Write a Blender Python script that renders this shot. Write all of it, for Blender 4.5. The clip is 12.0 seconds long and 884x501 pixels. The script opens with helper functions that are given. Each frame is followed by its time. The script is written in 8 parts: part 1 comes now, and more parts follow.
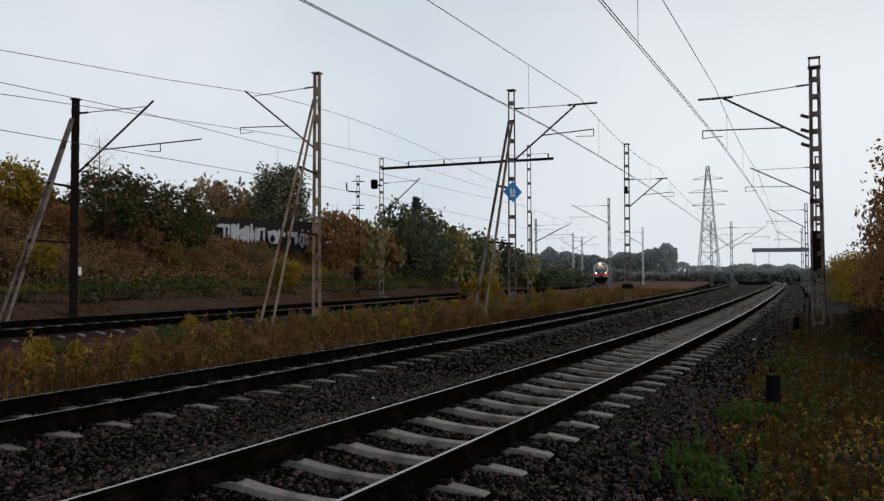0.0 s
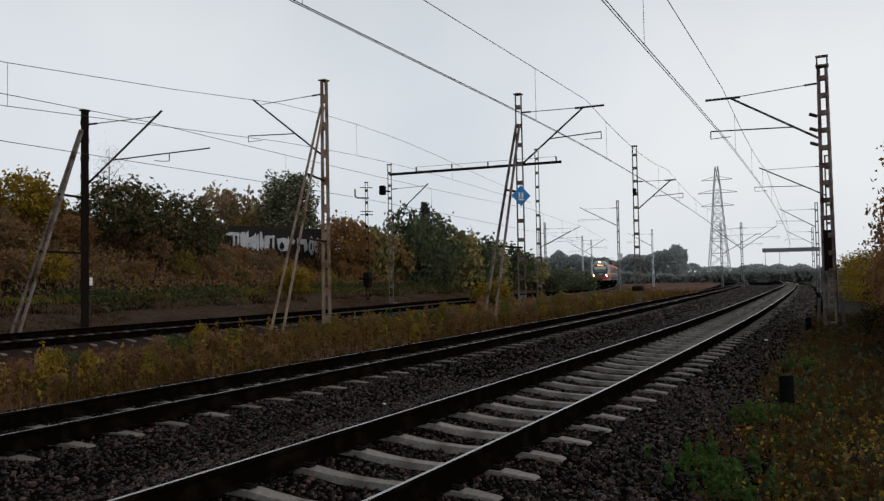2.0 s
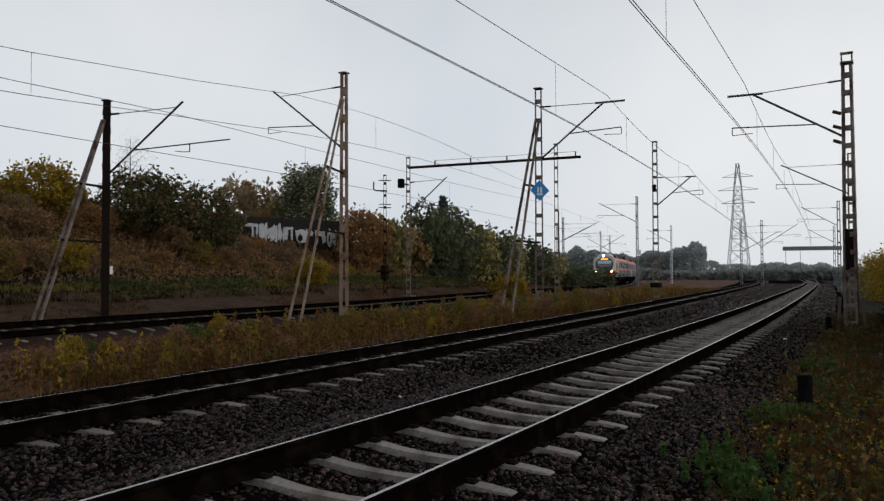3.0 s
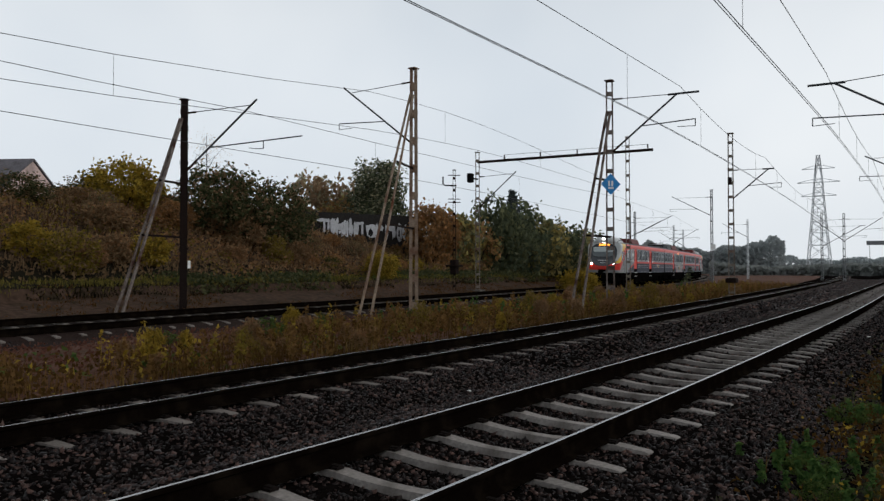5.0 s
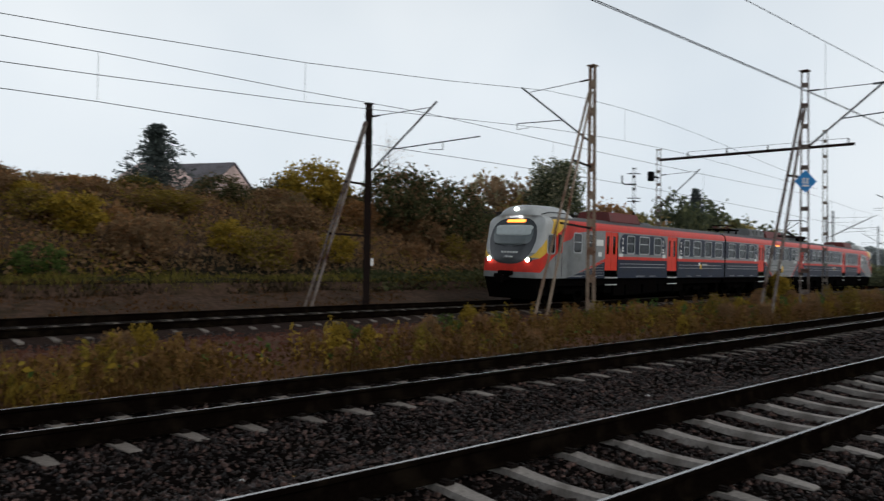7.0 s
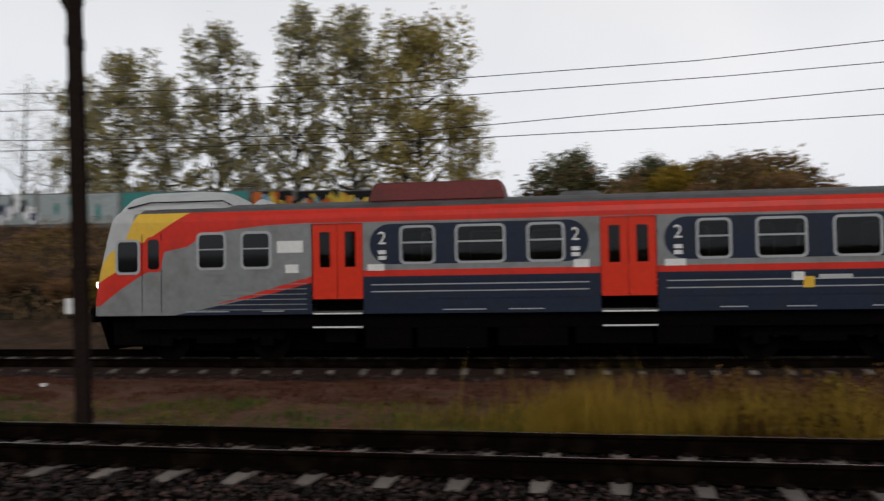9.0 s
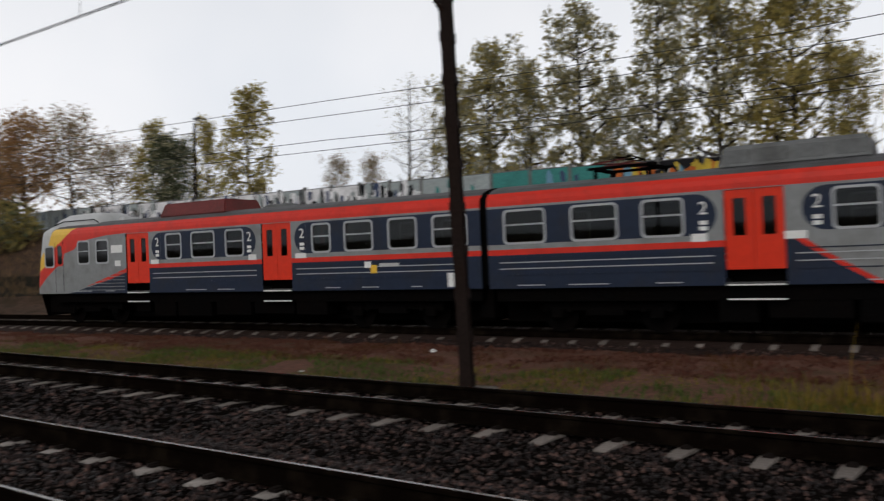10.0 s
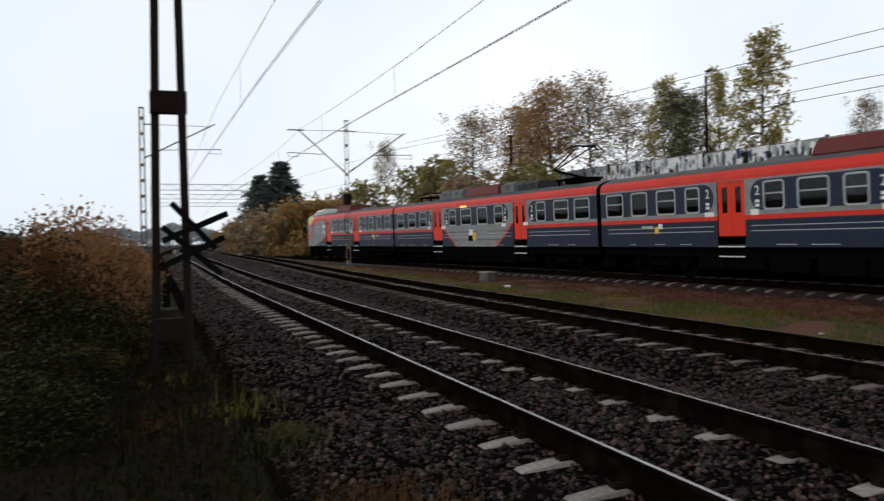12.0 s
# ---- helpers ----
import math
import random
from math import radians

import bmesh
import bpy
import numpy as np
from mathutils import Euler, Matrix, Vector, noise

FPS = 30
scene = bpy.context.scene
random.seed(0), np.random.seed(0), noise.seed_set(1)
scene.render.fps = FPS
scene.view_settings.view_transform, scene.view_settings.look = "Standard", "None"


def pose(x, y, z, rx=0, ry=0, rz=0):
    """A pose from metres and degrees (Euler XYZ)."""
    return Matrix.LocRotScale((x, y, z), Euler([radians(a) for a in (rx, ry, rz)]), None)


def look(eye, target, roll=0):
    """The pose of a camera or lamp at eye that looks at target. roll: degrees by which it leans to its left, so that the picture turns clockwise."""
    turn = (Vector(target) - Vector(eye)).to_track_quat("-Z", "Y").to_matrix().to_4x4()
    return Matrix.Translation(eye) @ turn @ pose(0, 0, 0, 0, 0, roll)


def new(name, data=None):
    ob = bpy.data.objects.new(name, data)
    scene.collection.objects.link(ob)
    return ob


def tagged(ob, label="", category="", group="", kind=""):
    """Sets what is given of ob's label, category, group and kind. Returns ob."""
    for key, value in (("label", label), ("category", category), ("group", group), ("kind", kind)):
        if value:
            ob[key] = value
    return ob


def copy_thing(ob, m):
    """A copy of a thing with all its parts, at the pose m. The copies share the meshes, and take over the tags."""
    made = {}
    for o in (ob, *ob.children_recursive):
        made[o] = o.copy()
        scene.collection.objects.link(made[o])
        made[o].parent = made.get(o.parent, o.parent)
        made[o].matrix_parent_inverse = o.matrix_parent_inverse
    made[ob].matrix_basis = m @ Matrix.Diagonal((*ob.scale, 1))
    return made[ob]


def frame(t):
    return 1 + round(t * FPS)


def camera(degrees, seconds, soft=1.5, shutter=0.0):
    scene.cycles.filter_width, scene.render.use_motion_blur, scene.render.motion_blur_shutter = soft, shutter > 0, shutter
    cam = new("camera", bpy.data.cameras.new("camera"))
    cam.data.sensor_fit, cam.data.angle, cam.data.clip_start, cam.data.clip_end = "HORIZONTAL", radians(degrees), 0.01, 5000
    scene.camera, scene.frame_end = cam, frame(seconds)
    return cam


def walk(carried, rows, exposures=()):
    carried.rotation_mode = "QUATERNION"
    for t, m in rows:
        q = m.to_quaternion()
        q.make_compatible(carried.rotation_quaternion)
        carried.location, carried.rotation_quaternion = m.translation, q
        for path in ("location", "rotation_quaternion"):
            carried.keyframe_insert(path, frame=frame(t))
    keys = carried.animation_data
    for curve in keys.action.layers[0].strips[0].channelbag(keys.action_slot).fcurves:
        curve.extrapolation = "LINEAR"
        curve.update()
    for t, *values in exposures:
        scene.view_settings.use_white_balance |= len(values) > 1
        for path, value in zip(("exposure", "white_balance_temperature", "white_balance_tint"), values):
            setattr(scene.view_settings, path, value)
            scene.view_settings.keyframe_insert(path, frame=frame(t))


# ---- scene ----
# World: x runs along the near track towards the oncoming train, y across the tracks, z up; z = 0 is the near rail head beside the camera.
cam = camera(55.8, 12.0, soft=1.35, shutter=0.35)
EYE = (0.0, 0.0, 1.47)
TURNS = (  # seconds, yaw, pitch, roll
    (0.0, -64.76, 1.97, 0.16), (0.5, -64.98, 2.58, -0.51), (1.0, -65.10, 2.79, 1.32), (1.5, -64.83, 2.21, 0.98),
    (2.0, -64.10, 2.32, 1.00), (2.5, -63.61, 2.07, 0.96), (3.0, -62.92, 1.90, 0.18), (5.0, -58.17, 1.54, 0.06),
    (5.5, -56.49, 1.31, -0.39), (6.0, -53.44, 1.38, -0.51), (6.5, -50.66, 1.06, -0.78), (7.0, -46.12, 1.43, -0.77),
    (7.5, -36.90, 1.92, -0.72), (7.7, -32.60, 2.53, 0.02), (9.3, 20.53, 3.16, 0.83), (9.5, 25.32, 2.56, 1.35),
    (10.0, 36.33, 1.60, 1.27), (10.5, 46.95, 0.86, 1.35), (11.0, 56.19, 0.06, 0.87), (11.5, 62.99, -0.27, 0.87),
    (12.0, 70.36, -0.82, 0.96))
walk(cam, [(t, pose(*EYE, 90 + p, r, y)) for t, y, p, r in TURNS],
     exposures=[(0.0, 0.1, 6300, 8), (3.0, 0.05, 6450, 9), (5.0, 0.12, 6300, 8), (6.5, 0.15, 6200, 6), (7.5, 0.25, 6400, 9), (9.5, 0.2, 6600, 12), (10.5, 0.4, 6500, 11), (12.0, 0.45, 6400, 9)])

# ---- overcast autumn daylight ----
world = bpy.data.worlds.new("overcast_sky")
scene.world = world
world.use_nodes = True
wn, wl = world.node_tree.nodes, world.node_tree.links
sky = wn.new("ShaderNodeTexSky")
sky.sky_type, sky.sun_disc, sky.sun_elevation, sky.sun_rotation = "NISHITA", False, radians(38), radians(200)
sky.air_density, sky.dust_density = 1.0, 4.0
sky_grey = wn.new("ShaderNodeHueSaturation")
sky_grey.inputs["Saturation"].default_value = 0.25
# cloud deck: a soft, almost even grey laid over the clear sky
cloud = wn.new("ShaderNodeTexNoise")
cloud.inputs["Scale"].default_value, cloud.inputs["Detail"].default_value = 1.6, 4
cloud_ramp = wn.new("ShaderNodeValToRGB")
cloud_ramp.color_ramp.elements[0].color, cloud_ramp.color_ramp.elements[1].color = (6.0, 6.5, 7.1, 1), (8.3, 8.4, 8.55, 1)
cloud_ramp.color_ramp.elements[0].position, cloud_ramp.color_ramp.elements[1].position = 0.3, 0.7
cover = wn.new("ShaderNodeMix")
cover.data_type = "RGBA"
cover.inputs[0].default_value = 0.92
texco = wn.new("ShaderNodeTexCoord")
wl.new(texco.outputs["Generated"], cloud.inputs["Vector"])
wl.new(cloud.outputs["Fac"], cloud_ramp.inputs["Fac"])
wl.new(sky.outputs[0], sky_grey.inputs["Color"])
wl.new(sky_grey.outputs[0], cover.inputs[6])
wl.new(cloud_ramp.outputs[0], cover.inputs[7])
# brightest at the misty horizon; the unseen zenith is dimmed to darken the ground
sep, rise, dim = wn.new("ShaderNodeSeparateXYZ"), wn.new("ShaderNodeMapRange"), wn.new("ShaderNodeVectorMath")
rise.interpolation_type = "SMOOTHSTEP"
rise.inputs["From Min"].default_value, rise.inputs["From Max"].default_value = 0.2, 0.85
rise.inputs["To Min"].default_value, rise.inputs["To Max"].default_value = 1.0, 0.22
dim.operation = "SCALE"
wl.new(texco.outputs["Generated"], sep.inputs[0])
wl.new(sep.outputs["Z"], rise.inputs["Value"])
wl.new(cover.outputs[2], dim.inputs[0])
wl.new(rise.outputs[0], dim.inputs["Scale"])
wl.new(dim.outputs[0], wn["Background"].inputs["Color"])
wn["Background"].inputs["Strength"].default_value = 0.1

sun = new("sun", bpy.data.lights.new("sun", "SUN"))
sun.data.energy, sun.data.angle, sun.data.color = 0.65, radians(25), (1.0, 0.96, 0.9)
sun.matrix_world = look((0, 0, 50), (-18, 60, 0))

# ---- plan curves ----


def curve_of(pts):
    """A smooth function through (x, value) points."""
    xs, ys = [np.array(c, float) for c in zip(*pts)]
    ms = np.gradient(ys, xs)

    def value(x):
        x = np.clip(np.asarray(x, float), xs[0], xs[-1])
        i = np.clip(np.searchsorted(xs, x) - 1, 0, len(xs) - 2)
        h = xs[i + 1] - xs[i]
        u = (x - xs[i]) / h
        return ((2 * u**3 - 3 * u**2 + 1) * ys[i] + (u**3 - 2 * u**2 + u) * h * ms[i]
                + (3 * u**2 - 2 * u**3) * ys[i + 1] + (u**3 - u**2) * h * ms[i + 1])
    return value


near_y = curve_of([(-900, 60), (-250, 11), (-160, 6.2), (-100, 4.6), (-55, 4.17), (-30, 3.973), (-12, 3.965), (0, 3.915), (12, 3.777), (30, 3.836), (46, 4.122), (90, 5.56), (150, 8.4), (250, 16), (900, 110)])
mid_y = curve_of([(-900, 66), (-250, 16), (-160, 11), (-92, 9.76), (-60, 9.76), (-40, 9.265), (-20, 8.926), (0, 8.825), (20, 8.902), (40, 9.427), (60, 10.21), (90, 12.01), (150, 16.5), (250, 27), (900, 140)])
far_y = curve_of([(-900, 73), (-250, 22), (-160, 16.4), (-110, 14.6), (-73, 14.9), (-53, 16.7), (-43, 17.6), (-23, 19.3), (0, 20.5), (17, 21.6), (37, 22.9), (57, 24.8), (80, 27.2), (108, 31.2), (138, 36.7), (168, 43.4), (230, 60), (300, 84), (900, 330)])
near_z = curve_of([(-900, 0.235), (-250, 0.235), (-90, 0.135), (-40, -0.115), (0, -0.065), (30, 0.135), (60, 0.355), (100, 0.485), (150, 0.685), (250, 0.935), (900, 1.135)])
far_z = curve_of([(-900, 0.300), (-250, 0.200), (-80, -0.082), (-20, -0.055), (0, -0.015), (18, 0.105), (30, 0.145), (57, 0.305), (110, 0.450), (170, 0.700), (900, 1.200)])


def far_cant(x):
    """Height by which the outer rail of the far track lies above the inner one."""
    return 0.15 * np.clip((105 - np.abs(np.asarray(x, float) - 5)) / 50, 0, 1)


def near_cant(x):
    return 0.066 * np.clip((140 - np.abs(np.asarray(x, float))) / 60, 0, 1)


def mid_cant(x):
    return -0.017 + 0.0 * np.asarray(x, float)
# ---- materials ----


def mat(name, base, rough=0.8, metal=0.0, grain=30.0, vary=0.25, bump=0.15, stain=0.0, stain_scale=1.2, stain_col=(0.02, 0.015, 0.01), island=0.0, tone=None, coat=0.0, spec=None, painted_glint=False):
    """Grain and stains at two scales over a base colour; island: spread of shade from piece to piece; tone: second colour among pieces."""
    m = bpy.data.materials.new(name)
    m.use_nodes = True
    n, l = m.node_tree.nodes, m.node_tree.links
    b = n["Principled BSDF"]
    b.inputs["Roughness"].default_value, b.inputs["Metallic"].default_value = rough, metal
    b.inputs["Specular IOR Level"].default_value = spec if spec is not None else (0.08 if rough > 0.65 else 0.35)
    if coat:
        b.inputs["Coat Weight"].default_value = coat
        b.inputs["Coat Roughness"].default_value = 0.12
    co = n.new("ShaderNodeTexCoord")
    fine, wide = n.new("ShaderNodeTexNoise"), n.new("ShaderNodeTexNoise")
    fine.inputs["Scale"].default_value, fine.inputs["Detail"].default_value = grain, 6
    wide.inputs["Scale"].default_value, wide.inputs["Detail"].default_value = stain_scale, 5
    for t in (fine, wide):
        l.new(co.outputs["Object"], t.inputs["Vector"])
    ramp = n.new("ShaderNodeMapRange")
    ramp.inputs["From Min"].default_value, ramp.inputs["From Max"].default_value = 0.25, 0.75
    ramp.inputs["To Min"].default_value, ramp.inputs["To Max"].default_value = 1 - vary, 1 + vary
    l.new(fine.outputs["Fac"], ramp.inputs["Value"])
    col = n.new("ShaderNodeRGB")
    col.outputs[0].default_value = (*base, 1)
    out = col.outputs[0]
    if island:
        geo = n.new("ShaderNodeNewGeometry")
        obj = n.new("ShaderNodeObjectInfo")
        mix_r = n.new("ShaderNodeMath")
        mix_r.operation = "ADD"
        l.new(geo.outputs["Random Per Island"], mix_r.inputs[0])
        l.new(obj.outputs["Random"], mix_r.inputs[1])
        frac = n.new("ShaderNodeMath")
        frac.operation = "FRACT"
        l.new(mix_r.outputs[0], frac.inputs[0])
        if tone:
            tm = n.new("ShaderNodeMix")
            tm.data_type = "RGBA"
            tm.inputs[7].default_value = (*tone, 1)
            l.new(frac.outputs[0], tm.inputs[0])
            l.new(out, tm.inputs[6])
            out = tm.outputs[2]
        hs = n.new("ShaderNodeHueSaturation")
        mr = n.new("ShaderNodeMapRange")
        mr.inputs["To Min"].default_value, mr.inputs["To Max"].default_value = 1 - island, 1 + island
        if painted_glint:
            # painted glints: a few pieces get a brighter base colour, most stay dull
            rare = n.new("ShaderNodeMath")
            rare.operation = "POWER"
            rare.inputs[1].default_value = 4
            l.new(frac.outputs[0], rare.inputs[0])
            mr.inputs["To Min"].default_value, mr.inputs["To Max"].default_value = 0.35, 3.2
            l.new(rare.outputs[0], mr.inputs["Value"])
        else:
            l.new(frac.outputs[0], mr.inputs["Value"])
        l.new(mr.outputs[0], hs.inputs["Value"])
        l.new(out, hs.inputs["Color"])
        out = hs.outputs[0]
    mul = n.new("ShaderNodeVectorMath")
    mul.operation = "SCALE"
    l.new(out, mul.inputs[0])
    l.new(ramp.outputs[0], mul.inputs["Scale"])
    out = mul.outputs[0]
    if stain:
        sr = n.new("ShaderNodeMapRange")
        sr.inputs["From Min"].default_value, sr.inputs["From Max"].default_value = 0.48, 0.68
        sr.inputs["To Max"].default_value = stain
        l.new(wide.outputs["Fac"], sr.inputs["Value"])
        sm = n.new("ShaderNodeMix")
        sm.data_type = "RGBA"
        sm.inputs[7].default_value = (*stain_col, 1)
        l.new(sr.outputs[0], sm.inputs[0])
        l.new(out, sm.inputs[6])
        out = sm.outputs[2]
    l.new(out, b.inputs["Base Color"])
    if bump:
        bp = n.new("ShaderNodeBump")
        bp.inputs["Strength"].default_value, bp.inputs["Distance"].default_value = bump, 0.02
        l.new(fine.outputs["Fac"], bp.inputs["Height"])
        l.new(bp.outputs[0], b.inputs["Normal"])
    return m


def glow(name, colour, strength):
    m = bpy.data.materials.new(name)
    m.use_nodes = True
    b = m.node_tree.nodes["Principled BSDF"]
    b.inputs["Base Color"].default_value = (*colour, 1)
    b.inputs["Emission Color"].default_value, b.inputs["Emission Strength"].default_value = (*colour, 1), strength
    return m


def leafy(name, a, b_col, spread=0.32):
    m = mat(name, a, rough=0.7, grain=6, vary=0.15, bump=0, island=spread, tone=b_col)
    n, l = m.node_tree.nodes, m.node_tree.links
    b = n["Principled BSDF"]
    thin, mix = n.new("ShaderNodeBsdfTranslucent"), n.new("ShaderNodeMixShader")
    mix.inputs[0].default_value = 0.5
    l.new(b.inputs["Base Color"].links[0].from_socket, thin.inputs["Color"])
    l.new(b.outputs[0], mix.inputs[1])
    l.new(thin.outputs[0], mix.inputs[2])
    l.new(mix.outputs[0], n["Material Output"].inputs["Surface"])
    return m


# bed near black: shade in the gaps between stones is in its colour
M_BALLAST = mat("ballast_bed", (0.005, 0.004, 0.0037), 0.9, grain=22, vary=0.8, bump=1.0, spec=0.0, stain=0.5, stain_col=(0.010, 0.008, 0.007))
M_STONE = mat("ballast_stone", (0.025, 0.0180, 0.0178), 0.40, grain=40, vary=0.3, bump=0.2, island=0.95, tone=(0.040, 0.0235, 0.0195), spec=0.12, painted_glint=True)
M_FARBED = mat("brown_ballast", (0.024, 0.0145, 0.012), 0.9, grain=18, vary=0.6, bump=0.9, stain=0.5, stain_col=(0.03, 0.02, 0.015))
M_SOIL = mat("damp_soil", (0.013, 0.010, 0.006), 0.95, grain=9, vary=0.5, bump=0.8, stain=0.6, stain_col=(0.013, 0.013, 0.005))
M_STRIP = mat("reddish_strip_soil", (0.12, 0.060, 0.043), 0.95, grain=14, vary=0.6, bump=0.8, stain=0.6, stain_scale=0.6, stain_col=(0.04, 0.034, 0.014))
M_BANK = mat("bank_earth", (0.062, 0.038, 0.026), 0.95, grain=5, vary=0.5, bump=0.8, stain=0.6, stain_col=(0.016, 0.015, 0.006))
M_FIELD = mat("rough_meadow", (0.07, 0.055, 0.028), 0.95, grain=2, vary=0.4, bump=0.5, stain=0.6, stain_scale=0.2, stain_col=(0.05, 0.05, 0.02))
M_OLDCONCRETE = mat("old_sleeper_concrete", (0.19, 0.165, 0.148), 0.7, grain=25, vary=0.3, bump=0.25, stain=0.45, stain_scale=3, stain_col=(0.03, 0.022, 0.017), island=0.25)
M_CONCRETE = mat("sleeper_concrete", (0.28, 0.252, 0.232), 0.7, grain=25, vary=0.3, bump=0.25, stain=0.5, stain_scale=3, stain_col=(0.055, 0.042, 0.032), island=0.18)
M_POST = mat("cast_concrete", (0.13, 0.115, 0.10), 0.9, grain=18, vary=0.3, bump=0.3, stain=0.5, stain_scale=2)
# rust taken down to near black, with the web's shade in the colour
M_RUST = mat("rail_rust_and_shade", (0.004, 0.0026, 0.002), 0.9, 0.0, grain=35, vary=0.4, bump=0.3, stain=0.4, stain_scale=4, spec=0.0)
M_RAILTOP = mat("worn_rail_steel", (0.32, 0.31, 0.305), 0.27, 0.9, grain=60, vary=0.1, bump=0.03)
M_CLIP = mat("rail_fastening_steel", (0.010, 0.007, 0.006), 0.85, 0.0, grain=50, vary=0.4)
M_MAST = mat("mast_paint_rusting", (0.20, 0.165, 0.145), 0.7, 0.1, grain=14, vary=0.5, bump=0.2, stain=0.97, stain_scale=1.9, stain_col=(0.050, 0.017, 0.010))
M_MASTPALE = mat("mast_grey_paint", (0.22, 0.19, 0.16), 0.7, 0.2, grain=14, vary=0.4, bump=0.2, stain=0.8, stain_scale=1.3, stain_col=(0.12, 0.045, 0.022))
M_MASTDARK = mat("mast_black_paint", (0.016, 0.0105, 0.009), 0.8, 0.0, grain=20, vary=0.4, bump=0.2, stain=0.5, stain_col=(0.018, 0.008, 0.005), spec=0.06)
M_ARM = mat("galvanised_tube", (0.055, 0.058, 0.062), 0.55, 0.3, grain=20, vary=0.2)
M_WIRE = mat("weathered_wire", (0.028, 0.029, 0.031), 0.6, 0.0, grain=9, vary=0.1, bump=0)
M_INSUL = mat("brown_porcelain", (0.03, 0.015, 0.01), 0.25, grain=20, vary=0.2, bump=0)
# far masts, portals and pylon: distance haze is put into these steel colours
M_FARSTEEL = mat("haze_pale_steel", (0.62, 0.64, 0.66), 0.7, 0.2, grain=2, vary=0.15, bump=0)
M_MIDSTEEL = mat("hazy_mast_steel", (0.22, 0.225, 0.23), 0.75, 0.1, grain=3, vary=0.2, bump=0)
M_BLUE = mat("sign_blue_enamel", (0.02, 0.22, 0.55), 0.35, grain=12, vary=0.1, bump=0)
M_WHITE = mat("white_enamel", (0.75, 0.75, 0.73), 0.4, grain=10, vary=0.08, bump=0)
M_BLACK = mat("black_paint", (0.007, 0.007, 0.007), 0.9, grain=20, vary=0.3, spec=0.02)
# ---- mesh helpers ----


def link_mesh(name, verts, faces, materials, slots=None, smooth=False):
    me = bpy.data.meshes.new(name)
    me.from_pydata([tuple(v) for v in verts], [], [tuple(f) for f in faces])
    for m in materials:
        me.materials.append(m)
    if slots is not None:
        me.polygons.foreach_set("material_index", np.asarray(slots, np.int32))
    if smooth:
        me.polygons.foreach_set("use_smooth", [True] * len(me.polygons))
    me.update()
    return me


def part(name, bm, material, parent, label="", smooth=False):
    me = bpy.data.meshes.new(name)
    bm.normal_update()
    bm.to_mesh(me)
    bm.free()
    for m in (material if isinstance(material, (list, tuple)) else [material]):
        me.materials.append(m)
    if smooth:
        me.polygons.foreach_set("use_smooth", [True] * len(me.polygons))
    ob = new(name, me)
    ob.parent = parent
    return tagged(ob, label)


def box(bm, lo, hi, slot=0, bevel=0.0):
    m = Matrix.LocRotScale([(a + b) / 2 for a, b in zip(lo, hi)], None, [b - a for a, b in zip(lo, hi)])
    vs = bmesh.ops.create_cube(bm, size=1, matrix=m)["verts"]
    if bevel:
        es = list({e for v in vs for e in v.link_edges})
        got = bmesh.ops.bevel(bm, geom=es, offset=bevel, segments=1, affect="EDGES")
        fs = got["faces"]
    fs = {f for v in vs if v.is_valid for f in v.link_faces}
    for f in fs:
        f.material_index = slot
    return vs


def beam(bm, a, b, w, h, slot=0, up=(0, 0, 1)):
    """A bar of width w and height h from a to b."""
    a, b = Vector(a), Vector(b)
    d = b - a
    q = d.normalized()
    side = q.cross(Vector(up))
    side = side.normalized() if side.length > 1e-4 else Vector((0, 1, 0))
    top = side.cross(q)
    vs = [bm.verts.new(p + side * (sx * w / 2) + top * (sz * h / 2)) for p in (a, b) for sx, sz in ((-1, -1), (1, -1), (1, 1), (-1, 1))]
    for idx in ((3, 2, 1, 0), (4, 5, 6, 7), (0, 1, 5, 4), (1, 2, 6, 5), (2, 3, 7, 6), (3, 0, 4, 7)):
        bm.faces.new([vs[i] for i in idx]).material_index = slot


def tube(bm, pts, r, seg=6, slot=0):
    """A round bar through points; r may be a list."""
    pts = [Vector(p) for p in pts]
    rs = r if isinstance(r, (list, tuple)) else [r] * len(pts)
    rings = []
    for i, p in enumerate(pts):
        d = (pts[min(i + 1, len(pts) - 1)] - pts[max(i - 1, 0)]).normalized()
        s = d.cross(Vector((0, 0, 1)) if abs(d.z) < 0.95 else Vector((1, 0, 0))).normalized()
        t = d.cross(s)
        rings.append([bm.verts.new(p + (s * math.cos(k * math.tau / seg) + t * math.sin(k * math.tau / seg)) * rs[i]) for k in range(seg)])
    for a, b in zip(rings, rings[1:]):
        for k in range(seg):
            f = bm.faces.new((a[k], a[(k + 1) % seg], b[(k + 1) % seg], b[k]))
            f.material_index, f.smooth = slot, True
    for ring, turn in ((rings[0], 1), (rings[-1], -1)):
        bm.faces.new(ring[::turn]).material_index = slot


def thing(name, label, category, m=None, group="", kind=""):
    ob = new(name)
    if m is not None:
        ob.matrix_world = m
    return tagged(ob, label, category, group, kind)


# ---- ground: one sheet laid out along the tracks ----
bank_top = curve_of([(-900, 3.0), (-200, 4.0), (-60, 5.0), (0, 5.0), (30, 4.8), (48, 4.3), (70, 3.2), (110, 1.6), (200, 1.2), (900, 1.5)])
FRAC = (0.12, 0.25, 0.36, 0.5, 0.64, 0.75, 0.88)


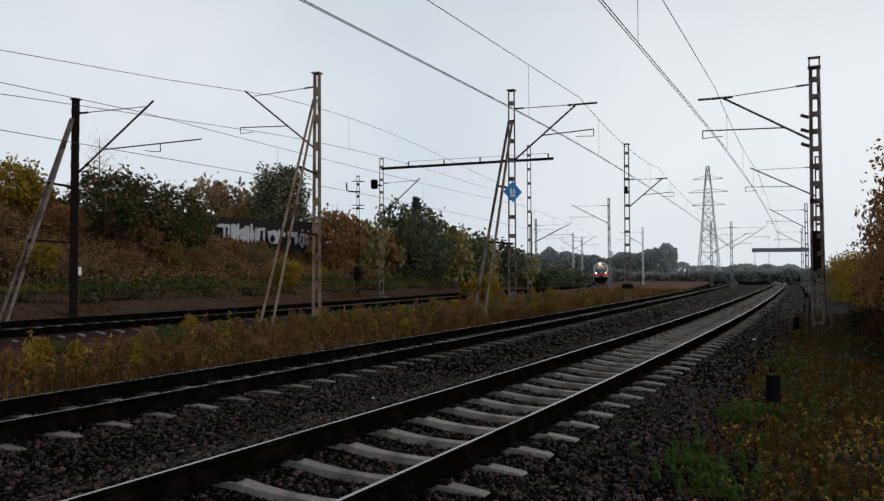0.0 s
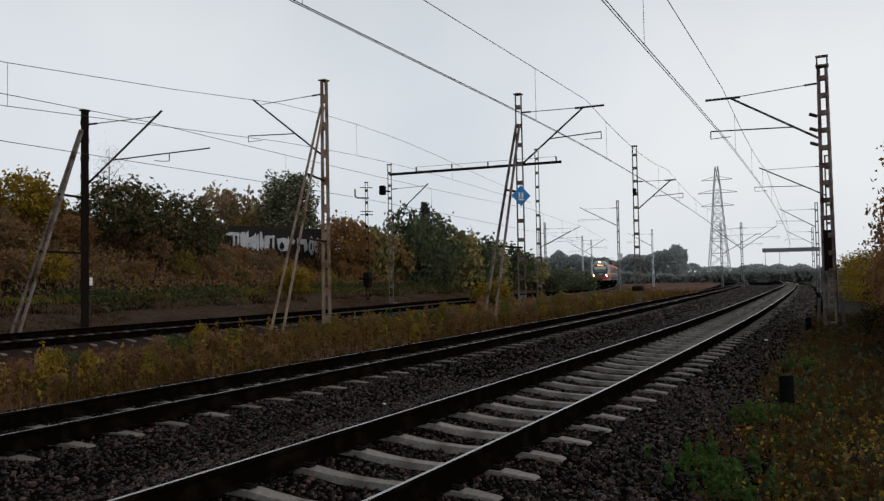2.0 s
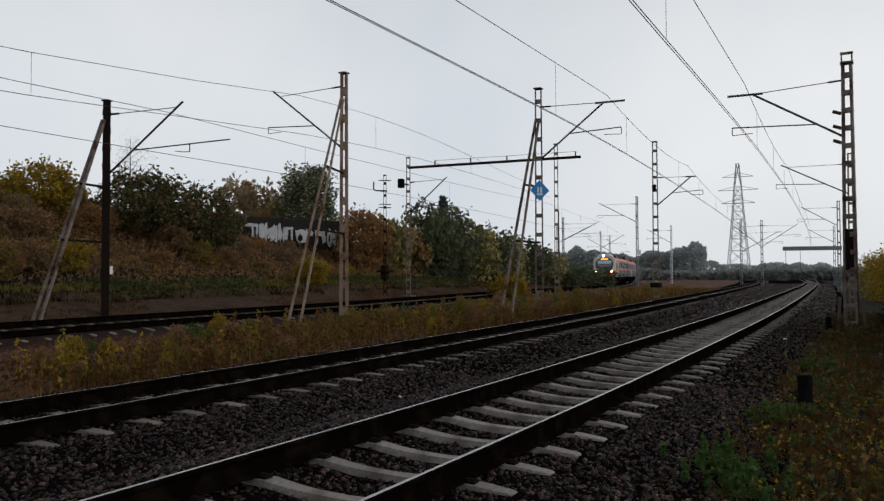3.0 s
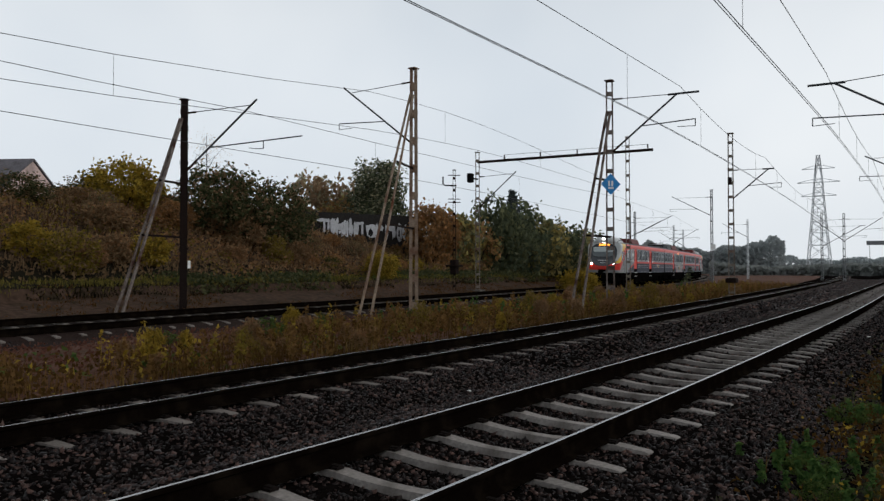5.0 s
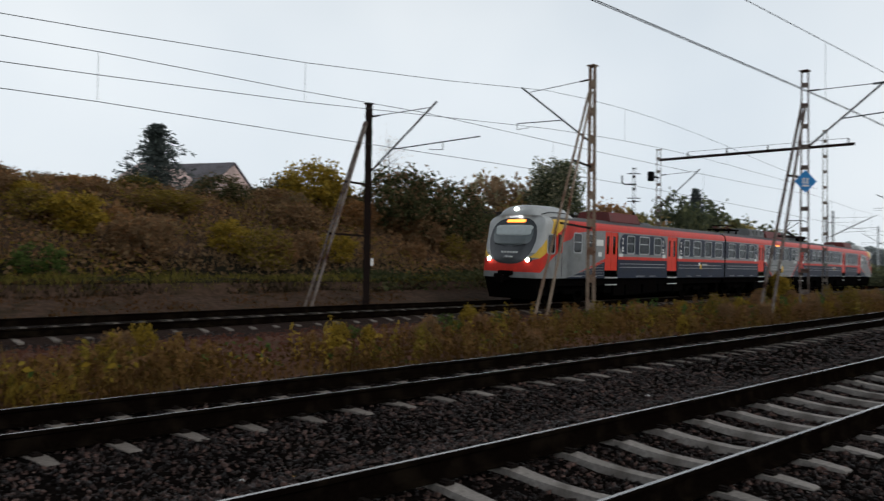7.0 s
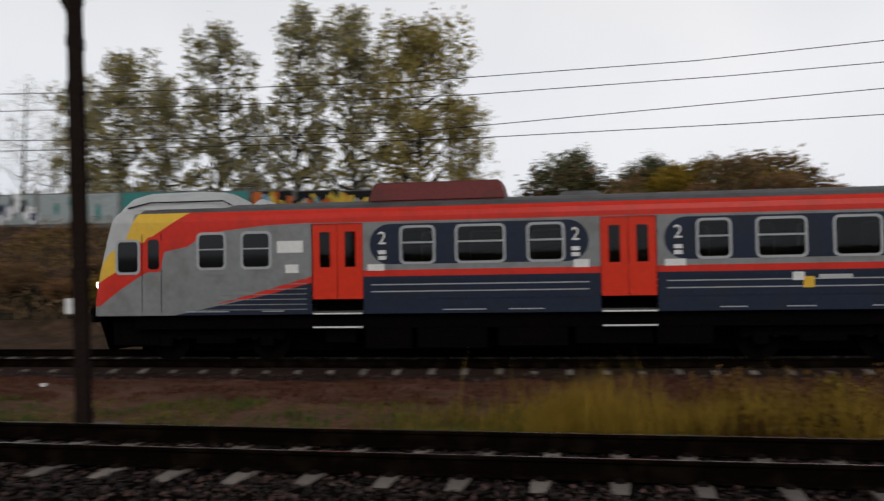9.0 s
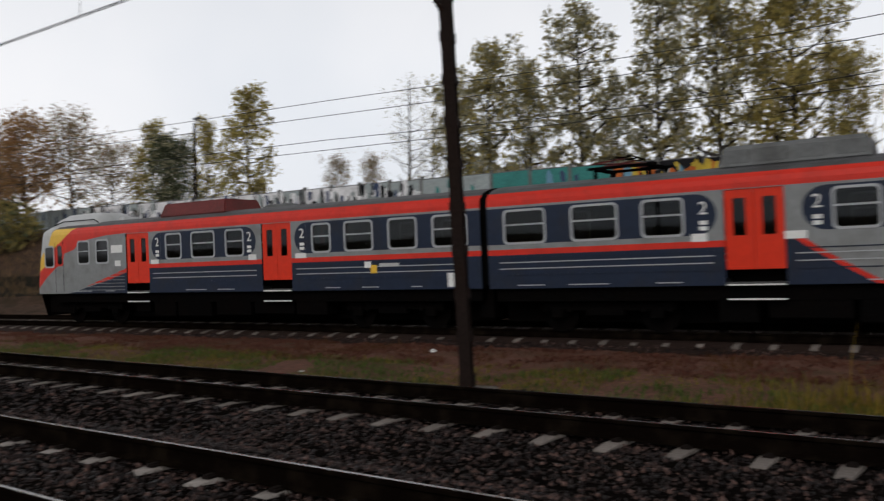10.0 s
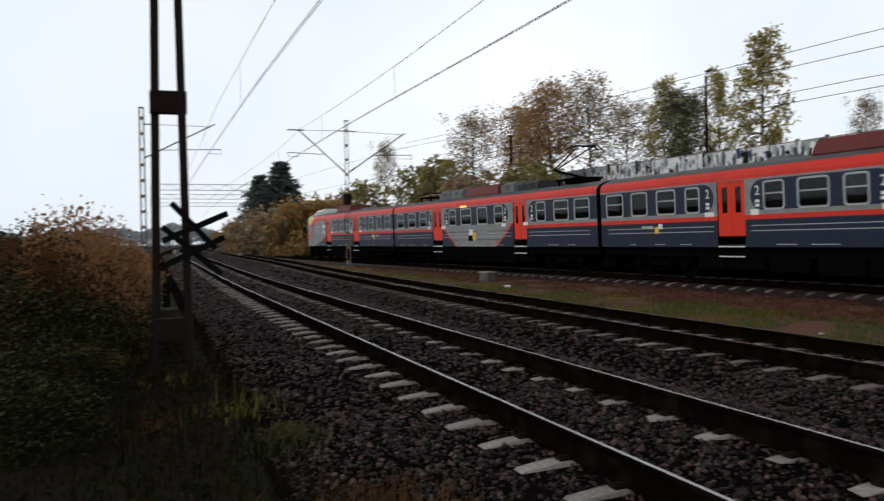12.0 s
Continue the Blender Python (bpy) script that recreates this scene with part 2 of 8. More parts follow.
def ground_line(x):
    """Cross-section of the ground at x: y, z and zone of every row."""
    y1, y2, y3, z1, z3, bt = float(near_y(x)), float(mid_y(x)), float(far_y(x)), float(near_z(x)) - 0.028, float(far_z(x)) - 0.028, float(bank_top(x))
    fill = min(1.0, max(0.0, (-1.5 - x) / 3))
    lift = float(near_cant(x)) / 1.504
    rows = [(y1 - d, z1 - h + lift * max(0.0, 0.75 - d), k) for d, h, k in ((900, 0.6, 3), (300, 0.6, 3), (120, 0.6, 3), (60, 0.7, 3), (30, 0.7, 1), (18, 0.65, 1), (12, 0.6, 1), (9, 0.55, 1), (7, 0.5, 1), (5.5, 0.48, 1),
                                                  (4.4, 0.46, 1), (3.6, 0.44, 1), (3.0, 0.42, 0), (2.6, 0.38, 0), (2.2, 0.30, 0), (1.8, 0.265, 0), (1.4, 0.245, 0), (1.0, 0.228, 0), (0.6, 0.235 - 0.02 * fill, 0), (0.25, 0.27 - 0.1 * fill, 0), (0, 0.28 - 0.12 * fill, 0))]
    rows += [(y1 + d, z1 - h + lift * min(1.5, d + 0.75), 0) for d, h in ((0.3, 0.27 - 0.085 * fill), (0.6, 0.235 - 0.03 * fill), (1.0, 0.22), (1.4, 0.235), (1.8, 0.26))]
    gap = (y2 - 1.8) - (y1 + 1.8)
    rows += [(y1 + 1.8 + gap * u, z1 - 0.25 + lift * 1.5 * (1 - u) - 0.12 * math.sin(math.pi * u), 0) for u in (0.2, 0.4, 0.6, 0.8)]
    rows += [(y2 + d, z1 - h, 0) for d, h in ((-1.8, 0.26), (-1.4, 0.21), (-1.0, 0.198), (-0.6, 0.205), (-0.3, 0.2), (0, 0.195), (0.3, 0.2), (0.6, 0.215), (1.0, 0.22), (1.35, 0.235), (1.7, 0.3))]
    a, b = y2 + 1.7, y3 - 2.3
    rows += [(a + (b - a) * u, (z1 - 0.35) * (1 - u) + (z3 - 0.3) * u + 0.12 * math.sin(math.pi * u), 2) for u in FRAC]
    tilt = float(far_cant(x)) / 1.5
    rows += [(y3 + d, z3 - h + tilt * (min(d, 1.6) + 0.75), k) for d, h, k in ((-2.3, 0.33, 5), (-1.6, 0.27, 5), (-1.29, 0.27, 5), (-1.14, 0.22, 5), (-1.0, 0.187, 5), (-0.86, 0.175, 5), (-0.6, 0.20, 5), (0, 0.235, 5), (0.75, 0.23, 5), (1.6, 0.24, 5), (2.2, 0.35, 4))]
    path = z3 + 0.9 * min(1, bt / 4)
    rows += [(y3 + d, h, k) for d, h, k in ((3.2, z3 + 0.12, 4), (4.2, z3 + 0.36, 4), (4.9, path - 0.36, 4), (5.15, path - 0.02, 1), (6.2, path + 0.1, 1), (7.6, path + 0.2, 1), (9.5, path + 0.25 * (bt - path), 4), (11.5, path + 0.5 * (bt - path), 4),
                                               (13.5, path + 0.75 * (bt - path), 4), (16, bt, 4), (19, bt + 0.05, 3), (26, bt + 0.1, 3), (40, bt + 0.2, 3), (80, bt + 0.3, 3), (200, bt + 0.4, 3), (900, bt + 0.5, 3))]
    return rows


def build_ground():
    xs = sorted(set(np.r_[-900, -600, -400, -300, np.arange(-250, -100, 10), np.arange(-100, -50, 2.5), np.arange(-50, 60, 0.6), np.arange(60, 120, 2.5), np.arange(120, 320, 10), 320, 420, 600, 900].round(3)))
    verts, faces, slots = [], [], []
    n = 0
    for i, x in enumerate(xs):
        rows = ground_line(x)
        n = len(rows)
        for y, z, k in rows:
            amp = (0.015, 0.06, 0.07, 0.2, 0.12, 0.015)[k]
            if abs(y) < 120 and abs(x) < 320:
                z += amp * noise.noise(Vector((x * 0.7, y * 0.7, 0))) + amp * 0.6 * noise.noise(Vector((x * 2.1, y * 2.1, 5)))
            verts.append((x, y, z))
        if i:
            for j in range(n - 1):
                faces.append(((i - 1) * n + j, i * n + j, i * n + j + 1, (i - 1) * n + j + 1))
                slots.append(rows[j][2] if rows[j][2] else rows[j + 1][2] if j + 1 < n and rows[j + 1][2] in (1,) else rows[j][2])
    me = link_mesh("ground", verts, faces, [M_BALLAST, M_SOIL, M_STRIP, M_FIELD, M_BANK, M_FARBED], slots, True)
    tagged(new("ground", me), "railway ground of dark ballast, damp soil and an earth bank", "ground", kind="structure")
    return np.array(xs), np.array(verts).reshape(len(xs), n, 3)


GX, GV = build_ground()


def ground_z(x, y):
    """Height of the ground sheet at a place."""
    i = int(np.clip(np.searchsorted(GX, x) - 1, 0, len(GX) - 2))
    u = (x - GX[i]) / (GX[i + 1] - GX[i])
    za, zb = (np.interp(y, GV[k, :, 1], GV[k, :, 2]) for k in (i, i + 1))
    return float(za * (1 - u) + zb * u)
# ---- tracks ----
RAIL_HALF = [(0.07, -0.2), (0.07, -0.188), (0.012, -0.166), (0.009, -0.052), (0.034, -0.038), (0.036, -0.010)]


def rail_mesh(line, offset, height, xs, shine, cant):
    half = RAIL_HALF + [(shine, 0.0)]
    prof = [(-a, b) for a, b in half] + [(a, b) for a, b in half[::-1]]
    verts, faces, slots = [], [], []
    k = len(prof)
    top = len(half) - 1
    ys, zs = line(xs), height(xs) + cant(xs) * (offset + 0.752) / 1.504
    slope = np.gradient(ys, xs)
    for i, x in enumerate(xs):
        nx, ny = -slope[i], 1.0
        s = math.hypot(nx, ny)
        for a, b in prof:
            verts.append((x + nx / s * (offset + a), ys[i] + ny / s * (offset + a), zs[i] + b))
        if i:
            for j in range(k):
                faces.append(((i - 1) * k + j, (i - 1) * k + (j + 1) % k, i * k + (j + 1) % k, i * k + j))
                slots.append(1 if j == top else 0)
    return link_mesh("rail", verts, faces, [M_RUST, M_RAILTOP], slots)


def sleeper_bm():
    """Concrete sleeper 2.5 m long: raised rail seats, a waist that dips between them, tapered ends."""
    bm = bmesh.new()
    secs = [(-1.25, 0.10, 0.07, -0.21), (-1.22, 0.115, 0.075, -0.198), (-0.95, 0.125, 0.085, -0.178), (-0.58, 0.125, 0.088, -0.178), (-0.38, 0.115, 0.08, -0.198), (-0.15, 0.11, 0.068, -0.21),
            (0.15, 0.11, 0.068, -0.21), (0.38, 0.115, 0.08, -0.198), (0.58, 0.125, 0.088, -0.178), (0.95, 0.125, 0.085, -0.178), (1.22, 0.115, 0.075, -0.198), (1.25, 0.10, 0.07, -0.21)]
    rings = [[bm.verts.new((sx, y, sz)) for sx, sz in ((-wb, -0.36), (-wt, zt), (wt, zt), (wb, -0.36))] for y, wb, wt, zt in secs]
    for a, b in zip(rings, rings[1:]):
        for k in range(3):
            bm.faces.new((a[k], b[k], b[k + 1], a[k + 1]))
    bm.faces.new(rings[0][::-1])
    bm.faces.new(rings[-1])
    return bm


def fastening_bm():
    """One spring clip: a plate with a bent bar, closed into one piece."""
    bm = bmesh.new()
    prof = [(-0.05, 0.0), (-0.05, 0.022), (-0.03, 0.024), (-0.025, 0.036), (0.025, 0.036), (0.03, 0.024), (0.05, 0.022), (0.05, 0.0)]
    rings = [[bm.verts.new((x, y, z)) for x, z in prof] for y in (-0.045, 0.045)]
    for k in range(8):
        bm.faces.new((rings[0][k], rings[0][(k + 1) % 8], rings[1][(k + 1) % 8], rings[1][k]))
    bm.faces.new(rings[0][::-1])
    bm.faces.new(rings[1])
    return bm


def build_track(label, line, height, xs, seed, clips, step, first_x, shine, concrete, cant):
    rnd = random.Random(seed)
    base = thing("railway_track", label, "railway track")
    for off in (-0.752, 0.752):
        ob = new("rail", rail_mesh(line, off, height, xs, shine, cant))
        ob.parent = base
        tagged(ob, "rusty steel rail with a polished running surface")
    sl = part("sleeper", sleeper_bm(), concrete, base)
    clip = part("rail_fastening", fastening_bm(), M_CLIP, sl)
    seats = [(side * 0.752 + d * 0.105) for side in (-1, 1) for d in (-1, 1)]
    clip.location = (0, seats[0], -0.178)
    first = True
    far = []
    for i in range(-330, 331):
        x = first_x + i * step
        y, z, tilt = float(line(x)), float(height(x)) + float(cant(x)) / 2, math.degrees(math.atan(float(cant(x)) / 1.504))
        yaw = math.degrees(math.atan(float(line(x + 0.5) - line(x - 0.5)))) + rnd.uniform(-0.7, 0.7)
        m = pose(x + rnd.uniform(-0.015, 0.015), y + rnd.uniform(-0.02, 0.02), z - 0.03 + rnd.uniform(-0.004, 0.004), 0, 0, yaw) @ pose(0, 0, 0, tilt)
        if not -75 < x < 78:
            far.append(m)
            continue
        ob = sl if first else sl.copy()
        if not first:
            scene.collection.objects.link(ob)
        ob.matrix_local = m
        for k, y in enumerate(seats):
            if clips and -26 < x < 30 and not (first and k == 0):
                c = clip.copy()
                scene.collection.objects.link(c)
                c.parent, c.location = ob, (0, y, -0.178)
        first = False
    vs, fs = [], []
    src = [v.co.copy() for v in sl.data.vertices]
    for m in far:
        k = len(vs)
        vs += [m @ c for c in src]
        fs += [[k + v for v in p.vertices] for p in sl.data.polygons]
    rest = new("sleeper_row", link_mesh("sleeper_row", vs, fs, [concrete]))
    rest.parent = base
    tagged(rest, kind="stuff")
    return base


XS_NEAR = np.array(sorted(set(np.r_[np.arange(-250, -60, 8), np.arange(-60, 80, 1.5), np.arange(80, 260, 8)])))
build_track("ballasted railway track with concrete sleepers and polished rails", near_y, near_z, XS_NEAR, 1, True, 0.82, 6.40, 0.018, M_CONCRETE, near_cant)
build_track("ballasted railway track with rusty rails on concrete sleepers", mid_y, near_z, XS_NEAR, 2, True, 0.738, 0.02, 0.015, M_OLDCONCRETE, mid_cant)
build_track("further railway track curving behind a strip of weeds", far_y, far_z, XS_NEAR, 3, False, 0.80, 6.90, 0.012, M_OLDCONCRETE, far_cant)
# ---- the train: three railcars, local x backwards from the nose, rail head at z = 0 ----
P_GREY = mat("railcar_grey_paint", (0.23, 0.24, 0.24), 0.42, grain=8, vary=0.1, bump=0.03, stain=0.4, stain_scale=1.5, stain_col=(0.12, 0.11, 0.10), coat=0.06, spec=0.25)
P_SLATE = mat("railcar_slate_paint", (0.013, 0.021, 0.043), 0.5, grain=8, vary=0.15, bump=0.03, stain=0.4, stain_scale=1.5, stain_col=(0.022, 0.022, 0.024), coat=0.05, spec=0.2)
P_RED = mat("railcar_red_paint", (0.62, 0.032, 0.018), 0.4, grain=8, vary=0.08, bump=0.03, stain=0.3, stain_scale=1.5, stain_col=(0.28, 0.03, 0.02), coat=0.04, spec=0.2)
P_YELLOW = mat("railcar_yellow_paint", (0.75, 0.46, 0.04), 0.4, grain=8, vary=0.06, bump=0.02, coat=0.12)
P_SILVER = mat("railcar_silver_paint", (0.48, 0.49, 0.49), 0.38, grain=8, vary=0.08, bump=0.02, stain=0.25, stain_scale=2, stain_col=(0.25, 0.24, 0.22), coat=0.15)
P_ROOF = mat("railcar_roof_paint", (0.085, 0.085, 0.088), 0.65, grain=12, vary=0.25, bump=0.1, stain=0.5)
P_MAROON = mat("roof_box_maroon", (0.13, 0.018, 0.016), 0.6, grain=12, vary=0.2, bump=0.1, stain=0.3)
P_ROOFBOX = mat("roof_box_grey", (0.13, 0.135, 0.135), 0.6, grain=12, vary=0.2, bump=0.1, stain=0.4)
P_ROOFDARK = mat("roof_box_black", (0.018, 0.021, 0.024), 0.6, grain=12, vary=0.25, bump=0.1, stain=0.3)
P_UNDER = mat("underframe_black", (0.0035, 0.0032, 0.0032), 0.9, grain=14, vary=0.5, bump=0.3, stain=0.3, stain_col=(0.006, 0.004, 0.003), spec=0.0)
P_RUBBER = mat("bellows_rubber", (0.006, 0.006, 0.006), 0.9, grain=20, vary=0.3, spec=0.0)
P_FRAME = mat("window_frame_aluminium", (0.42, 0.43, 0.44), 0.4, 0.4, grain=20, vary=0.1, bump=0.02)
P_DOOR = mat("door_red_paint", (0.68, 0.036, 0.012), 0.38, grain=8, vary=0.07, bump=0.02, coat=0.04, spec=0.2)
P_MASK = mat("nose_black_gloss", (0.04, 0.044, 0.05), 0.16, grain=8, vary=0.1, bump=0, coat=0.5)
P_PALEPATCH = mat("pale_patch_gloss", (0.5, 0.55, 0.55), 0.3, grain=6, vary=0.1, bump=0, coat=0.6)
P_SEAT = mat("seat_cloth_blue", (0.03, 0.05, 0.12), 0.9, grain=40, vary=0.3)
L_HEAD = glow("headlight_glow", (1.0, 0.93, 0.8), 20)
L_TOP = glow("top_light_glow", (1.0, 0.95, 0.85), 60)
L_LED = glow("display_amber", (1.0, 0.30, 0.04), 2.2)


def glass_mat(name, tint, rough=0.03):
    m = bpy.data.materials.new(name)
    m.use_nodes = True
    n, l = m.node_tree.nodes, m.node_tree.links
    n.remove(n["Principled BSDF"])
    out = n["Material Output"]
    clear, gloss, mix, fres = n.new("ShaderNodeBsdfTransparent"), n.new("ShaderNodeBsdfGlossy"), n.new("ShaderNodeMixShader"), n.new("ShaderNodeFresnel")
    clear.inputs["Color"].default_value = (*tint, 1)
    gloss.inputs["Roughness"].default_value, gloss.inputs["Color"].default_value = rough, (0.48, 0.50, 0.51, 1)
    fres.inputs["IOR"].default_value = 1.5
    l.new(fres.outputs[0], mix.inputs[0])
    l.new(clear.outputs[0], mix.inputs[1])
    l.new(gloss.outputs[0], mix.inputs[2])
    l.new(mix.outputs[0], out.inputs["Surface"])
    return m


P_GLASS = glass_mat("tinted_window_glass", (0.32, 0.33, 0.32))
P_SCREEN = mat("windscreen_glass", (0.10, 0.12, 0.125), 0.04, grain=4, vary=0.1, bump=0, coat=1.0)
P_SIDEGLASS = mat("dark_side_glass", (0.005, 0.006, 0.007), 0.05, grain=4, vary=0.1, bump=0, spec=0.3)

W = 1.44
ROOF = [(1.44, 3.26), (1.435, 3.38), (1.40, 3.50), (1.31, 3.60), (1.12, 3.70), (0.80, 3.79), (0.42, 3.84), (0.0, 3.855)]
SILL, DOOR_Z0, DOOR_Z1, WIN0, WIN1 = 1.12, 1.47, 3.245, 2.31, 3.10
YELLOW_LOW = [(0.14, 1.96), (0.34, 2.32), (0.62, 2.66), (0.88, 2.8), (0.88, 2.24), (0.6, 2.09), (0.32, 1.94)]
YELLOW = [(1.05, 3.0), (1.33, 3.606), (2.66, 3.606), (1.47, 2.88), (1.36, 2.93)]
RED = [(-0.1, 1.36), (-0.1, 1.78), (0.32, 1.94), (0.6, 2.09), (0.88, 2.24), (1.2, 2.24), (1.2, 2.9), (1.36, 2.93), (1.47, 2.88), (2.66, 3.606), (5.8, 3.606), (5.8, 3.28), (4.6, 3.24), (3.5, 3.13), (2.95, 2.98), (2.65, 2.78), (2.05, 2.66), (1.95, 2.32), (1.45, 2.1), (0.9, 1.76), (0.35, 1.36)]
WEDGE = [(2.2, 1.1), (4.6, 1.58), (5.9, 1.9), (5.9, 1.0)]
WEDGE_EDGE = [(3.3, 1.36), (4.6, 1.58), (5.9, 1.9), (5.9, 2.06), (4.6, 1.70)]


def inside(p, poly):
    x, y = p
    hit = False
    for (x0, y0), (x1, y1) in zip(poly, poly[1:] + poly[:1]):
        if (y0 > y) != (y1 > y) and x < (x1 - x0) * (y - y0) / (y1 - y0) + x0:
            hit = not hit
    return hit


def cab_paint(s, z):
    """Slot of the livery round the cab: 0 grey, 1 slate, 2 red, 3 yellow, 4 silver, 5 roof."""
    if inside((s, z), YELLOW) or inside((s, z), YELLOW_LOW):
        return 3
    if inside((s, z), RED):
        return 2
    if z > 3.61:
        return 5 if s > 1.5 else 4
    if inside((s, z), WEDGE_EDGE):
        return 2
    if inside((s, z), WEDGE):
        return 1
    if s > 2.0 and z > 3.27:
        return 2
    return 4 if s < 1.2 and z > 2.2 else 0


def nose_s0(z):
    return 0.02 + 0.62 * max(0.0, (z - 1.35) / 2.2) ** 1.4 + 0.35 * max(0.0, z - 3.45)


def nose_s(y, z, w=W):
    u = min(1.0, abs(y) / w)
    return 0.78 - (0.78 - nose_s0(z)) * (1 - u**4.6) ** (1 / 4.6)


PAINTS = [P_GREY, P_SLATE, P_RED, P_YELLOW, P_SILVER, P_ROOF, P_RUBBER]


def band_paint(z, slate):
    if z > 3.61:
        return 5
    if z > 3.265:
        return 2
    if z > 2.26:
        return 1 if slate and z < 3.2 else 0
    if z > 2.13:
        return 0
    return 2 if z > 1.985 else 1


def quad_strip(bm, rows, slot_of):
    """Faces between rows of (point, s, z) tuples; slot_of(s, z) is None for a hole."""
    made = [[bm.verts.new(p) for p, _, _ in r] for r in rows]
    for i in range(len(rows) - 1):
        for j in range(len(rows[i]) - 1):
            cs = [rows[i][j], rows[i][j + 1], rows[i + 1][j + 1], rows[i + 1][j]]
            k = slot_of(sum(c[1] for c in cs) / 4, sum(c[2] for c in cs) / 4)
            if k is None:
                continue
            vs = [made[i][j], made[i][j + 1], made[i + 1][j + 1], made[i + 1][j]]
            try:
                bm.faces.new(vs).material_index = k
            except ValueError:
                pass


def cut_faces(bm, line):
    """Cut the faces crossed by a line of (s, z) points, so that paint edges run straight."""
    for (s0, z0), (s1, z1) in zip(line, line[1:]):
        if math.hypot(s1 - s0, z1 - z0) < 1e-4:
            continue
        lo_s, hi_s, lo_z, hi_z = min(s0, s1) - 0.01, max(s0, s1) + 0.01, min(z0, z1) - 0.01, max(z0, z1) + 0.01
        hit = []
        for f in bm.faces:
            xs, zs = [v.co.x for v in f.verts], [v.co.z for v in f.verts]
            if max(xs) > lo_s and min(xs) < hi_s and max(zs) > lo_z and min(zs) < hi_z:
                hit.append(f)
        geom = hit + list({e for f in hit for e in f.edges}) + list({v for f in hit for v in f.verts})
        if hit:
            bmesh.ops.bisect_plane(bm, geom=geom, dist=0.0005, plane_co=(s0, 0, z0), plane_no=(z1 - z0, 0, s0 - s1))


def wedge_half(motor, z):
    """Half width of the motor car's grey wedge at height z."""
    return motor[1] - 1.7 * (max(0.0, 2.26 - z) / 1.14) ** 1.2


def body_shell(cab, s_end, windows, doors, capsules, motor):
    """Painted shell with real window and door openings, in s (metres from the car's front end)."""
    bm = bmesh.new()
    start = 0.78 if cab else 0.16
    cut = 5.74 if cab else start
    us = {start, s_end} | {c for w in windows for c in w} | {c for d in doors for c in d}
    for a, b in capsules:
        us |= {a + 0.47, b - 0.47}
    if cab:
        us |= set(np.arange(start, cut, 0.45).round(3)) | {cut}
    if motor:
        us |= set(np.arange(motor[0] - motor[1] - 0.3, motor[0] + motor[1] + 0.3, 0.6).round(3))
    us = sorted(u for u in us if start <= u <= s_end)
    vs = sorted({SILL, DOOR_Z0, 1.985, 2.13, 2.26, WIN0, WIN1, 3.2, DOOR_Z1} | set(np.arange(SILL, 3.2, 0.3).round(3)) if cab or motor else {SILL, DOOR_Z0, 1.985, 2.13, 2.26, WIN0, WIN1, 3.2, DOOR_Z1})

    def paint(s, z):
        for a, b in doors:
            if a < s < b and z < DOOR_Z1:
                return None
        for a, b in windows:
            if a < s < b and WIN0 < z < WIN1:
                return None
        if cab and s < cut:
            return cab_paint(s, z)
        if motor and z < 2.26:
            edge = wedge_half(motor, z)
            off = abs(s - motor[0])
            if off < edge:
                return 0
            if off < edge + 0.2:
                return 2
            if off < motor[1] + 0.3:
                return 1
        return band_paint(z, any(a + 0.47 < s < b - 0.47 for a, b in capsules))

    for side in (-1, 1):
        rows = []
        for z in vs:
            rows.append([(Vector((s, side * W, z)), s, z) for s in us])
        for y, z in ROOF:
            rows.append([(Vector((s, side * y, z)), s, z) for s in us])
        quad_strip(bm, rows if side < 0 else [r[::-1] for r in rows], paint)
    if cab:
        zs = list(np.arange(SILL, 3.2, 0.13)) + [z for _, z in ROOF]
        ws = [W] * len(np.arange(SILL, 3.2, 0.13)) + [y for y, _ in ROOF]
        rows = []
        for z, w in zip(zs, ws):
            r = []
            for k in range(-22, 23):
                phi = k / 22 * math.pi / 2
                y = w * math.copysign(abs(math.sin(phi)) ** (2 / 4.6), phi)
                s = 0.78 - (0.78 - nose_s0(z)) * abs(math.cos(phi)) ** (2 / 4.6)
                r.append((Vector((s, y, z)), s, z))
            rows.append(r[::-1])
        quad_strip(bm, rows, cab_paint)
        for shape in (YELLOW, YELLOW_LOW, RED, WEDGE, WEDGE_EDGE):
            cut_faces(bm, shape + shape[:1])
        cut_faces(bm, [(-0.1, 1.36), (0.8, 1.36)])
    bmesh.ops.remove_doubles(bm, verts=bm.verts, dist=0.0008)
    if motor:
        curve = [(wedge_half(motor, z), z) for z in np.linspace(2.26, SILL, 8)]
        for k in (-1, 1):
            for extra in (0, 0.2):
                cut_faces(bm, [(motor[0] + k * (e + extra), z) for e, z in curve])
    for f in bm.faces:
        c = f.calc_center_median()
        k = (0 if c.z < 1.36 else cab_paint(c.x, c.z)) if cab and c.x < 0.78 else paint(c.x, c.z)
        f.material_index = f.material_index if k is None else k
        f.smooth = c.x < 0.78
    ends = (s_end,) if cab else (start, s_end)
    for s in ends:
        ring = [bm.verts.new((s, y, z)) for y, z in [(-W, SILL), (W, SILL)] + [(y, z) for y, z in ROOF] + [(-y, z) for y, z in ROOF[-2::-1]]]
        bm.faces.new(ring if s == start else ring[::-1]).material_index = 6
    # floor pan and inner lining
    x0 = 0.9 if cab else start + 0.02
    box(bm, (x0, -W + 0.03, SILL), (s_end - 0.02, W - 0.03, SILL + 0.06), 5)
    box(bm, (x0 + 0.4, -W + 0.12, 3.28), (s_end - 0.05, W - 0.12, 3.32), 0)
    return bm


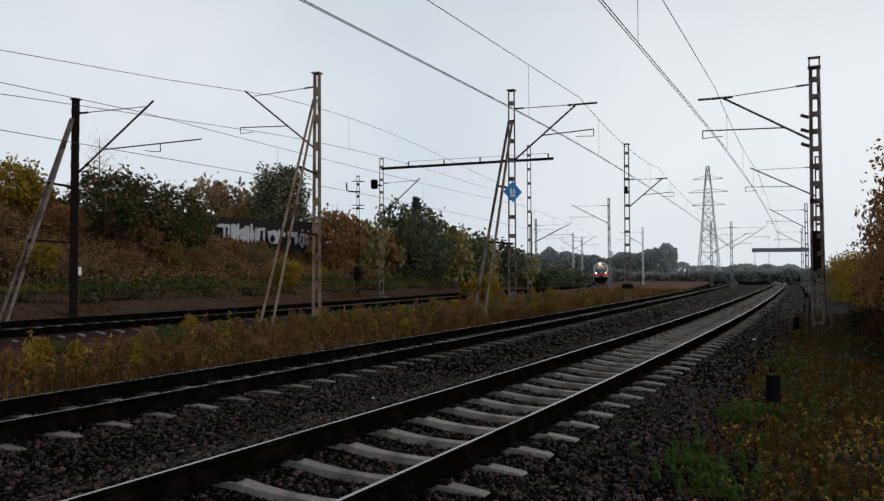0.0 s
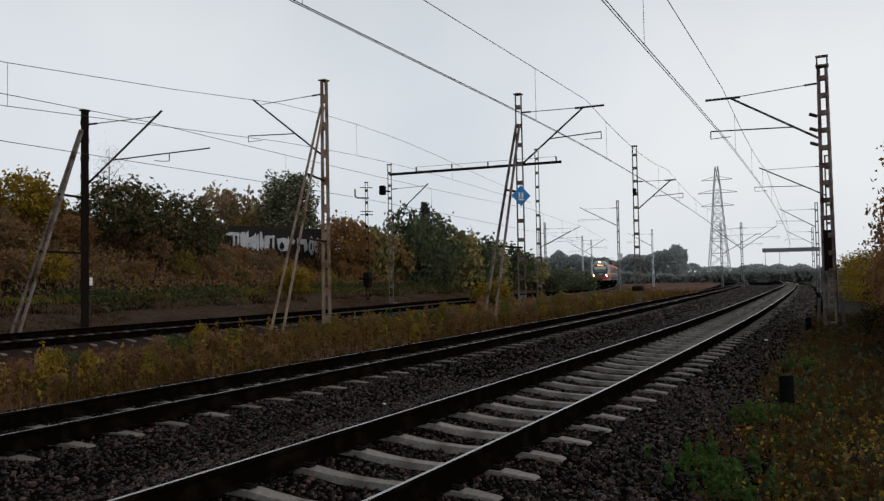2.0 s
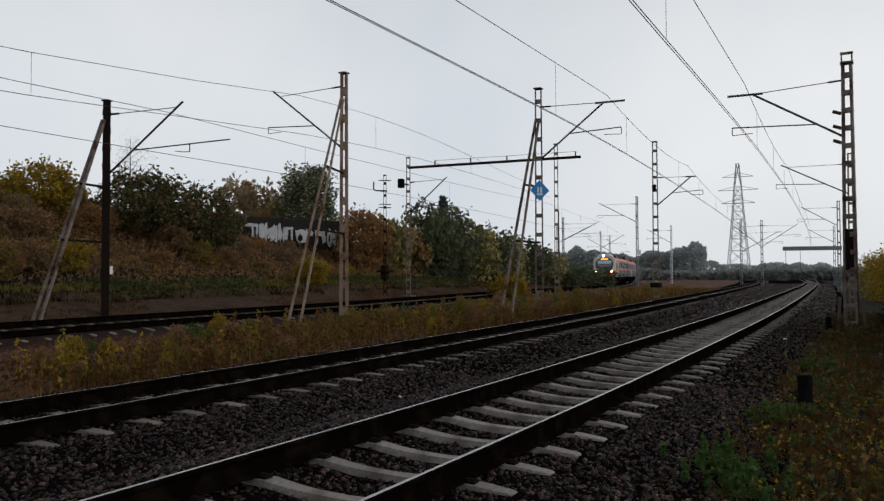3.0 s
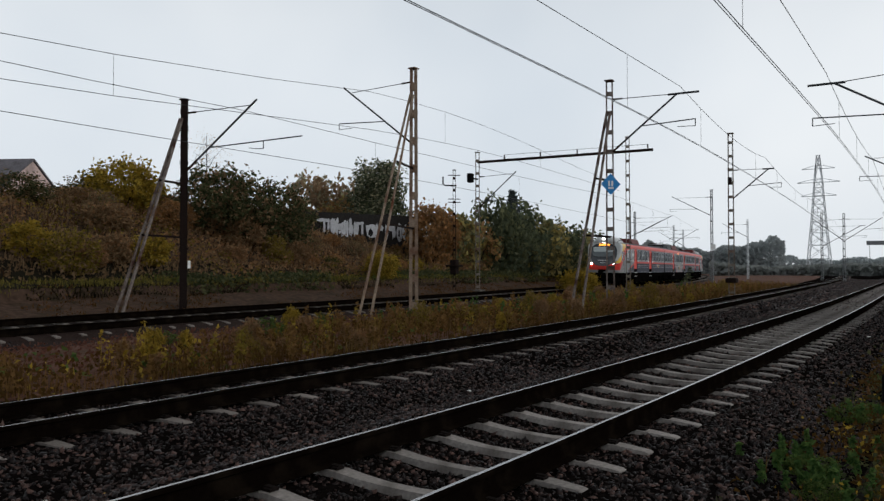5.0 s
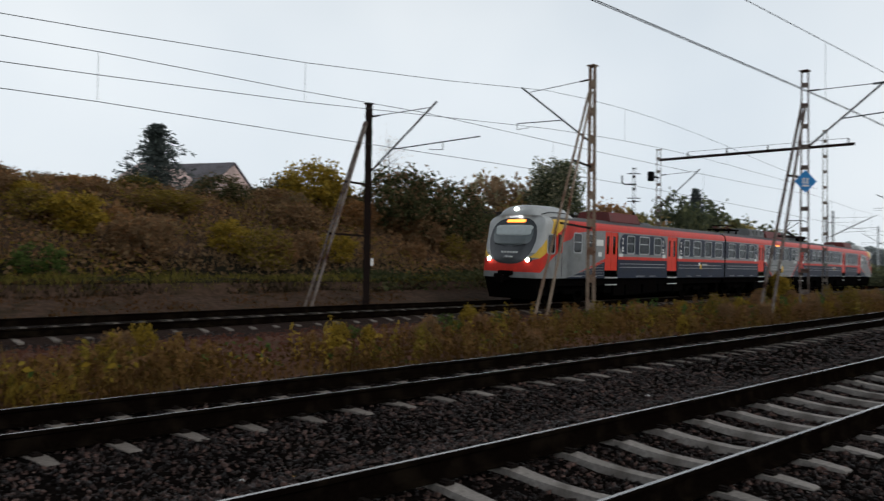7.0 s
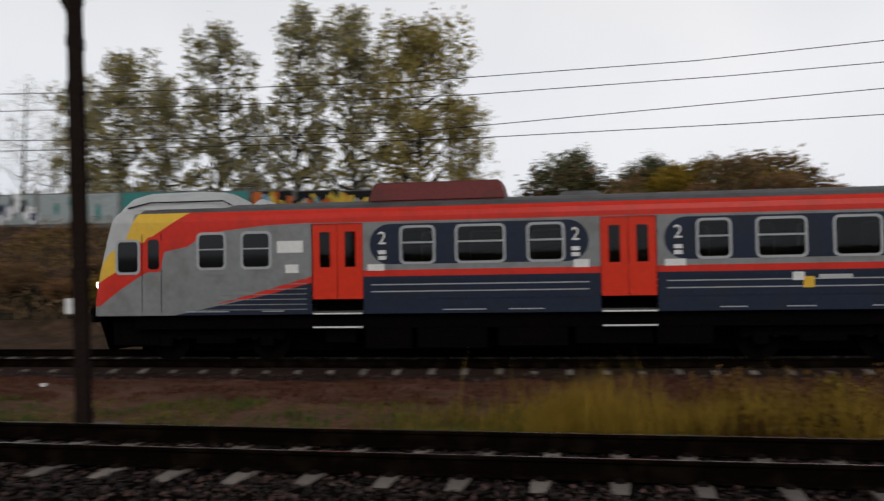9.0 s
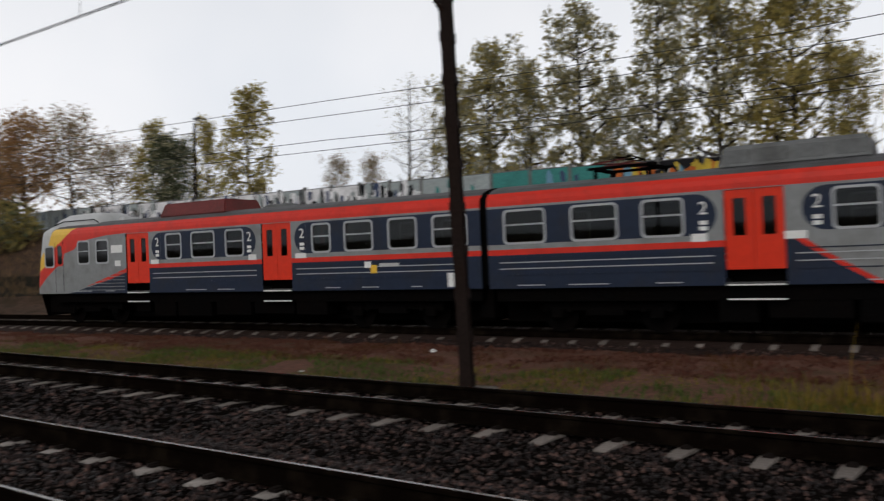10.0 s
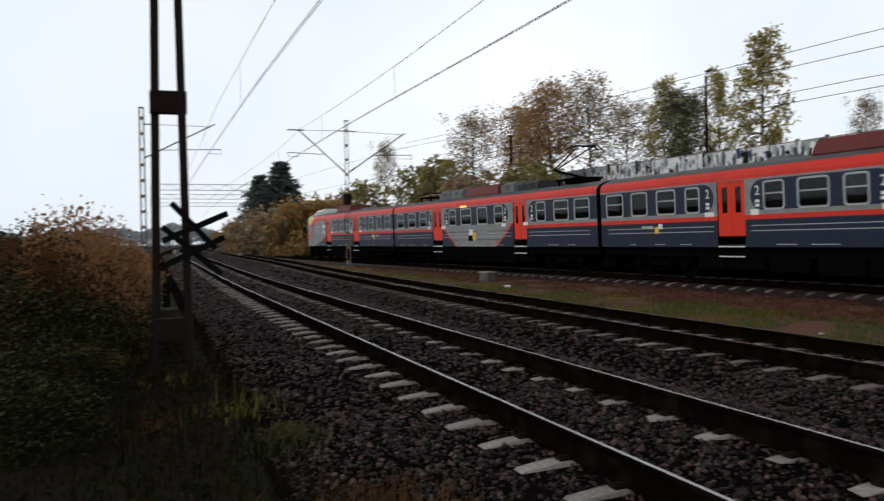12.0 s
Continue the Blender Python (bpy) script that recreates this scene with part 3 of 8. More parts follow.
def round_rect(x0, x1, z0, z1, r):
    pts = []
    for cx, cz, a0 in ((x1 - r, z1 - r, 0), (x0 + r, z1 - r, 90), (x0 + r, z0 + r, 180), (x1 - r, z0 + r, 270)):
        pts += [(cx + r * math.cos(radians(a0 + d)), cz + r * math.sin(radians(a0 + d))) for d in (0, 22.5, 45, 67.5, 90)]
    return pts


def rounded_frame(bm, x0, x1, z0, z1, y0, y1, t):
    """A ring with rounded corners round an opening, from its outer face back to the wall."""
    out, back = (y1, y0) if y1 > 0 else (y0, y1)
    rims = ((round_rect(x0 - t, x1 + t, z0 - t, z1 + t, 0.13), back), (round_rect(x0 - t, x1 + t, z0 - t, z1 + t, 0.13), out),
            (round_rect(x0, x1, z0, z1, 0.09), out), (round_rect(x0, x1, z0, z1, 0.09), back))
    rings = [[bm.verts.new((px, y, pz)) for px, pz in pts] for pts, y in rims]
    n = len(rings[0])
    fs = [bm.faces.new((a[k], a[(k + 1) % n], b[(k + 1) % n], b[k])) for a, b in zip(rings, rings[1:] + rings[:1]) for k in range(n)]
    bmesh.ops.recalc_face_normals(bm, faces=fs)


def half_disc(bm, s, z, r, facing, y, slot=0):
    """Rounded end of a painted band: a thin half disc; facing -1 bulges to lower s."""
    pts = [(s + facing * r * math.cos(a), z + (r) * math.sin(a)) for a in np.linspace(-math.pi / 2, math.pi / 2, 13)]
    for face_y, turn in ((y, 1), (y + (0.01 if y < 0 else -0.01), -1)):
        vs = [bm.verts.new((px, face_y, pz)) for px, pz in pts]
        bm.faces.new(vs[::turn]).material_index = slot


def digit_mesh(text, size):
    cu = bpy.data.curves.new("digit", "FONT")
    cu.body, cu.size, cu.extrude, cu.align_x, cu.align_y = text, size, 0.002, "CENTER", "CENTER"
    ob = bpy.data.objects.new("digit", cu)
    scene.collection.objects.link(ob)
    bpy.context.view_layer.update()
    me = bpy.data.meshes.new_from_object(ob.evaluated_get(bpy.context.evaluated_depsgraph_get()))
    bpy.data.objects.remove(ob)
    me.materials.clear()
    me.materials.append(M_WHITE)
    return me


DIGIT = digit_mesh("2", 0.42)


def wheel_bm():
    bm = bmesh.new()
    for r, y0, y1 in ((0.47, -0.07, 0.05), (0.50, 0.05, 0.075), (0.15, -0.12, 0.1)):
        bmesh.ops.create_cone(bm, cap_ends=True, segments=24, radius1=r, radius2=r, depth=y1 - y0, matrix=Matrix.Translation((0, (y0 + y1) / 2, 0)) @ Matrix.Rotation(math.pi / 2, 4, "X"))
    return bm


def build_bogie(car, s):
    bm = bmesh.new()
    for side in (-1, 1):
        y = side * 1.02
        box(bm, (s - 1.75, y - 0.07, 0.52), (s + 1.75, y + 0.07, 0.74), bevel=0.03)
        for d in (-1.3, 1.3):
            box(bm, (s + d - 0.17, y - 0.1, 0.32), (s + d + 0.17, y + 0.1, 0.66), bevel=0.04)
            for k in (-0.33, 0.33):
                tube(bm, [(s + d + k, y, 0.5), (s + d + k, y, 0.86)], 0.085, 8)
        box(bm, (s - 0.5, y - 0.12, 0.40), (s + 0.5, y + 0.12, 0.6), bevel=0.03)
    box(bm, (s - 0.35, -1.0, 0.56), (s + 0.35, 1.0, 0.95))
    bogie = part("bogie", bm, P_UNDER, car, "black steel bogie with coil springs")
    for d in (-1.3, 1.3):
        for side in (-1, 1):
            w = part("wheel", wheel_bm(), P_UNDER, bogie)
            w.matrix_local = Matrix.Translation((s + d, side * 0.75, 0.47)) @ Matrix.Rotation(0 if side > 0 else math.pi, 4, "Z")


def roof_box(car, name, s0, s1, half, z0, z1, material, label, vents=0):
    bm = bmesh.new()
    vs = [bm.verts.new(p) for p in ((s0, -half, z0), (s1, -half, z0), (s1, half, z0), (s0, half, z0), (s0 + 0.12, -half + 0.18, z1), (s1 - 0.12, -half + 0.18, z1), (s1 - 0.12, half - 0.18, z1), (s0 + 0.12, half - 0.18, z1))]
    for f in ((0, 3, 2, 1), (4, 5, 6, 7), (0, 1, 5, 4), (1, 2, 6, 5), (2, 3, 7, 6), (3, 0, 4, 7)):
        bm.faces.new([vs[i] for i in f])
    bmesh.ops.bevel(bm, geom=list(bm.edges), offset=0.04, segments=2, affect="EDGES")
    for i in range(vents):
        c = s0 + (s1 - s0) * (i + 0.5) / vents
        box(bm, (c - 0.3, -half + 0.03, z0 + 0.1), (c + 0.3, -half + 0.1, z1 - 0.1), bevel=0.01)
    for f in (-1, 1):
        box(bm, (s0 + 0.1, f * half * 0.8 - 0.05, z0 - 0.2), (s1 - 0.1, f * half * 0.8 + 0.05, z0 + 0.02))
    return part(name, bm, material, car, label)


def pantograph(car, s, raised):
    bm = bmesh.new()
    for sx in (-0.7, 0.7):
        box(bm, (s + sx - 0.05, -0.75, 4.02), (s + sx + 0.05, 0.75, 4.10))
        for sy in (-0.6, 0.6):
            tube(bm, [(s + sx, sy, 3.7), (s + sx, sy, 4.05)], [0.07, 0.05], 8)
    for sy in (-0.6, 0.6):
        box(bm, (s - 0.9, sy - 0.04, 4.04), (s + 0.9, sy + 0.04, 4.11))
    base = part("pantograph", bm, P_UNDER, car, "folded black current collector" if not raised else "black current collector reaching to the wire")
    top = 5.5 if raised else 4.34
    bm = bmesh.new()
    if raised:
        h = s + 0.5
        for sy in (-0.09, 0.09):
            tube(bm, [(s + 0.35, sy, 4.12), (s - 2.0, sy * 0.6, 4.62)], [0.05, 0.04], 6)
            tube(bm, [(s - 2.0, sy * 0.6, 4.62), (h, sy * 4, top - 0.06)], [0.032, 0.024], 6)
        tube(bm, [(s - 0.1, 0, 4.1), (s - 1.85, 0, 4.5)], 0.02, 5)
        box(bm, (s - 0.35, -0.55, 3.86), (s + 0.75, 0.55, 4.14), bevel=0.04)
    else:
        h = s
        for sy in (-0.5, 0.5):
            tube(bm, [(s + 0.6, sy, 4.1), (s - 0.9, sy * 0.8, 4.22), (s, sy * 0.75, top - 0.05)], 0.022, 6)
        tube(bm, [(s + 0.6, -0.5, 4.12), (s - 0.9, 0.4, 4.22)], 0.014, 5)
    part("pantograph_arm", bm, P_UNDER if raised else P_MAROON, base)
    bm = bmesh.new()
    for d in (-0.16, 0.16):
        tube(bm, [(h + d, -0.85, top - 0.16), (h + d, -0.62, top), (h + d, 0.62, top), (h + d, 0.85, top - 0.16)], 0.022, 6)
    for sy in (-0.5, 0, 0.5):
        box(bm, (h - 0.17, sy - 0.02, top - 0.05), (h + 0.17, sy + 0.02, top - 0.015))
    part("collector_head", bm, P_UNDER, base)


def flat_patch(bm, outline, lift, slot=0):
    """A patch laid on the nose: outline(a) gives (y, z); lift moves it forward."""
    n = 40
    rings = []
    cy, cz = outline(None)
    for r in (0.0, 0.33, 0.66, 0.9, 1.0):
        ring = []
        for k in range(n):
            y, z = outline(k / n * math.tau)
            y, z = cy + (y - cy) * r, cz + (z - cz) * r
            ring.append(bm.verts.new((nose_s(y, z) - lift * (1 if r < 0.95 else 0.3), y, z)))
        rings.append(ring)
    for a, b in zip(rings, rings[1:]):
        for k in range(n):
            f = bm.faces.new((a[k], b[k], b[(k + 1) % n], a[(k + 1) % n]))
            f.material_index, f.smooth = slot, True
    bmesh.ops.remove_doubles(bm, verts=bm.verts, dist=0.0005)


def oval(cy, cz, ry, rz, power=2.6, top=1.0):
    def at(a):
        if a is None:
            return cy, cz
        c, s = math.cos(a), math.sin(a)
        y = cy + ry * math.copysign(abs(c) ** (2 / power), c)
        z = cz + rz * math.copysign(abs(s) ** (2 / power), s)
        return cy + (y - cy) * (1 + (top - 1) * max(0, -(z - cz) / rz)), z
    return at


def nose_details(car):
    bm = bmesh.new()
    flat_patch(bm, oval(0, 2.66, 1.16, 0.98, 2.9, 0.84), 0.02)
    part("nose_mask", bm, P_MASK, car, "gloss black front mask", True)
    bm = bmesh.new()
    flat_patch(bm, oval(0, 2.90, 1.02, 0.46, 3.6, 0.94), 0.034)
    part("windscreen", bm, P_SCREEN, car, "dark wraparound windscreen", True)
    # pale patch laid just ahead of the windscreen's upper part
    bm = bmesh.new()
    flat_patch(bm, oval(0, 3.09, 0.95, 0.23, 6), 0.044)
    part("pale_screen_patch", bm, P_PALEPATCH, car, "pale patch over the windscreen top")
    bm = bmesh.new()
    flat_patch(bm, oval(0, 3.49, 0.48, 0.065, 8), 0.036)
    part("destination_display", bm, L_LED, car, "lit amber destination display")
    for k in (-1, 1):
        bm = bmesh.new()
        tube(bm, [(nose_s(k * 0.35, 2.3) - 0.06, k * 0.15, 2.40), (nose_s(k * 0.7, 2.5) - 0.06, k * 0.8, 2.52)], 0.012, 5)
        part("wiper", bm, M_BLACK, car)
        y = k * 0.99
        s = nose_s(y, 1.86)
        bm = bmesh.new()
        bmesh.ops.create_uvsphere(bm, u_segments=14, v_segments=8, radius=0.15, matrix=Matrix.Translation((s + 0.02, y, 1.87)) @ Matrix.Diagonal((0.6, 1, 0.8, 1)))
        hl = part("headlight_housing", bm, P_MASK, car)
        bm = bmesh.new()
        bmesh.ops.create_uvsphere(bm, u_segments=14, v_segments=8, radius=0.09, matrix=Matrix.Translation((s - 0.065, y * 0.985, 1.87)) @ Matrix.Diagonal((0.4, 1, 1, 1)))
        part("headlight_lens", bm, L_HEAD, hl, "lit white headlight")
    for i, (w, z) in enumerate(((0.86, 2.17), (0.4, 1.98))):
        bm = bmesh.new()
        n = 6
        for j in range(n):
            y = -w / 2 + w * (j + 0.5) / n
            box(bm, (nose_s(y, z) - 0.034, y - w / n * 0.36, z - 0.035), (nose_s(y, z) - 0.02, y + w / n * 0.36, z + 0.035))
        part("nose_marking", bm, M_WHITE, car, "small pale white markings")
    bm = bmesh.new()
    box(bm, (-0.55, -0.12, 0.98), (0.3, 0.12, 1.2), bevel=0.03)
    box(bm, (-0.68, -0.2, 0.9), (-0.5, 0.2, 1.28), bevel=0.04)
    box(bm, (-0.25, -0.3, 1.22), (0.2, 0.3, 1.40), bevel=0.03)
    part("coupler", bm, P_UNDER, car, "black automatic coupler")
    bm = bmesh.new()
    cols = []
    for a in np.linspace(-1.3, 1.3, 13):
        s = nose_s(a, 1.3)
        cols.append([bm.verts.new(p) for p in ((s + 0.06, a, 1.14), (s + 0.3, a * 0.92, 0.24), (s + 0.34, a * 0.92, 0.24), (s + 0.10, a, 1.14))])
    for a, b in zip(cols, cols[1:]):
        for k in range(4):
            bm.faces.new((a[k], b[k], b[(k + 1) % 4], a[(k + 1) % 4]))
    bm.faces.new(cols[0])
    bm.faces.new(cols[-1][::-1])
    part("plough", bm, P_UNDER, car, "black snow plough under the nose")
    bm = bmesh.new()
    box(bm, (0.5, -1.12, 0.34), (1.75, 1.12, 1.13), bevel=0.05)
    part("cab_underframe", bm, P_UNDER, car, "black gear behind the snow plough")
    # rounded air-conditioning hood over the cab with the top light
    bm = bmesh.new()
    rows = []
    for s, h, w in ((0.64, 0.0, 0.82), (0.67, 0.2, 0.95), (0.85, 0.38, 1.04), (1.25, 0.48, 1.1), (2.6, 0.50, 1.12), (3.15, 0.46, 1.08), (3.5, 0.28, 1.02), (3.55, 0.0, 0.98)):
        rows.append([(Vector((s, y * w, 3.72 + max(0.0, h * (1 - abs(y) ** 4)))), s, 0) for y in np.linspace(-1, 1, 15)])
    quad_strip(bm, rows, lambda s, z: 0)
    part("roof_hood", bm, P_SILVER, car, "grey rounded hood on the cab roof", True)
    bm = bmesh.new()
    bmesh.ops.create_uvsphere(bm, u_segments=14, v_segments=8, radius=0.08, matrix=Matrix.Translation((0.72, 0.1, 4.0)) @ Matrix.Diagonal((0.6, 1.1, 0.9, 1)))
    part("top_light", bm, L_TOP, car, "lit white top headlight")
    bm = bmesh.new()
    tube(bm, [(0.9, -1.05, 3.78), (1.5, -1.07, 3.9), (3.4, -1.05, 3.9), (3.6, -1.0, 3.78)], 0.02, 6)
    part("roof_rail", bm, M_BLACK, car)


def railcar(label, cab, length, windows, doors, capsules, motor=None, plain=(), bars=True):
    """One car; every measure in s from its front end."""
    car = thing("railcar", label, "railcar", group="cars of the train")
    part("body", body_shell(cab, length, windows, doors, capsules, motor), PAINTS, car, "painted steel body in grey, red and slate")
    # passenger windows: aluminium frame, pane and a sliding bar
    for side in (-1, 1):
        for i, (a, b) in enumerate(windows):
            bm = bmesh.new()
            y0, y1 = sorted((side * (W + 0.014), side * (W - 0.05)))
            rounded_frame(bm, a, b, WIN0, WIN1, y0, y1, 0.055)
            if i not in plain:
                yb0, yb1 = sorted((side * (W + 0.008), side * (W - 0.03)))
                box(bm, (a, yb0, WIN1 - 0.36), (b, yb1, WIN1 - 0.32))
            win = part("window", bm, P_FRAME, car)
            bm = bmesh.new()
            yg0, yg1 = sorted((side * (W - 0.022), side * (W - 0.028)))
            box(bm, (a, yg0, WIN0), (b, yg1, WIN1))
            g = part("pane", bm, P_GLASS, win, "dark tinted glass")
        for a, b in doors:
            mid = (a + b) / 2
            for x0, x1 in ((a + 0.02, mid - 0.008), (mid + 0.008, b - 0.02)):
                bm = bmesh.new()
                y0, y1 = sorted((side * (W - 0.03), side * (W - 0.075)))
                c0, c1 = x0 + 0.17, x1 - 0.17
                box(bm, (x0, y0, DOOR_Z0), (x1, y1, 2.22))
                box(bm, (x0, y0, 2.22), (c0, y1, 3.05))
                box(bm, (c1, y0, 2.22), (x1, y1, 3.05))
                box(bm, (x0, y0, 3.05), (x1, y1, DOOR_Z1))
                leaf = part("door", bm, P_DOOR, car, "bright red sliding door leaf")
                bm = bmesh.new()
                yg0, yg1 = sorted((side * (W - 0.05), side * (W - 0.056)))
                box(bm, (c0, yg0, 2.22), (c1, yg1, 3.05))
                part("door_pane", bm, P_GLASS, leaf)
            bm = bmesh.new()
            y0, y1 = sorted((side * (W - 0.4), side * (W - 0.38)))
            box(bm, (a, y0, 0.75), (b, y1, DOOR_Z0))
            for z in (0.84, 1.16):
                y0, y1 = sorted((side * (W - 0.4), side * (W + 0.01)))
                box(bm, (a + 0.03, y0, z - 0.05), (b - 0.03, y1, z))
            st = part("step", bm, P_UNDER, car, "black boarding steps")
            for z in (0.84, 1.16):
                bm = bmesh.new()
                y0, y1 = sorted((side * (W + 0.012), side * (W + 0.022)))
                box(bm, (a + 0.03, y0, z - 0.045), (b - 0.03, y1, z - 0.01))
                part("step_edge", bm, M_WHITE, st, "white step edge")
        yo = side * (W + 0.004)
        for a, b in capsules:
            for s, z, facing in ([(a + 0.3, 2.86, -1)] if a > 0.5 else []) + ([(b - 0.3, 2.86, 1)] if b < length - 0.3 else []):
                bm = bmesh.new()
                half_disc(bm, s - facing * 0.17, 2.73, 0.47, facing, yo)
                band = part("window_band", bm, P_SLATE, car, "rounded end of the slate window band")
                d = new("class_digit", DIGIT)
                d.parent = band
                d.matrix_local = Matrix.Translation((s, side * (W + 0.008), z)) @ Matrix.Rotation(0 if side < 0 else math.pi, 4, "Z") @ Matrix.Rotation(math.pi / 2, 4, "X")
                for k in (0, 1):
                    bm2 = bmesh.new()
                    y0, y1 = sorted((side * (W + 0.006), side * (W + 0.011)))
                    box(bm2, (s - 0.09, y0, z - 0.36 - 0.13 * k), (s + 0.09, y1, z - 0.27 - 0.13 * k))
                    part("pictogram", bm2, M_WHITE, band, "small white pictogram")
        # beads pressed along the lower wall
        for z in (1.47, 1.63, 1.79, 1.9):
            bm = bmesh.new()
            y0, y1 = sorted((side * (W - 0.004), side * (W + 0.014)))
            cuts = [5.8 if cab else 0.3] + [c for d in doors for c in d] + [length - 0.25]
            spans = list(zip(cuts[0::2], cuts[1::2])) if not cab else [(doors[0][1], doors[1][0]), (doors[1][1], length - 0.25)]
            for a, b in spans:
                if b - a > 1:
                    box(bm, (a + 0.2, y0, z - 0.012), (b - 0.25, y1, z + 0.012))
            part("bead", bm, P_FRAME if z in (1.63, 1.79) else P_SLATE, car)
        if bars:
            y0, y1 = sorted((side * (W + 0.002), side * (W + 0.006)))
            rnd = random.Random(int(length * 100))
            s = 2.6 if cab else 1.0
            while s < length - 1.4:
                n = rnd.uniform(0.3, 1.3)
                if not any(a - 0.3 < s + n and s < b + 0.3 for a, b in doors):
                    bm = bmesh.new()
                    box(bm, (s, y0, 1.19), (s + n, y1, 1.215))
                    part("stencil", bm, P_FRAME, car, "pale stencilled line")
                s += n + rnd.uniform(0.3, 1.2)
    # seats and bulkheads inside
    for i, (a, b) in enumerate(windows):
        if a > 5 or not cab:
            for side in (-1, 1):
                bm = bmesh.new()
                y0, y1 = sorted((side * 0.35, side * 1.35))
                box(bm, (a - 0.25, y0, 1.5), (a - 0.12, y1, 2.55), bevel=0.04)
                box(bm, (a - 0.2, y0, 1.5), (a + 0.25, y1, 1.62), bevel=0.04)
                part("seat", bm, P_SEAT, car)
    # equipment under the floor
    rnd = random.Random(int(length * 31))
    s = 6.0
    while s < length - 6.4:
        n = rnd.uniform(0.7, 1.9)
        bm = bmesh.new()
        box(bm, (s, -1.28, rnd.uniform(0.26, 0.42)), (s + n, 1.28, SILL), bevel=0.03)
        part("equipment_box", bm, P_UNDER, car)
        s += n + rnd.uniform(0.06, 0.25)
    # black filler added under the floor: closes the view through, keeps it dark
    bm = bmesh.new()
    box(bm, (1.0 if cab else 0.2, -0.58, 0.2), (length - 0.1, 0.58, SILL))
    part("underfloor_filler", bm, P_UNDER, car)
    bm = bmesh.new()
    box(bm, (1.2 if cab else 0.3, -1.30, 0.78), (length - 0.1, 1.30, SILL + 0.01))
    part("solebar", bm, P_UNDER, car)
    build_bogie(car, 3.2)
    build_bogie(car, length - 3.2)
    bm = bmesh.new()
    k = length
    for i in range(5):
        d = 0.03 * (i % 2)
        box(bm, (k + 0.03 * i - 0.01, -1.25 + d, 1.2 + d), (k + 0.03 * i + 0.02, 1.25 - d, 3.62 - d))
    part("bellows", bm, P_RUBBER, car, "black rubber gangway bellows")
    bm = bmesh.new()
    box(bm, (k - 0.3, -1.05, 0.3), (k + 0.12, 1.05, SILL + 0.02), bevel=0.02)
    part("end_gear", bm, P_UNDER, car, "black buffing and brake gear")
    return car


def logo(car, s, z, big):
    for side in (-1, 1):
        y0, y1 = sorted((side * (W + 0.016), side * (W + 0.022)))
        k = 1.7 if big else 1.0
        for nm, m, a, b, c, d in (("badge_panel", M_WHITE, -0.22, 0.02, -0.02, 0.16), ("badge_panel", P_YELLOW, 0.0, 0.22, -0.18, 0.06)) + ((("badge_panel", M_BLACK, -0.3, 0.0, -0.2, -0.03),) if big else ()) + (("badge_bar", P_SILVER if not big else P_GREY, 0.32, 1.0, 0.0, 0.1),):
            bm = bmesh.new()
            box(bm, (s + a * k, y0, z + c * k), (s + b * k, y1, z + d * k), bevel=0.002)
            part(nm, bm, m, car, "operator badge as plain colour blocks")


def notices(car, spots):
    for a, b, z0, z1 in spots:
        for side in (-1, 1):
            bm = bmesh.new()
            y0, y1 = sorted((side * (W + 0.003), side * (W + 0.009)))
            box(bm, (a, y0, z0), (b, y1, z1))
            part("notice", bm, M_WHITE, car, "white paper notice")


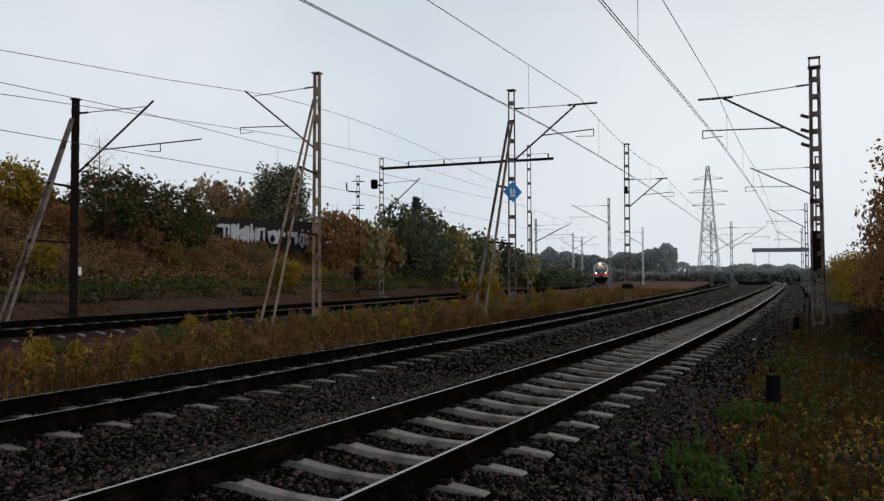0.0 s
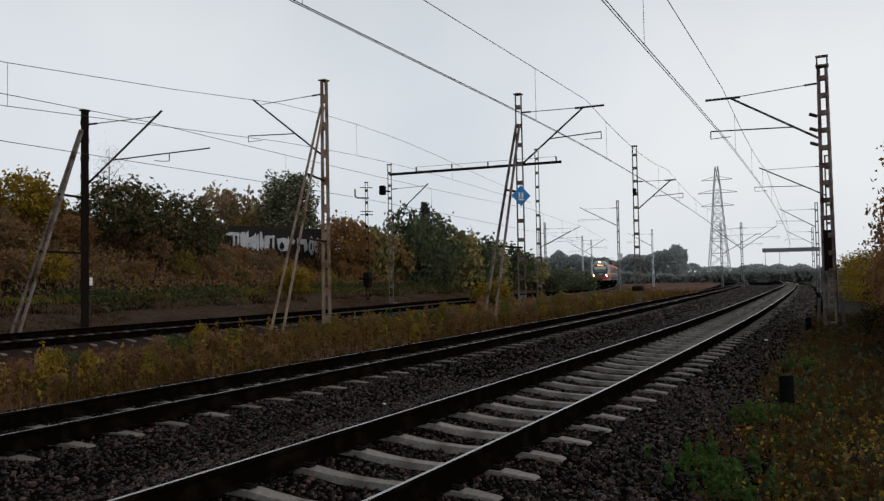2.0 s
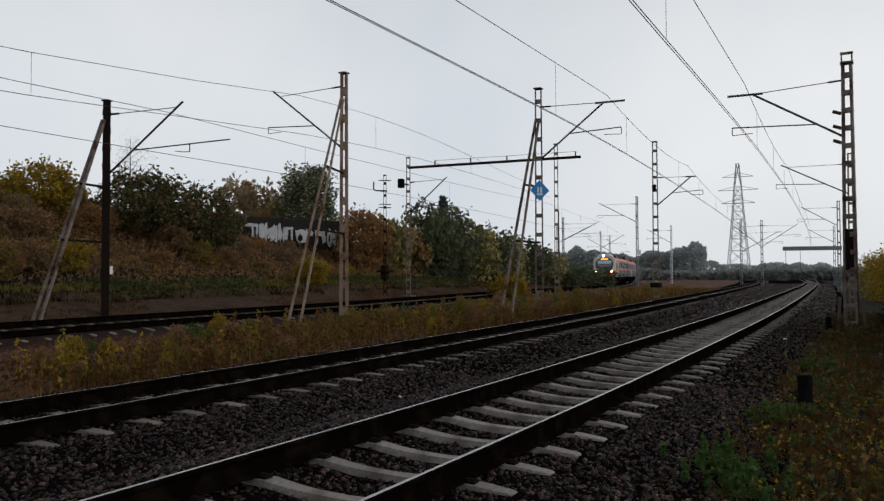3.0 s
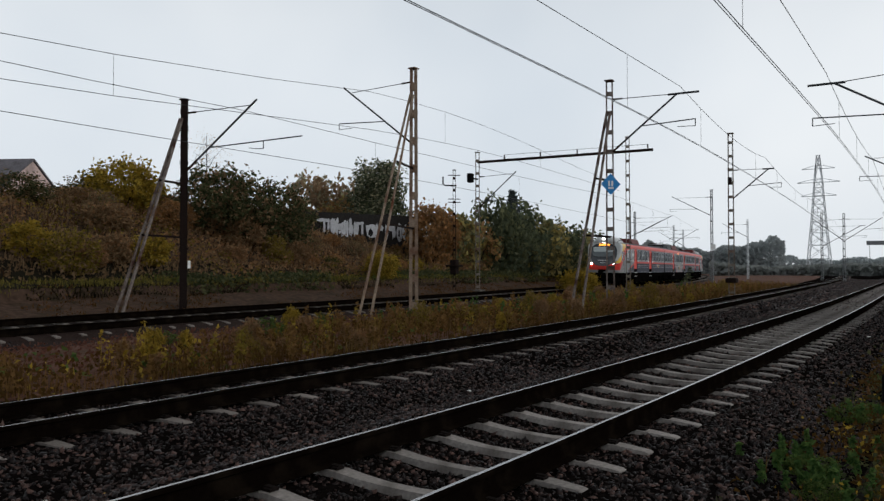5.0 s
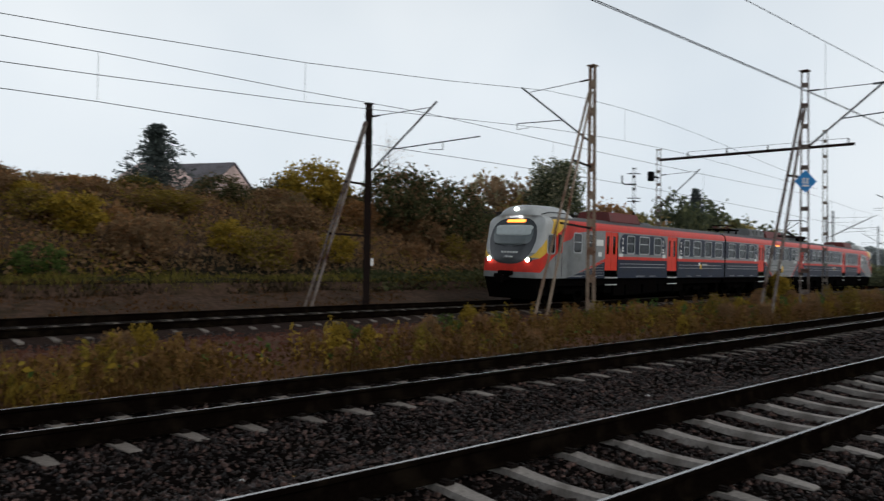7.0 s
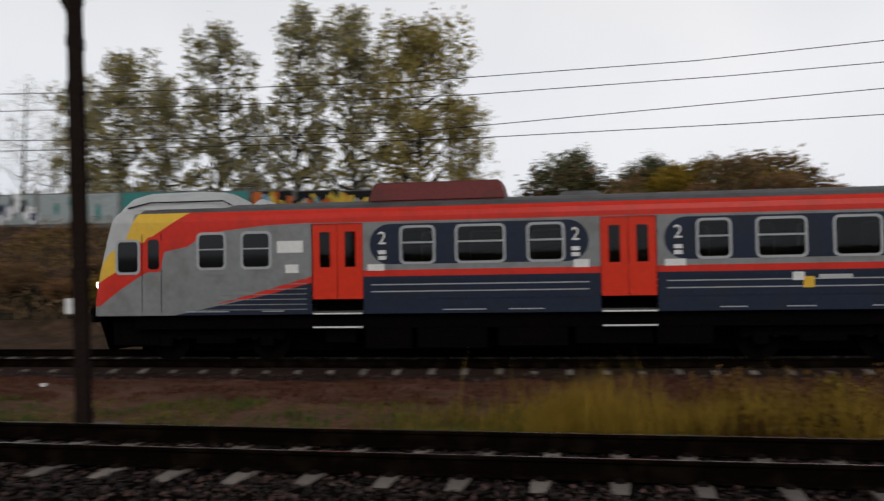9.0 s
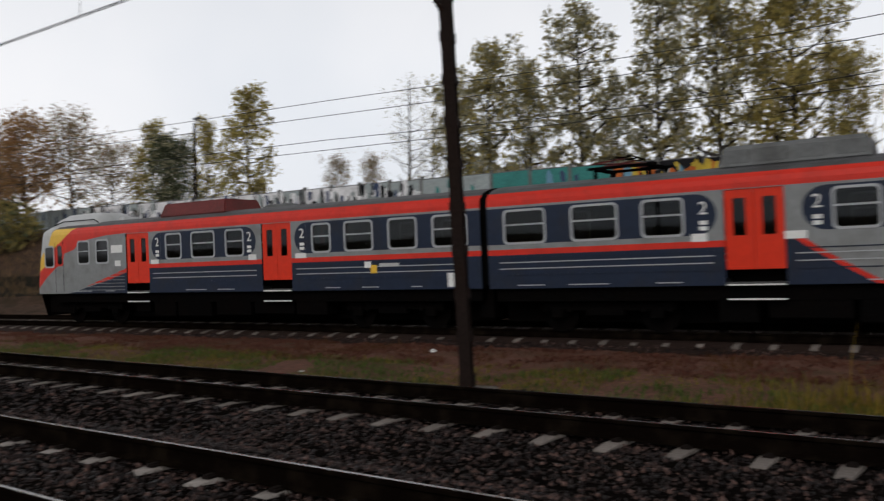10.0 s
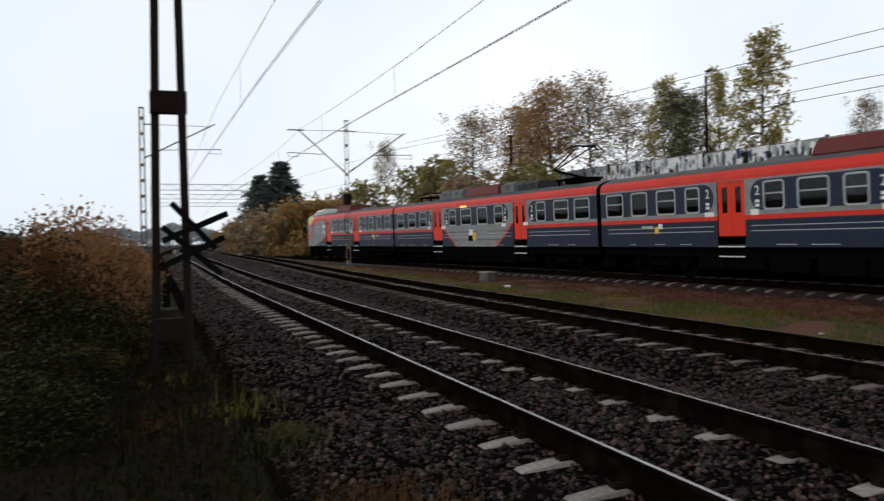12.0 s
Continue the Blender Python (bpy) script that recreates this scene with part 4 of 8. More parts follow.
def end_car(label):
    car = railcar(label, True, 20.42, [(7.92, 8.65), (9.22, 10.27), (10.86, 11.61), (14.58, 15.23), (15.84, 16.81), (17.44, 18.34), (18.94, 19.97)],
                  [(5.74, 6.99), (12.44, 13.69)], [(7.15, 12.2), (13.84, 21.5)], plain=(5,))
    nose_details(car)
    for side in (-1, 1):
        for nm, a, b, z0, z1 in (("cab_window", 0.84, 1.36, 2.18, 2.92), ("cab_door_window", 1.62, 1.92, 2.24, 2.97), ("window", 2.94, 3.57, 2.26, 3.05), ("window", 4.05, 4.7, 2.26, 3.05)):
            bm = bmesh.new()
            y0, y1 = sorted((side * (W - 0.01), side * (W + 0.014)))
            rounded_frame(bm, a, b, z0, z1, y0, y1, 0.06)
            if nm == "window":
                box(bm, (a, y0, z1 - 0.37), (b, y1, z1 - 0.34))
            w = part(nm, bm, P_FRAME if nm != "cab_door_window" else P_RED, car)
            bm = bmesh.new()
            y0, y1 = sorted((side * (W + 0.003), side * (W + 0.006)))
            box(bm, (a, y0, z0), (b, y1, z1))
            part("pane", bm, P_SIDEGLASS, w, "dark glass")
        bm = bmesh.new()
        for a in (1.46, 1.96):
            y0, y1 = sorted((side * (W - 0.002), side * (W + 0.006)))
            box(bm, (a, y0, 1.2), (a + 0.015, y1, 3.1))
        part("cab_door_seam", bm, M_BLACK, car)
        # ribs pressed into the lower cab wall
        for z in (1.24, 1.36, 1.48, 1.60, 1.72, 1.84, 1.96, 2.08):
            bm = bmesh.new()
            y0, y1 = sorted((side * (W - 0.004), side * (W + 0.012)))
            box(bm, (2.06 if z < 1.9 else 2.4, y0, z - 0.01), (5.62, y1, z + 0.01))
            part("rib", bm, P_GREY, car)
    notices(car, [(4.9, 5.54, 2.58, 2.86), (5.1, 5.42, 2.1, 2.3), (7.1, 7.5, 2.12, 2.27), (11.85, 12.2, 2.12, 2.3), (13.85, 14.3, 2.12, 2.27)])
    logo(car, 16.75, 1.78, False)
    roof_box(car, "roof_vent", 3.9, 4.3, 0.5, 3.8, 3.98, P_SILVER, "small pale roof vent")
    roof_box(car, "roof_box", 7.0, 10.3, 0.95, 3.76, 4.24, P_MAROON, "maroon roof equipment box")
    roof_box(car, "roof_duct", 11.5, 12.6, 0.5, 3.8, 3.95, P_ROOFBOX, "low grey roof duct")
    return car


FRONT_CAR = end_car("leading railcar, red, grey and slate with a black-masked lit cab")
MID_CAR = railcar("middle motor railcar, red, grey and slate with roof gear", False, 22.50, [(0.69, 1.80), (2.58, 3.71), (4.38, 5.30), (8.50, 9.33), (10.02, 11.17), (11.95, 12.98), (13.80, 14.63), (17.82, 18.54), (19.31, 20.39), (20.91, 21.94)],
                  [(6.23, 7.52), (15.66, 16.89)], [(-0.70, 6.08), (7.86, 15.18), (17.10, 23.69)], motor=(11.57, 3.82), plain=(5,))
logo(MID_CAR, 11.33, 1.75, True)
notices(MID_CAR, [(5.5, 5.85, 2.12, 2.3), (7.5, 7.95, 2.1, 2.27), (14.5, 14.9, 2.1, 2.27), (16.6, 17.0, 2.12, 2.27)])
bm = bmesh.new()
box(bm, (10.0, -W - 0.016, 3.22), (10.7, -W + 0.02, 3.30), bevel=0.004)
part("side_display", bm, L_LED, MID_CAR, "lit amber side display")
pantograph(MID_CAR, 3.6, False)
roof_box(MID_CAR, "roof_box", 6.0, 9.2, 0.9, 3.76, 4.28, P_ROOFBOX, "grey roof equipment box", 4)
roof_box(MID_CAR, "roof_box", 9.4, 13.3, 0.95, 3.76, 4.26, P_MAROON, "maroon roof equipment box")
roof_box(MID_CAR, "roof_box", 13.5, 14.9, 0.9, 3.76, 4.28, P_ROOFBOX, "grey roof equipment box", 2)
roof_box(MID_CAR, "roof_box", 15.05, 17.0, 0.8, 3.76, 4.2, P_ROOFDARK, "black roof equipment box", 3)
pantograph(MID_CAR, 19.2, True)
REAR_CAR = end_car("trailing railcar, red, grey and slate, facing backwards")
CARS = [(FRONT_CAR, 10.25, False), (MID_CAR, 31.89, False), (REAR_CAR, 53.47, True)]
for car, length in ((FRONT_CAR, 20.5), (MID_CAR, 22.66), (REAR_CAR, 20.5)):
    for child in car.children:
        child.location.x -= length / 2
# ---- catenary masts ----


def out_dir(line, x, sign):
    """Unit vector across a track at x; sign +1 points to larger y."""
    k = float(line(x + 0.5) - line(x - 0.5))
    v = Vector((-k, 1, 0)).normalized()
    return v * sign, Vector((1, k, 0)).normalized()


def mast(label, x, y, z0, z1, width, material, face, name="catenary_mast", battens=9, foot=True, taper=0.8, depth=0.12, batten_h=0.16, flange=0.17):
    """Battened mast of two channels, face: direction in which the two legs stand apart."""
    z0 = ground_z(x, y)
    m = thing(name, label, "catenary mast", Matrix.Translation((x, y, z0)))
    h = z1 - z0
    f = Vector(face).normalized()
    side = Vector((-f.y, f.x, 0))
    for k in (-1, 1):
        bm = bmesh.new()
        a, b = f * (k * width / 2), f * (k * width / 2 * taper) + Vector((0, 0, h))
        t = width * 0.09
        q, fl = depth / 2, width * flange
        prof = [(-q, 0), (q, 0), (q, fl), (q - 0.014, fl), (q - 0.014, t), (-q + 0.014, t), (-q + 0.014, fl), (-q, fl)]
        ends = [[bm.verts.new(p + side * u - f * (k * v)) for u, v in prof] for p in (a, b)]
        for i in range(8):
            bm.faces.new((ends[0][i], ends[0][(i + 1) % 8], ends[1][(i + 1) % 8], ends[1][i]))
        for ring in ends:
            bm.faces.new(ring)
        bmesh.ops.recalc_face_normals(bm, faces=bm.faces)
        part("leg", bm, material, m)
    for i in range(battens):
        u = (i + 0.35) / battens
        zc = h * u
        w = width * (1 - (1 - taper) * u)
        for e in (-1, 1):
            bm = bmesh.new()
            c = side * (e * (depth / 2 + 0.012)) + Vector((0, 0, zc))
            beam(bm, c - f * (w / 2), c + f * (w / 2), 0.012, batten_h, up=(0, 0, 1))
            part("batten", bm, material, m)
    bm = bmesh.new()
    box(bm, (-width * 0.45, -width * 0.45, h), (width * 0.45, width * 0.45, h + 0.05))
    part("cap", bm, material, m)
    if foot:
        bm = bmesh.new()
        box(bm, (-0.38, -0.38, -0.9), (0.38, 0.38, 0.1), bevel=0.05)
        part("foundation", bm, M_POST, m, "pale concrete foundation")
    return m


def insulator(bm, a, b, r=0.055):
    a, b = Vector(a), Vector(b)
    pts, rs = [], []
    n = 7
    for i in range(n * 2 + 1):
        pts.append(a + (b - a) * (i / (n * 2)))
        rs.append(r if i % 2 else r * 0.55)
    tube(bm, pts, rs, 8)


def cantilever(m, line, xm, ym, z0, sign, stay_z, tip_z, root_z, reg_z, reach, past, level=False, reg_past=0.7):
    """Bracket, stay and registration arm towards the track; heights in world z."""
    d, along = out_dir(line, xm, sign)
    up = Vector((0, 0, 1))
    z0 = m.location.z
    base = Vector((0, 0, -z0))
    root = base + d * 0.12 + up * root_z
    tip = base + d * reach + up * tip_z if level else base + d * (reach + past) + up * (tip_z + past * (tip_z - root_z) / reach * 0.75)
    bm = bmesh.new()
    tube(bm, [root + (tip - root) * 0.16, tip], 0.038, 8)
    if level:
        tube(bm, [tip - d * 0.35, tip + d * past], 0.042, 8)
    br = part("bracket_tube", bm, M_ARM, m)
    bm = bmesh.new()
    insulator(bm, root, root + (tip - root) * 0.16)
    part("insulator", bm, M_INSUL, m, "dark ribbed insulator")
    s0 = base + d * 0.12 + up * stay_z
    s1 = base + d * reach + up * tip_z
    bm = bmesh.new()
    insulator(bm, s0, s0 + (s1 - s0) * 0.16, 0.045)
    part("insulator", bm, M_INSUL, m)
    bm = bmesh.new()
    tube(bm, [s0 + (s1 - s0) * 0.16, s1], 0.016, 6)
    part("stay", bm, M_ARM, m)
    r0 = root + (tip - root) * 0.55
    r0.z = reg_z + 0.15 - z0
    r1 = base + d * (reach + reg_past) + up * (reg_z + 0.25)
    k = (r0.z - root.z) / (tip.z - root.z)
    r0 = root + (tip - root) * max(0.2, min(0.9, k))
    bm = bmesh.new()
    tube(bm, [r0, r1], 0.024, 6)
    part("registration_tube", bm, M_ARM, m)
    bm = bmesh.new()
    hang = r0.lerp(r1, 1.0 if reg_past < 1 else 0.6)
    drop = hang - up * 0.28
    tube(bm, [hang, drop], 0.018, 6)
    tube(bm, [drop, drop - d * 0.35 + up * 0.02, base + d * reach + up * reg_z], 0.014, 6)
    part("steady_arm", bm, M_ARM, m)


def strut(m, z0, foot, top, gap, material):
    """Raking anchor strut of two bars with cross ties."""
    foot, top = Vector(foot), Vector(top)
    foot.z = ground_z(m.location.x + foot.x, m.location.y + foot.y) - m.location.z
    side = (top - foot).cross(Vector((0, 0, 1))).normalized()
    st = None
    for k in (-1, 1):
        bm = bmesh.new()
        beam(bm, foot + side * (k * gap / 2), top + side * (k * gap * 0.15), 0.07, 0.09)
        o = part("strut", bm, material, m, "raking anchor strut")
        st = st or o
    for u in (0.38, 0.66):
        c = foot + (top - foot) * u
        bm = bmesh.new()
        hub = Vector((0, 0, c.z))
        beam(bm, c + (c - hub).normalized() * 0.1, hub, 0.05, 0.08)
        part("strut_tie", bm, M_MASTDARK, m)
    bm = bmesh.new()
    box(bm, tuple(foot + Vector((-0.3, -0.3, -0.9))), tuple(foot + Vector((0.3, 0.3, 0.05))), bevel=0.04)
    part("strut_foundation", bm, M_POST, m)


def plate(m, x, y, z, w, h, material, name="enamel_plate", label="", turn=0.0):
    bm = bmesh.new()
    box(bm, (-w / 2, -0.006, -h / 2), (w / 2, 0.006, h / 2), bevel=0.003)
    p = part(name, bm, material, m, label)
    p.matrix_local = pose(x, y, z, 0, 0, turn)
    return p


def at(az, d):
    return d * math.sin(radians(az)), d * math.cos(radians(az))


M_RUSTY = mat("mast_flaking_rust", (0.26, 0.195, 0.145), 0.75, 0.1, grain=14, vary=0.4, bump=0.2, stain=0.95, stain_scale=1.3, stain_col=(0.11, 0.04, 0.02))
# anchor mast behind the far track
x, y = 21.7, 25.0
m1 = mast("dark steel catenary mast with a raking strut", x, y, 0.3, 8.05, 0.32, M_MASTDARK, (0.66, 0.75, 0), battens=12, depth=0.27, foot=False)
cantilever(m1, far_y, x, y, 0.3, -1, 7.55, 7.55, 5.35, 6.0, 3.2, 0.35, False, 2.4)
strut(m1, 0.3, (-3.3, -0.6, 0.6), (-0.15, 0, 7.2), 0.3, M_MAST)
plate(m1, 0.1, -0.2, 1.8 - m1.location.z, 0.14, 0.3, M_WHITE, "enamel_plate", "white enamel plate")
# tall anchor mast before the far track
x, y = 29.9, 20.0
m2 = mast("tall rusty steel catenary mast with a double raking strut", x, y, 0.55, 10.3, 0.40, M_RUSTY, (-0.6, 0.8, 0), battens=9, batten_h=0.34, depth=0.18, flange=0.34)
cantilever(m2, far_y, x, y, 0.55, 1, 9.75, 9.6, 7.1, 8.0, 3.2, 0.45)
strut(m2, 0.55, (-6.0, -1.9, -0.35), (-0.15, 0, 9.5), 0.45, M_RUSTY)
# mast with the blue sign beside the middle track
x, y = 32.5, 12.1
m3 = mast("rusty lattice catenary mast with a blue square sign", x, y, 0.2, 9.3, 0.36, M_MAST, (-0.35, 0.94, 0), battens=12)
cantilever(m3, mid_y, x, y, 0.2, -1, 8.55, 8.5, 6.4, 7.2, 2.75, 0.85, True)
strut(m3, 0.2, (-2.6, 0.45, -0.1), (-0.12, 0, 8.2), 0.5, M_MAST)
sg = plate(m3, -0.16, -0.12, 5.05 - m3.location.z, 0.62, 0.62, M_BLUE, "blue_sign", "blue enamel diamond sign with pale marks", -66)
sg.matrix_basis = pose(-0.34, -0.16, 5.05 - m3.location.z, 0, 0, -42) @ Matrix.Rotation(radians(45), 4, "Y")
for dx, dz, w, h in ((-0.08, 0.02, 0.08, 0.22), (0.06, 0.02, 0.08, 0.22), (0.0, -0.16, 0.26, 0.07)):
    bm = bmesh.new()
    box(bm, (dx - w / 2, -0.012, dz - h / 2), (dx + w / 2, -0.008, dz + h / 2))
    q = part("sign_mark", bm, M_WHITE, sg, "white bar on the sign")
    q.matrix_local = Matrix.Rotation(radians(-45), 4, "Y")
# next mast of the middle track, with a switch box low down
x, y = 52.8, 11.9
m4 = mast("slim grey lattice catenary mast with a box at its foot", x, y, 0.3, 10.0, 0.40, M_MASTPALE, (-0.25, 0.97, 0), battens=12)
cantilever(m4, mid_y, x, y, 0.3, -1, 7.75, 7.72, 6.0, 6.6, 2.2, 0.3, True)
bm = bmesh.new()
g = m4.location.z
box(bm, (-0.32, -0.32, 0.85 - g), (0.32, 0.32, 1.15 - g), bevel=0.05)
part("switch_box", bm, M_MASTDARK, m4)
bm = bmesh.new()
box(bm, (-0.4, -0.1, 6.85 - g), (-0.1, 0.1, 7.3 - g), bevel=0.03)
part("tension_weight", bm, M_MASTDARK, m4)
# big mast beside the near track
x, y = 31.5, 0.55
m5 = mast("large rusty battened catenary mast beside the near track", x, y, -0.45, 8.75, 0.46, M_MAST, (0.25, 1, 0), battens=15, taper=0.72, depth=0.16)
cantilever(m5, near_y, x, y, -0.45, 1, 8.2, 8.0, 6.25, 6.6, 3.05, 0.85, True)
g = m5.location.z
bm = bmesh.new()
for k in (-1, 1):
    box(bm, (-0.05, k * 0.16 - 0.025, 8.75 - g), (0.05, k * 0.16 + 0.025, 9.1 - g))
box(bm, (-0.06, -0.2, 9.08 - g), (0.06, 0.2, 9.15 - g))
part("mast_head", bm, M_MAST, m5)
for z in (6.05 - g, 6.55 - g, 7.05 - g):
    bm = bmesh.new()
    tube(bm, [(0, 0.2, z), (0, 0.46, z + 0.1)], 0.06, 8)
    part("insulator", bm, M_INSUL, m5)
bm = bmesh.new()
box(bm, (-0.1, -0.15, 1.7 - g), (0.1, 0.15, 3.1 - g), bevel=0.02)
part("switch_box", bm, M_MASTDARK, m5)
for k in (-1, 1):
    bm = bmesh.new()
    beam(bm, (0.0, k * 0.42, 0), (0, k * 0.34, 1.1), 0.1, 0.1)
    part("foot_post", bm, M_POST, m5)
# further masts along the near track
for x, y, top in ((56, 0.9, 8.9), (92, 2.6, 9.0), (140, 4.6, 9.2)):
    mm = mast("distant grey lattice catenary mast", x, y, float(near_z(x)) - 0.6, top, 0.36, M_MIDSTEEL if x > 80 else M_MAST, (0.25, 1, 0), battens=8, foot=False)
    cantilever(mm, near_y, x, y, float(near_z(x)) - 0.6, 1, top - 0.6, top - 0.6, top - 2.4, top - 1.9, float(near_y(x)) - y, 0.4)
x = 135
mm = mast("distant grey lattice catenary mast with one bracket", x, 17.4, 0.3, 10.2, 0.36, M_MIDSTEEL, (0.25, 1, 0), battens=9, foot=False)
cantilever(mm, mid_y, x, 17.4, 0.3, -1, 8.2, 8.3, 5.4, 6.6, 5.2, 0.6, True)
x = 118
mm = mast("distant dark mast with brackets to both sides", x, 12.6, 0.3, 9.0, 0.34, M_MIDSTEEL, (0.25, 1, 0), battens=9, foot=False)
cantilever(mm, mid_y, x, 12.6, 0.3, 1, 8.3, 8.2, 5.6, 6.8, 3.2, 0.4)
cantilever(mm, near_y, x, 12.6, 0.3, -1, 8.3, 8.2, 5.6, 6.8, 4.0, 0.4)
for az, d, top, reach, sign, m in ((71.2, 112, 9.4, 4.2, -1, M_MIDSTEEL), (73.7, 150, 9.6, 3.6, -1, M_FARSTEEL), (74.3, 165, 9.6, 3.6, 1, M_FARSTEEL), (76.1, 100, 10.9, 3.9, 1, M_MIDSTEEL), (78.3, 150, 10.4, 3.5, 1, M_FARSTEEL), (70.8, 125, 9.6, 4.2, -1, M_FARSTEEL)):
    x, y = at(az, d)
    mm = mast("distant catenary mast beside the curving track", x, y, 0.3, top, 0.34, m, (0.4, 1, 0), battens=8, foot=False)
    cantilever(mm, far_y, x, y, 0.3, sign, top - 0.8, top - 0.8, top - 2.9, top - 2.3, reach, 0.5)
    if d == 100:
        plate(mm, -0.25, -0.2, 4.4 - mm.location.z, 0.55, 0.6, M_WHITE, "white_plate", "white square plate", -70)

# mast between the tracks passed closest, and the rest where the train goes
m6 = mast("slim dark battened catenary mast between the tracks", -7.45, 10.75, -0.45, 9.0, 0.30, M_MASTDARK, (-0.42, 0.9, 0), battens=14, taper=0.9, depth=0.18)
plate(m6, -0.05, -0.16, 1.38 - m6.location.z, 0.16, 0.22, M_WHITE, "enamel_plate", "worn white plate on the mast", 34)
cantilever(m6, mid_y, -7.45, 10.75, -0.45, -1, 7.6, 7.5, 5.6, 5.95, 2.0, 0.4)
m6.matrix_world = m6.matrix_world @ Matrix.Rotation(radians(2.0), 4, Vector((0.57, -0.82, 0)))  # leans a little
m8 = mast("black mast of two steel channels with a cross on it", -12.4, 0.36, -0.7, 9.2, 0.56, M_MASTDARK, (0.2, 1, 0), battens=0, taper=0.55, depth=0.12, foot=False)
g = m8.location.z
for z in (0.25 - g, 3.45 - g, 6.3 - g):
    bm = bmesh.new()
    box(bm, (-0.075, -0.25, z - 0.16), (0.075, 0.25, z + 0.16), bevel=0.01)
    part("batten", bm, M_MASTDARK, m8)
for k, (y0, z0, y1, z1) in enumerate(((0.01, 2.73, 0.60, 2.08), (-0.12, 2.40, 0.66, 1.72), (-0.12, 2.20, 0.77, 2.58), (-0.18, 1.82, 0.72, 2.24))):
    bm = bmesh.new()
    beam(bm, (0.13 + 0.02 * k, y0, z0 - 0.7 - g), (0.13 + 0.02 * k, y1, z1 - 0.7 - g), 0.018, 0.085)
    part("cross_board", bm, M_BLACK, m8, "black back of a crossing sign board")
x, y = -50, 0.0
m9 = mast("distant battened catenary mast", x, y, -0.7, 9.1, 0.34, M_MAST, (0.25, 1, 0), battens=11)
cantilever(m9, near_y, x, y, -0.7, 1, 8.2, 8.15, 6.3, 6.6, 3.6, 0.4)
x, y = -53.6, 12.6
m7 = mast("catenary mast with brackets over both tracks", x, y, -0.4, 9.25, 0.30, M_MAST, (0.3, 1, 0), battens=10)
cantilever(m7, far_y, x, y, -0.4, 1, 8.6, 8.5, 5.9, 6.9, 3.9, 0.25)
cantilever(m7, mid_y, x, y, -0.4, -1, 8.6, 8.6, 5.9, 6.9, 3.1, 0.7, True)
bm = bmesh.new()
box(bm, (-0.25, -0.25, 3.8 - m7.location.z), (0.25, 0.25, 4.5 - m7.location.z), bevel=0.04)
part("switch_box", bm, M_MASTDARK, m7)


def portal(label, a, b, z, posts, material, trussed=True, depth=0.7, name="portal_gantry"):
    """A beam over the tracks on posts."""
    g = thing(name, label, "gantry")
    a, b = Vector((*a, z)), Vector((*b, z))
    d = (b - a)
    if trussed:
        for dz in (0, -depth):
            bm = bmesh.new()
            beam(bm, a + Vector((0, 0, dz)), b + Vector((0, 0, dz)), 0.14, 0.1)
            part("chord", bm, material, g)
        n = max(4, int(d.length / 1.2))
        for i in range(n):
            p, q = a + d * (i / n), a + d * ((i + 1) / n)
            bm = bmesh.new()
            lo = Vector((0, 0, -depth))
            beam(bm, p + (lo if i % 2 else Vector()), q + (Vector() if i % 2 else lo), 0.06, 0.06)
            part("brace", bm, material, g)
    else:
        bm = bmesh.new()
        beam(bm, a, b, depth * 0.5, depth)
        part("beam", bm, material, g)
    for u in posts:
        p = a + d * u
        bm = bmesh.new()
        zb = ground_z(p.x, p.y) - 0.2
        for e in (-0.13, 0.13):
            beam(bm, (p.x + e, p.y, zb), (p.x + e, p.y, z + 0.05), 0.06, 0.1, up=(1, 0, 0))
        for i in range(9):
            zz = zb + (z - zb) * (i + 0.5) / 9
            box(bm, (p.x - 0.14, p.y - 0.05, zz - 0.06), (p.x + 0.14, p.y + 0.05, zz + 0.06))
        part("post", bm, material, g)
    return g


gantry_a, gantry_b = Vector((47.6, 26.8, 8.72)), Vector((50.85, 16.1, 9.12))
mg = mast("slim pale lattice mast under the gantry beam with a bracket", 47.6, 26.8, 0.3, 9.35, 0.30, M_MASTPALE, (-0.45, 0.9, 0), battens=11, taper=0.9)
cantilever(mg, far_y, 47.6, 26.8, 0.3, -1, 7.75, 7.85, 5.75, 5.9, 2.5, 0.2)
bm = bmesh.new()
box(bm, (-0.75, 0.05, 7.35 - mg.location.z), (-0.35, 0.4, 7.95 - mg.location.z), bevel=0.05)
box(bm, (-0.4, -0.04, 7.55 - mg.location.z), (0.0, 0.04, 7.65 - mg.location.z))
part("loudspeaker_box", bm, M_BLACK, mg)
mh = mast("slim pale lattice mast beside the gantry", 50.4, 17.6, 0.3, 9.95, 0.28, M_MASTPALE, (-0.3, 0.95, 0), battens=11, taper=0.9)
g1 = thing("gantry_beam", "dark steel gantry beam with insulators over the track", "gantry")
bm = bmesh.new()
beam(bm, gantry_a, gantry_b, 0.12, 0.16)
part("beam", bm, M_MASTDARK, g1)
for u in (0.16, 0.37, 0.58, 0.97):
    bm = bmesh.new()
    c = gantry_a.lerp(gantry_b, u)
    insulator(bm, c, c + Vector((0, 0, 0.36)), 0.06)
    part("insulator", bm, M_INSUL, g1)
bm = bmesh.new()
tube(bm, [gantry_a.lerp(gantry_b, u) + Vector((0, 0, 0.36)) for u in (0.16, 0.37, 0.58, 0.97)], 0.012, 5)
part("feeder_wire", bm, M_WIRE, g1)
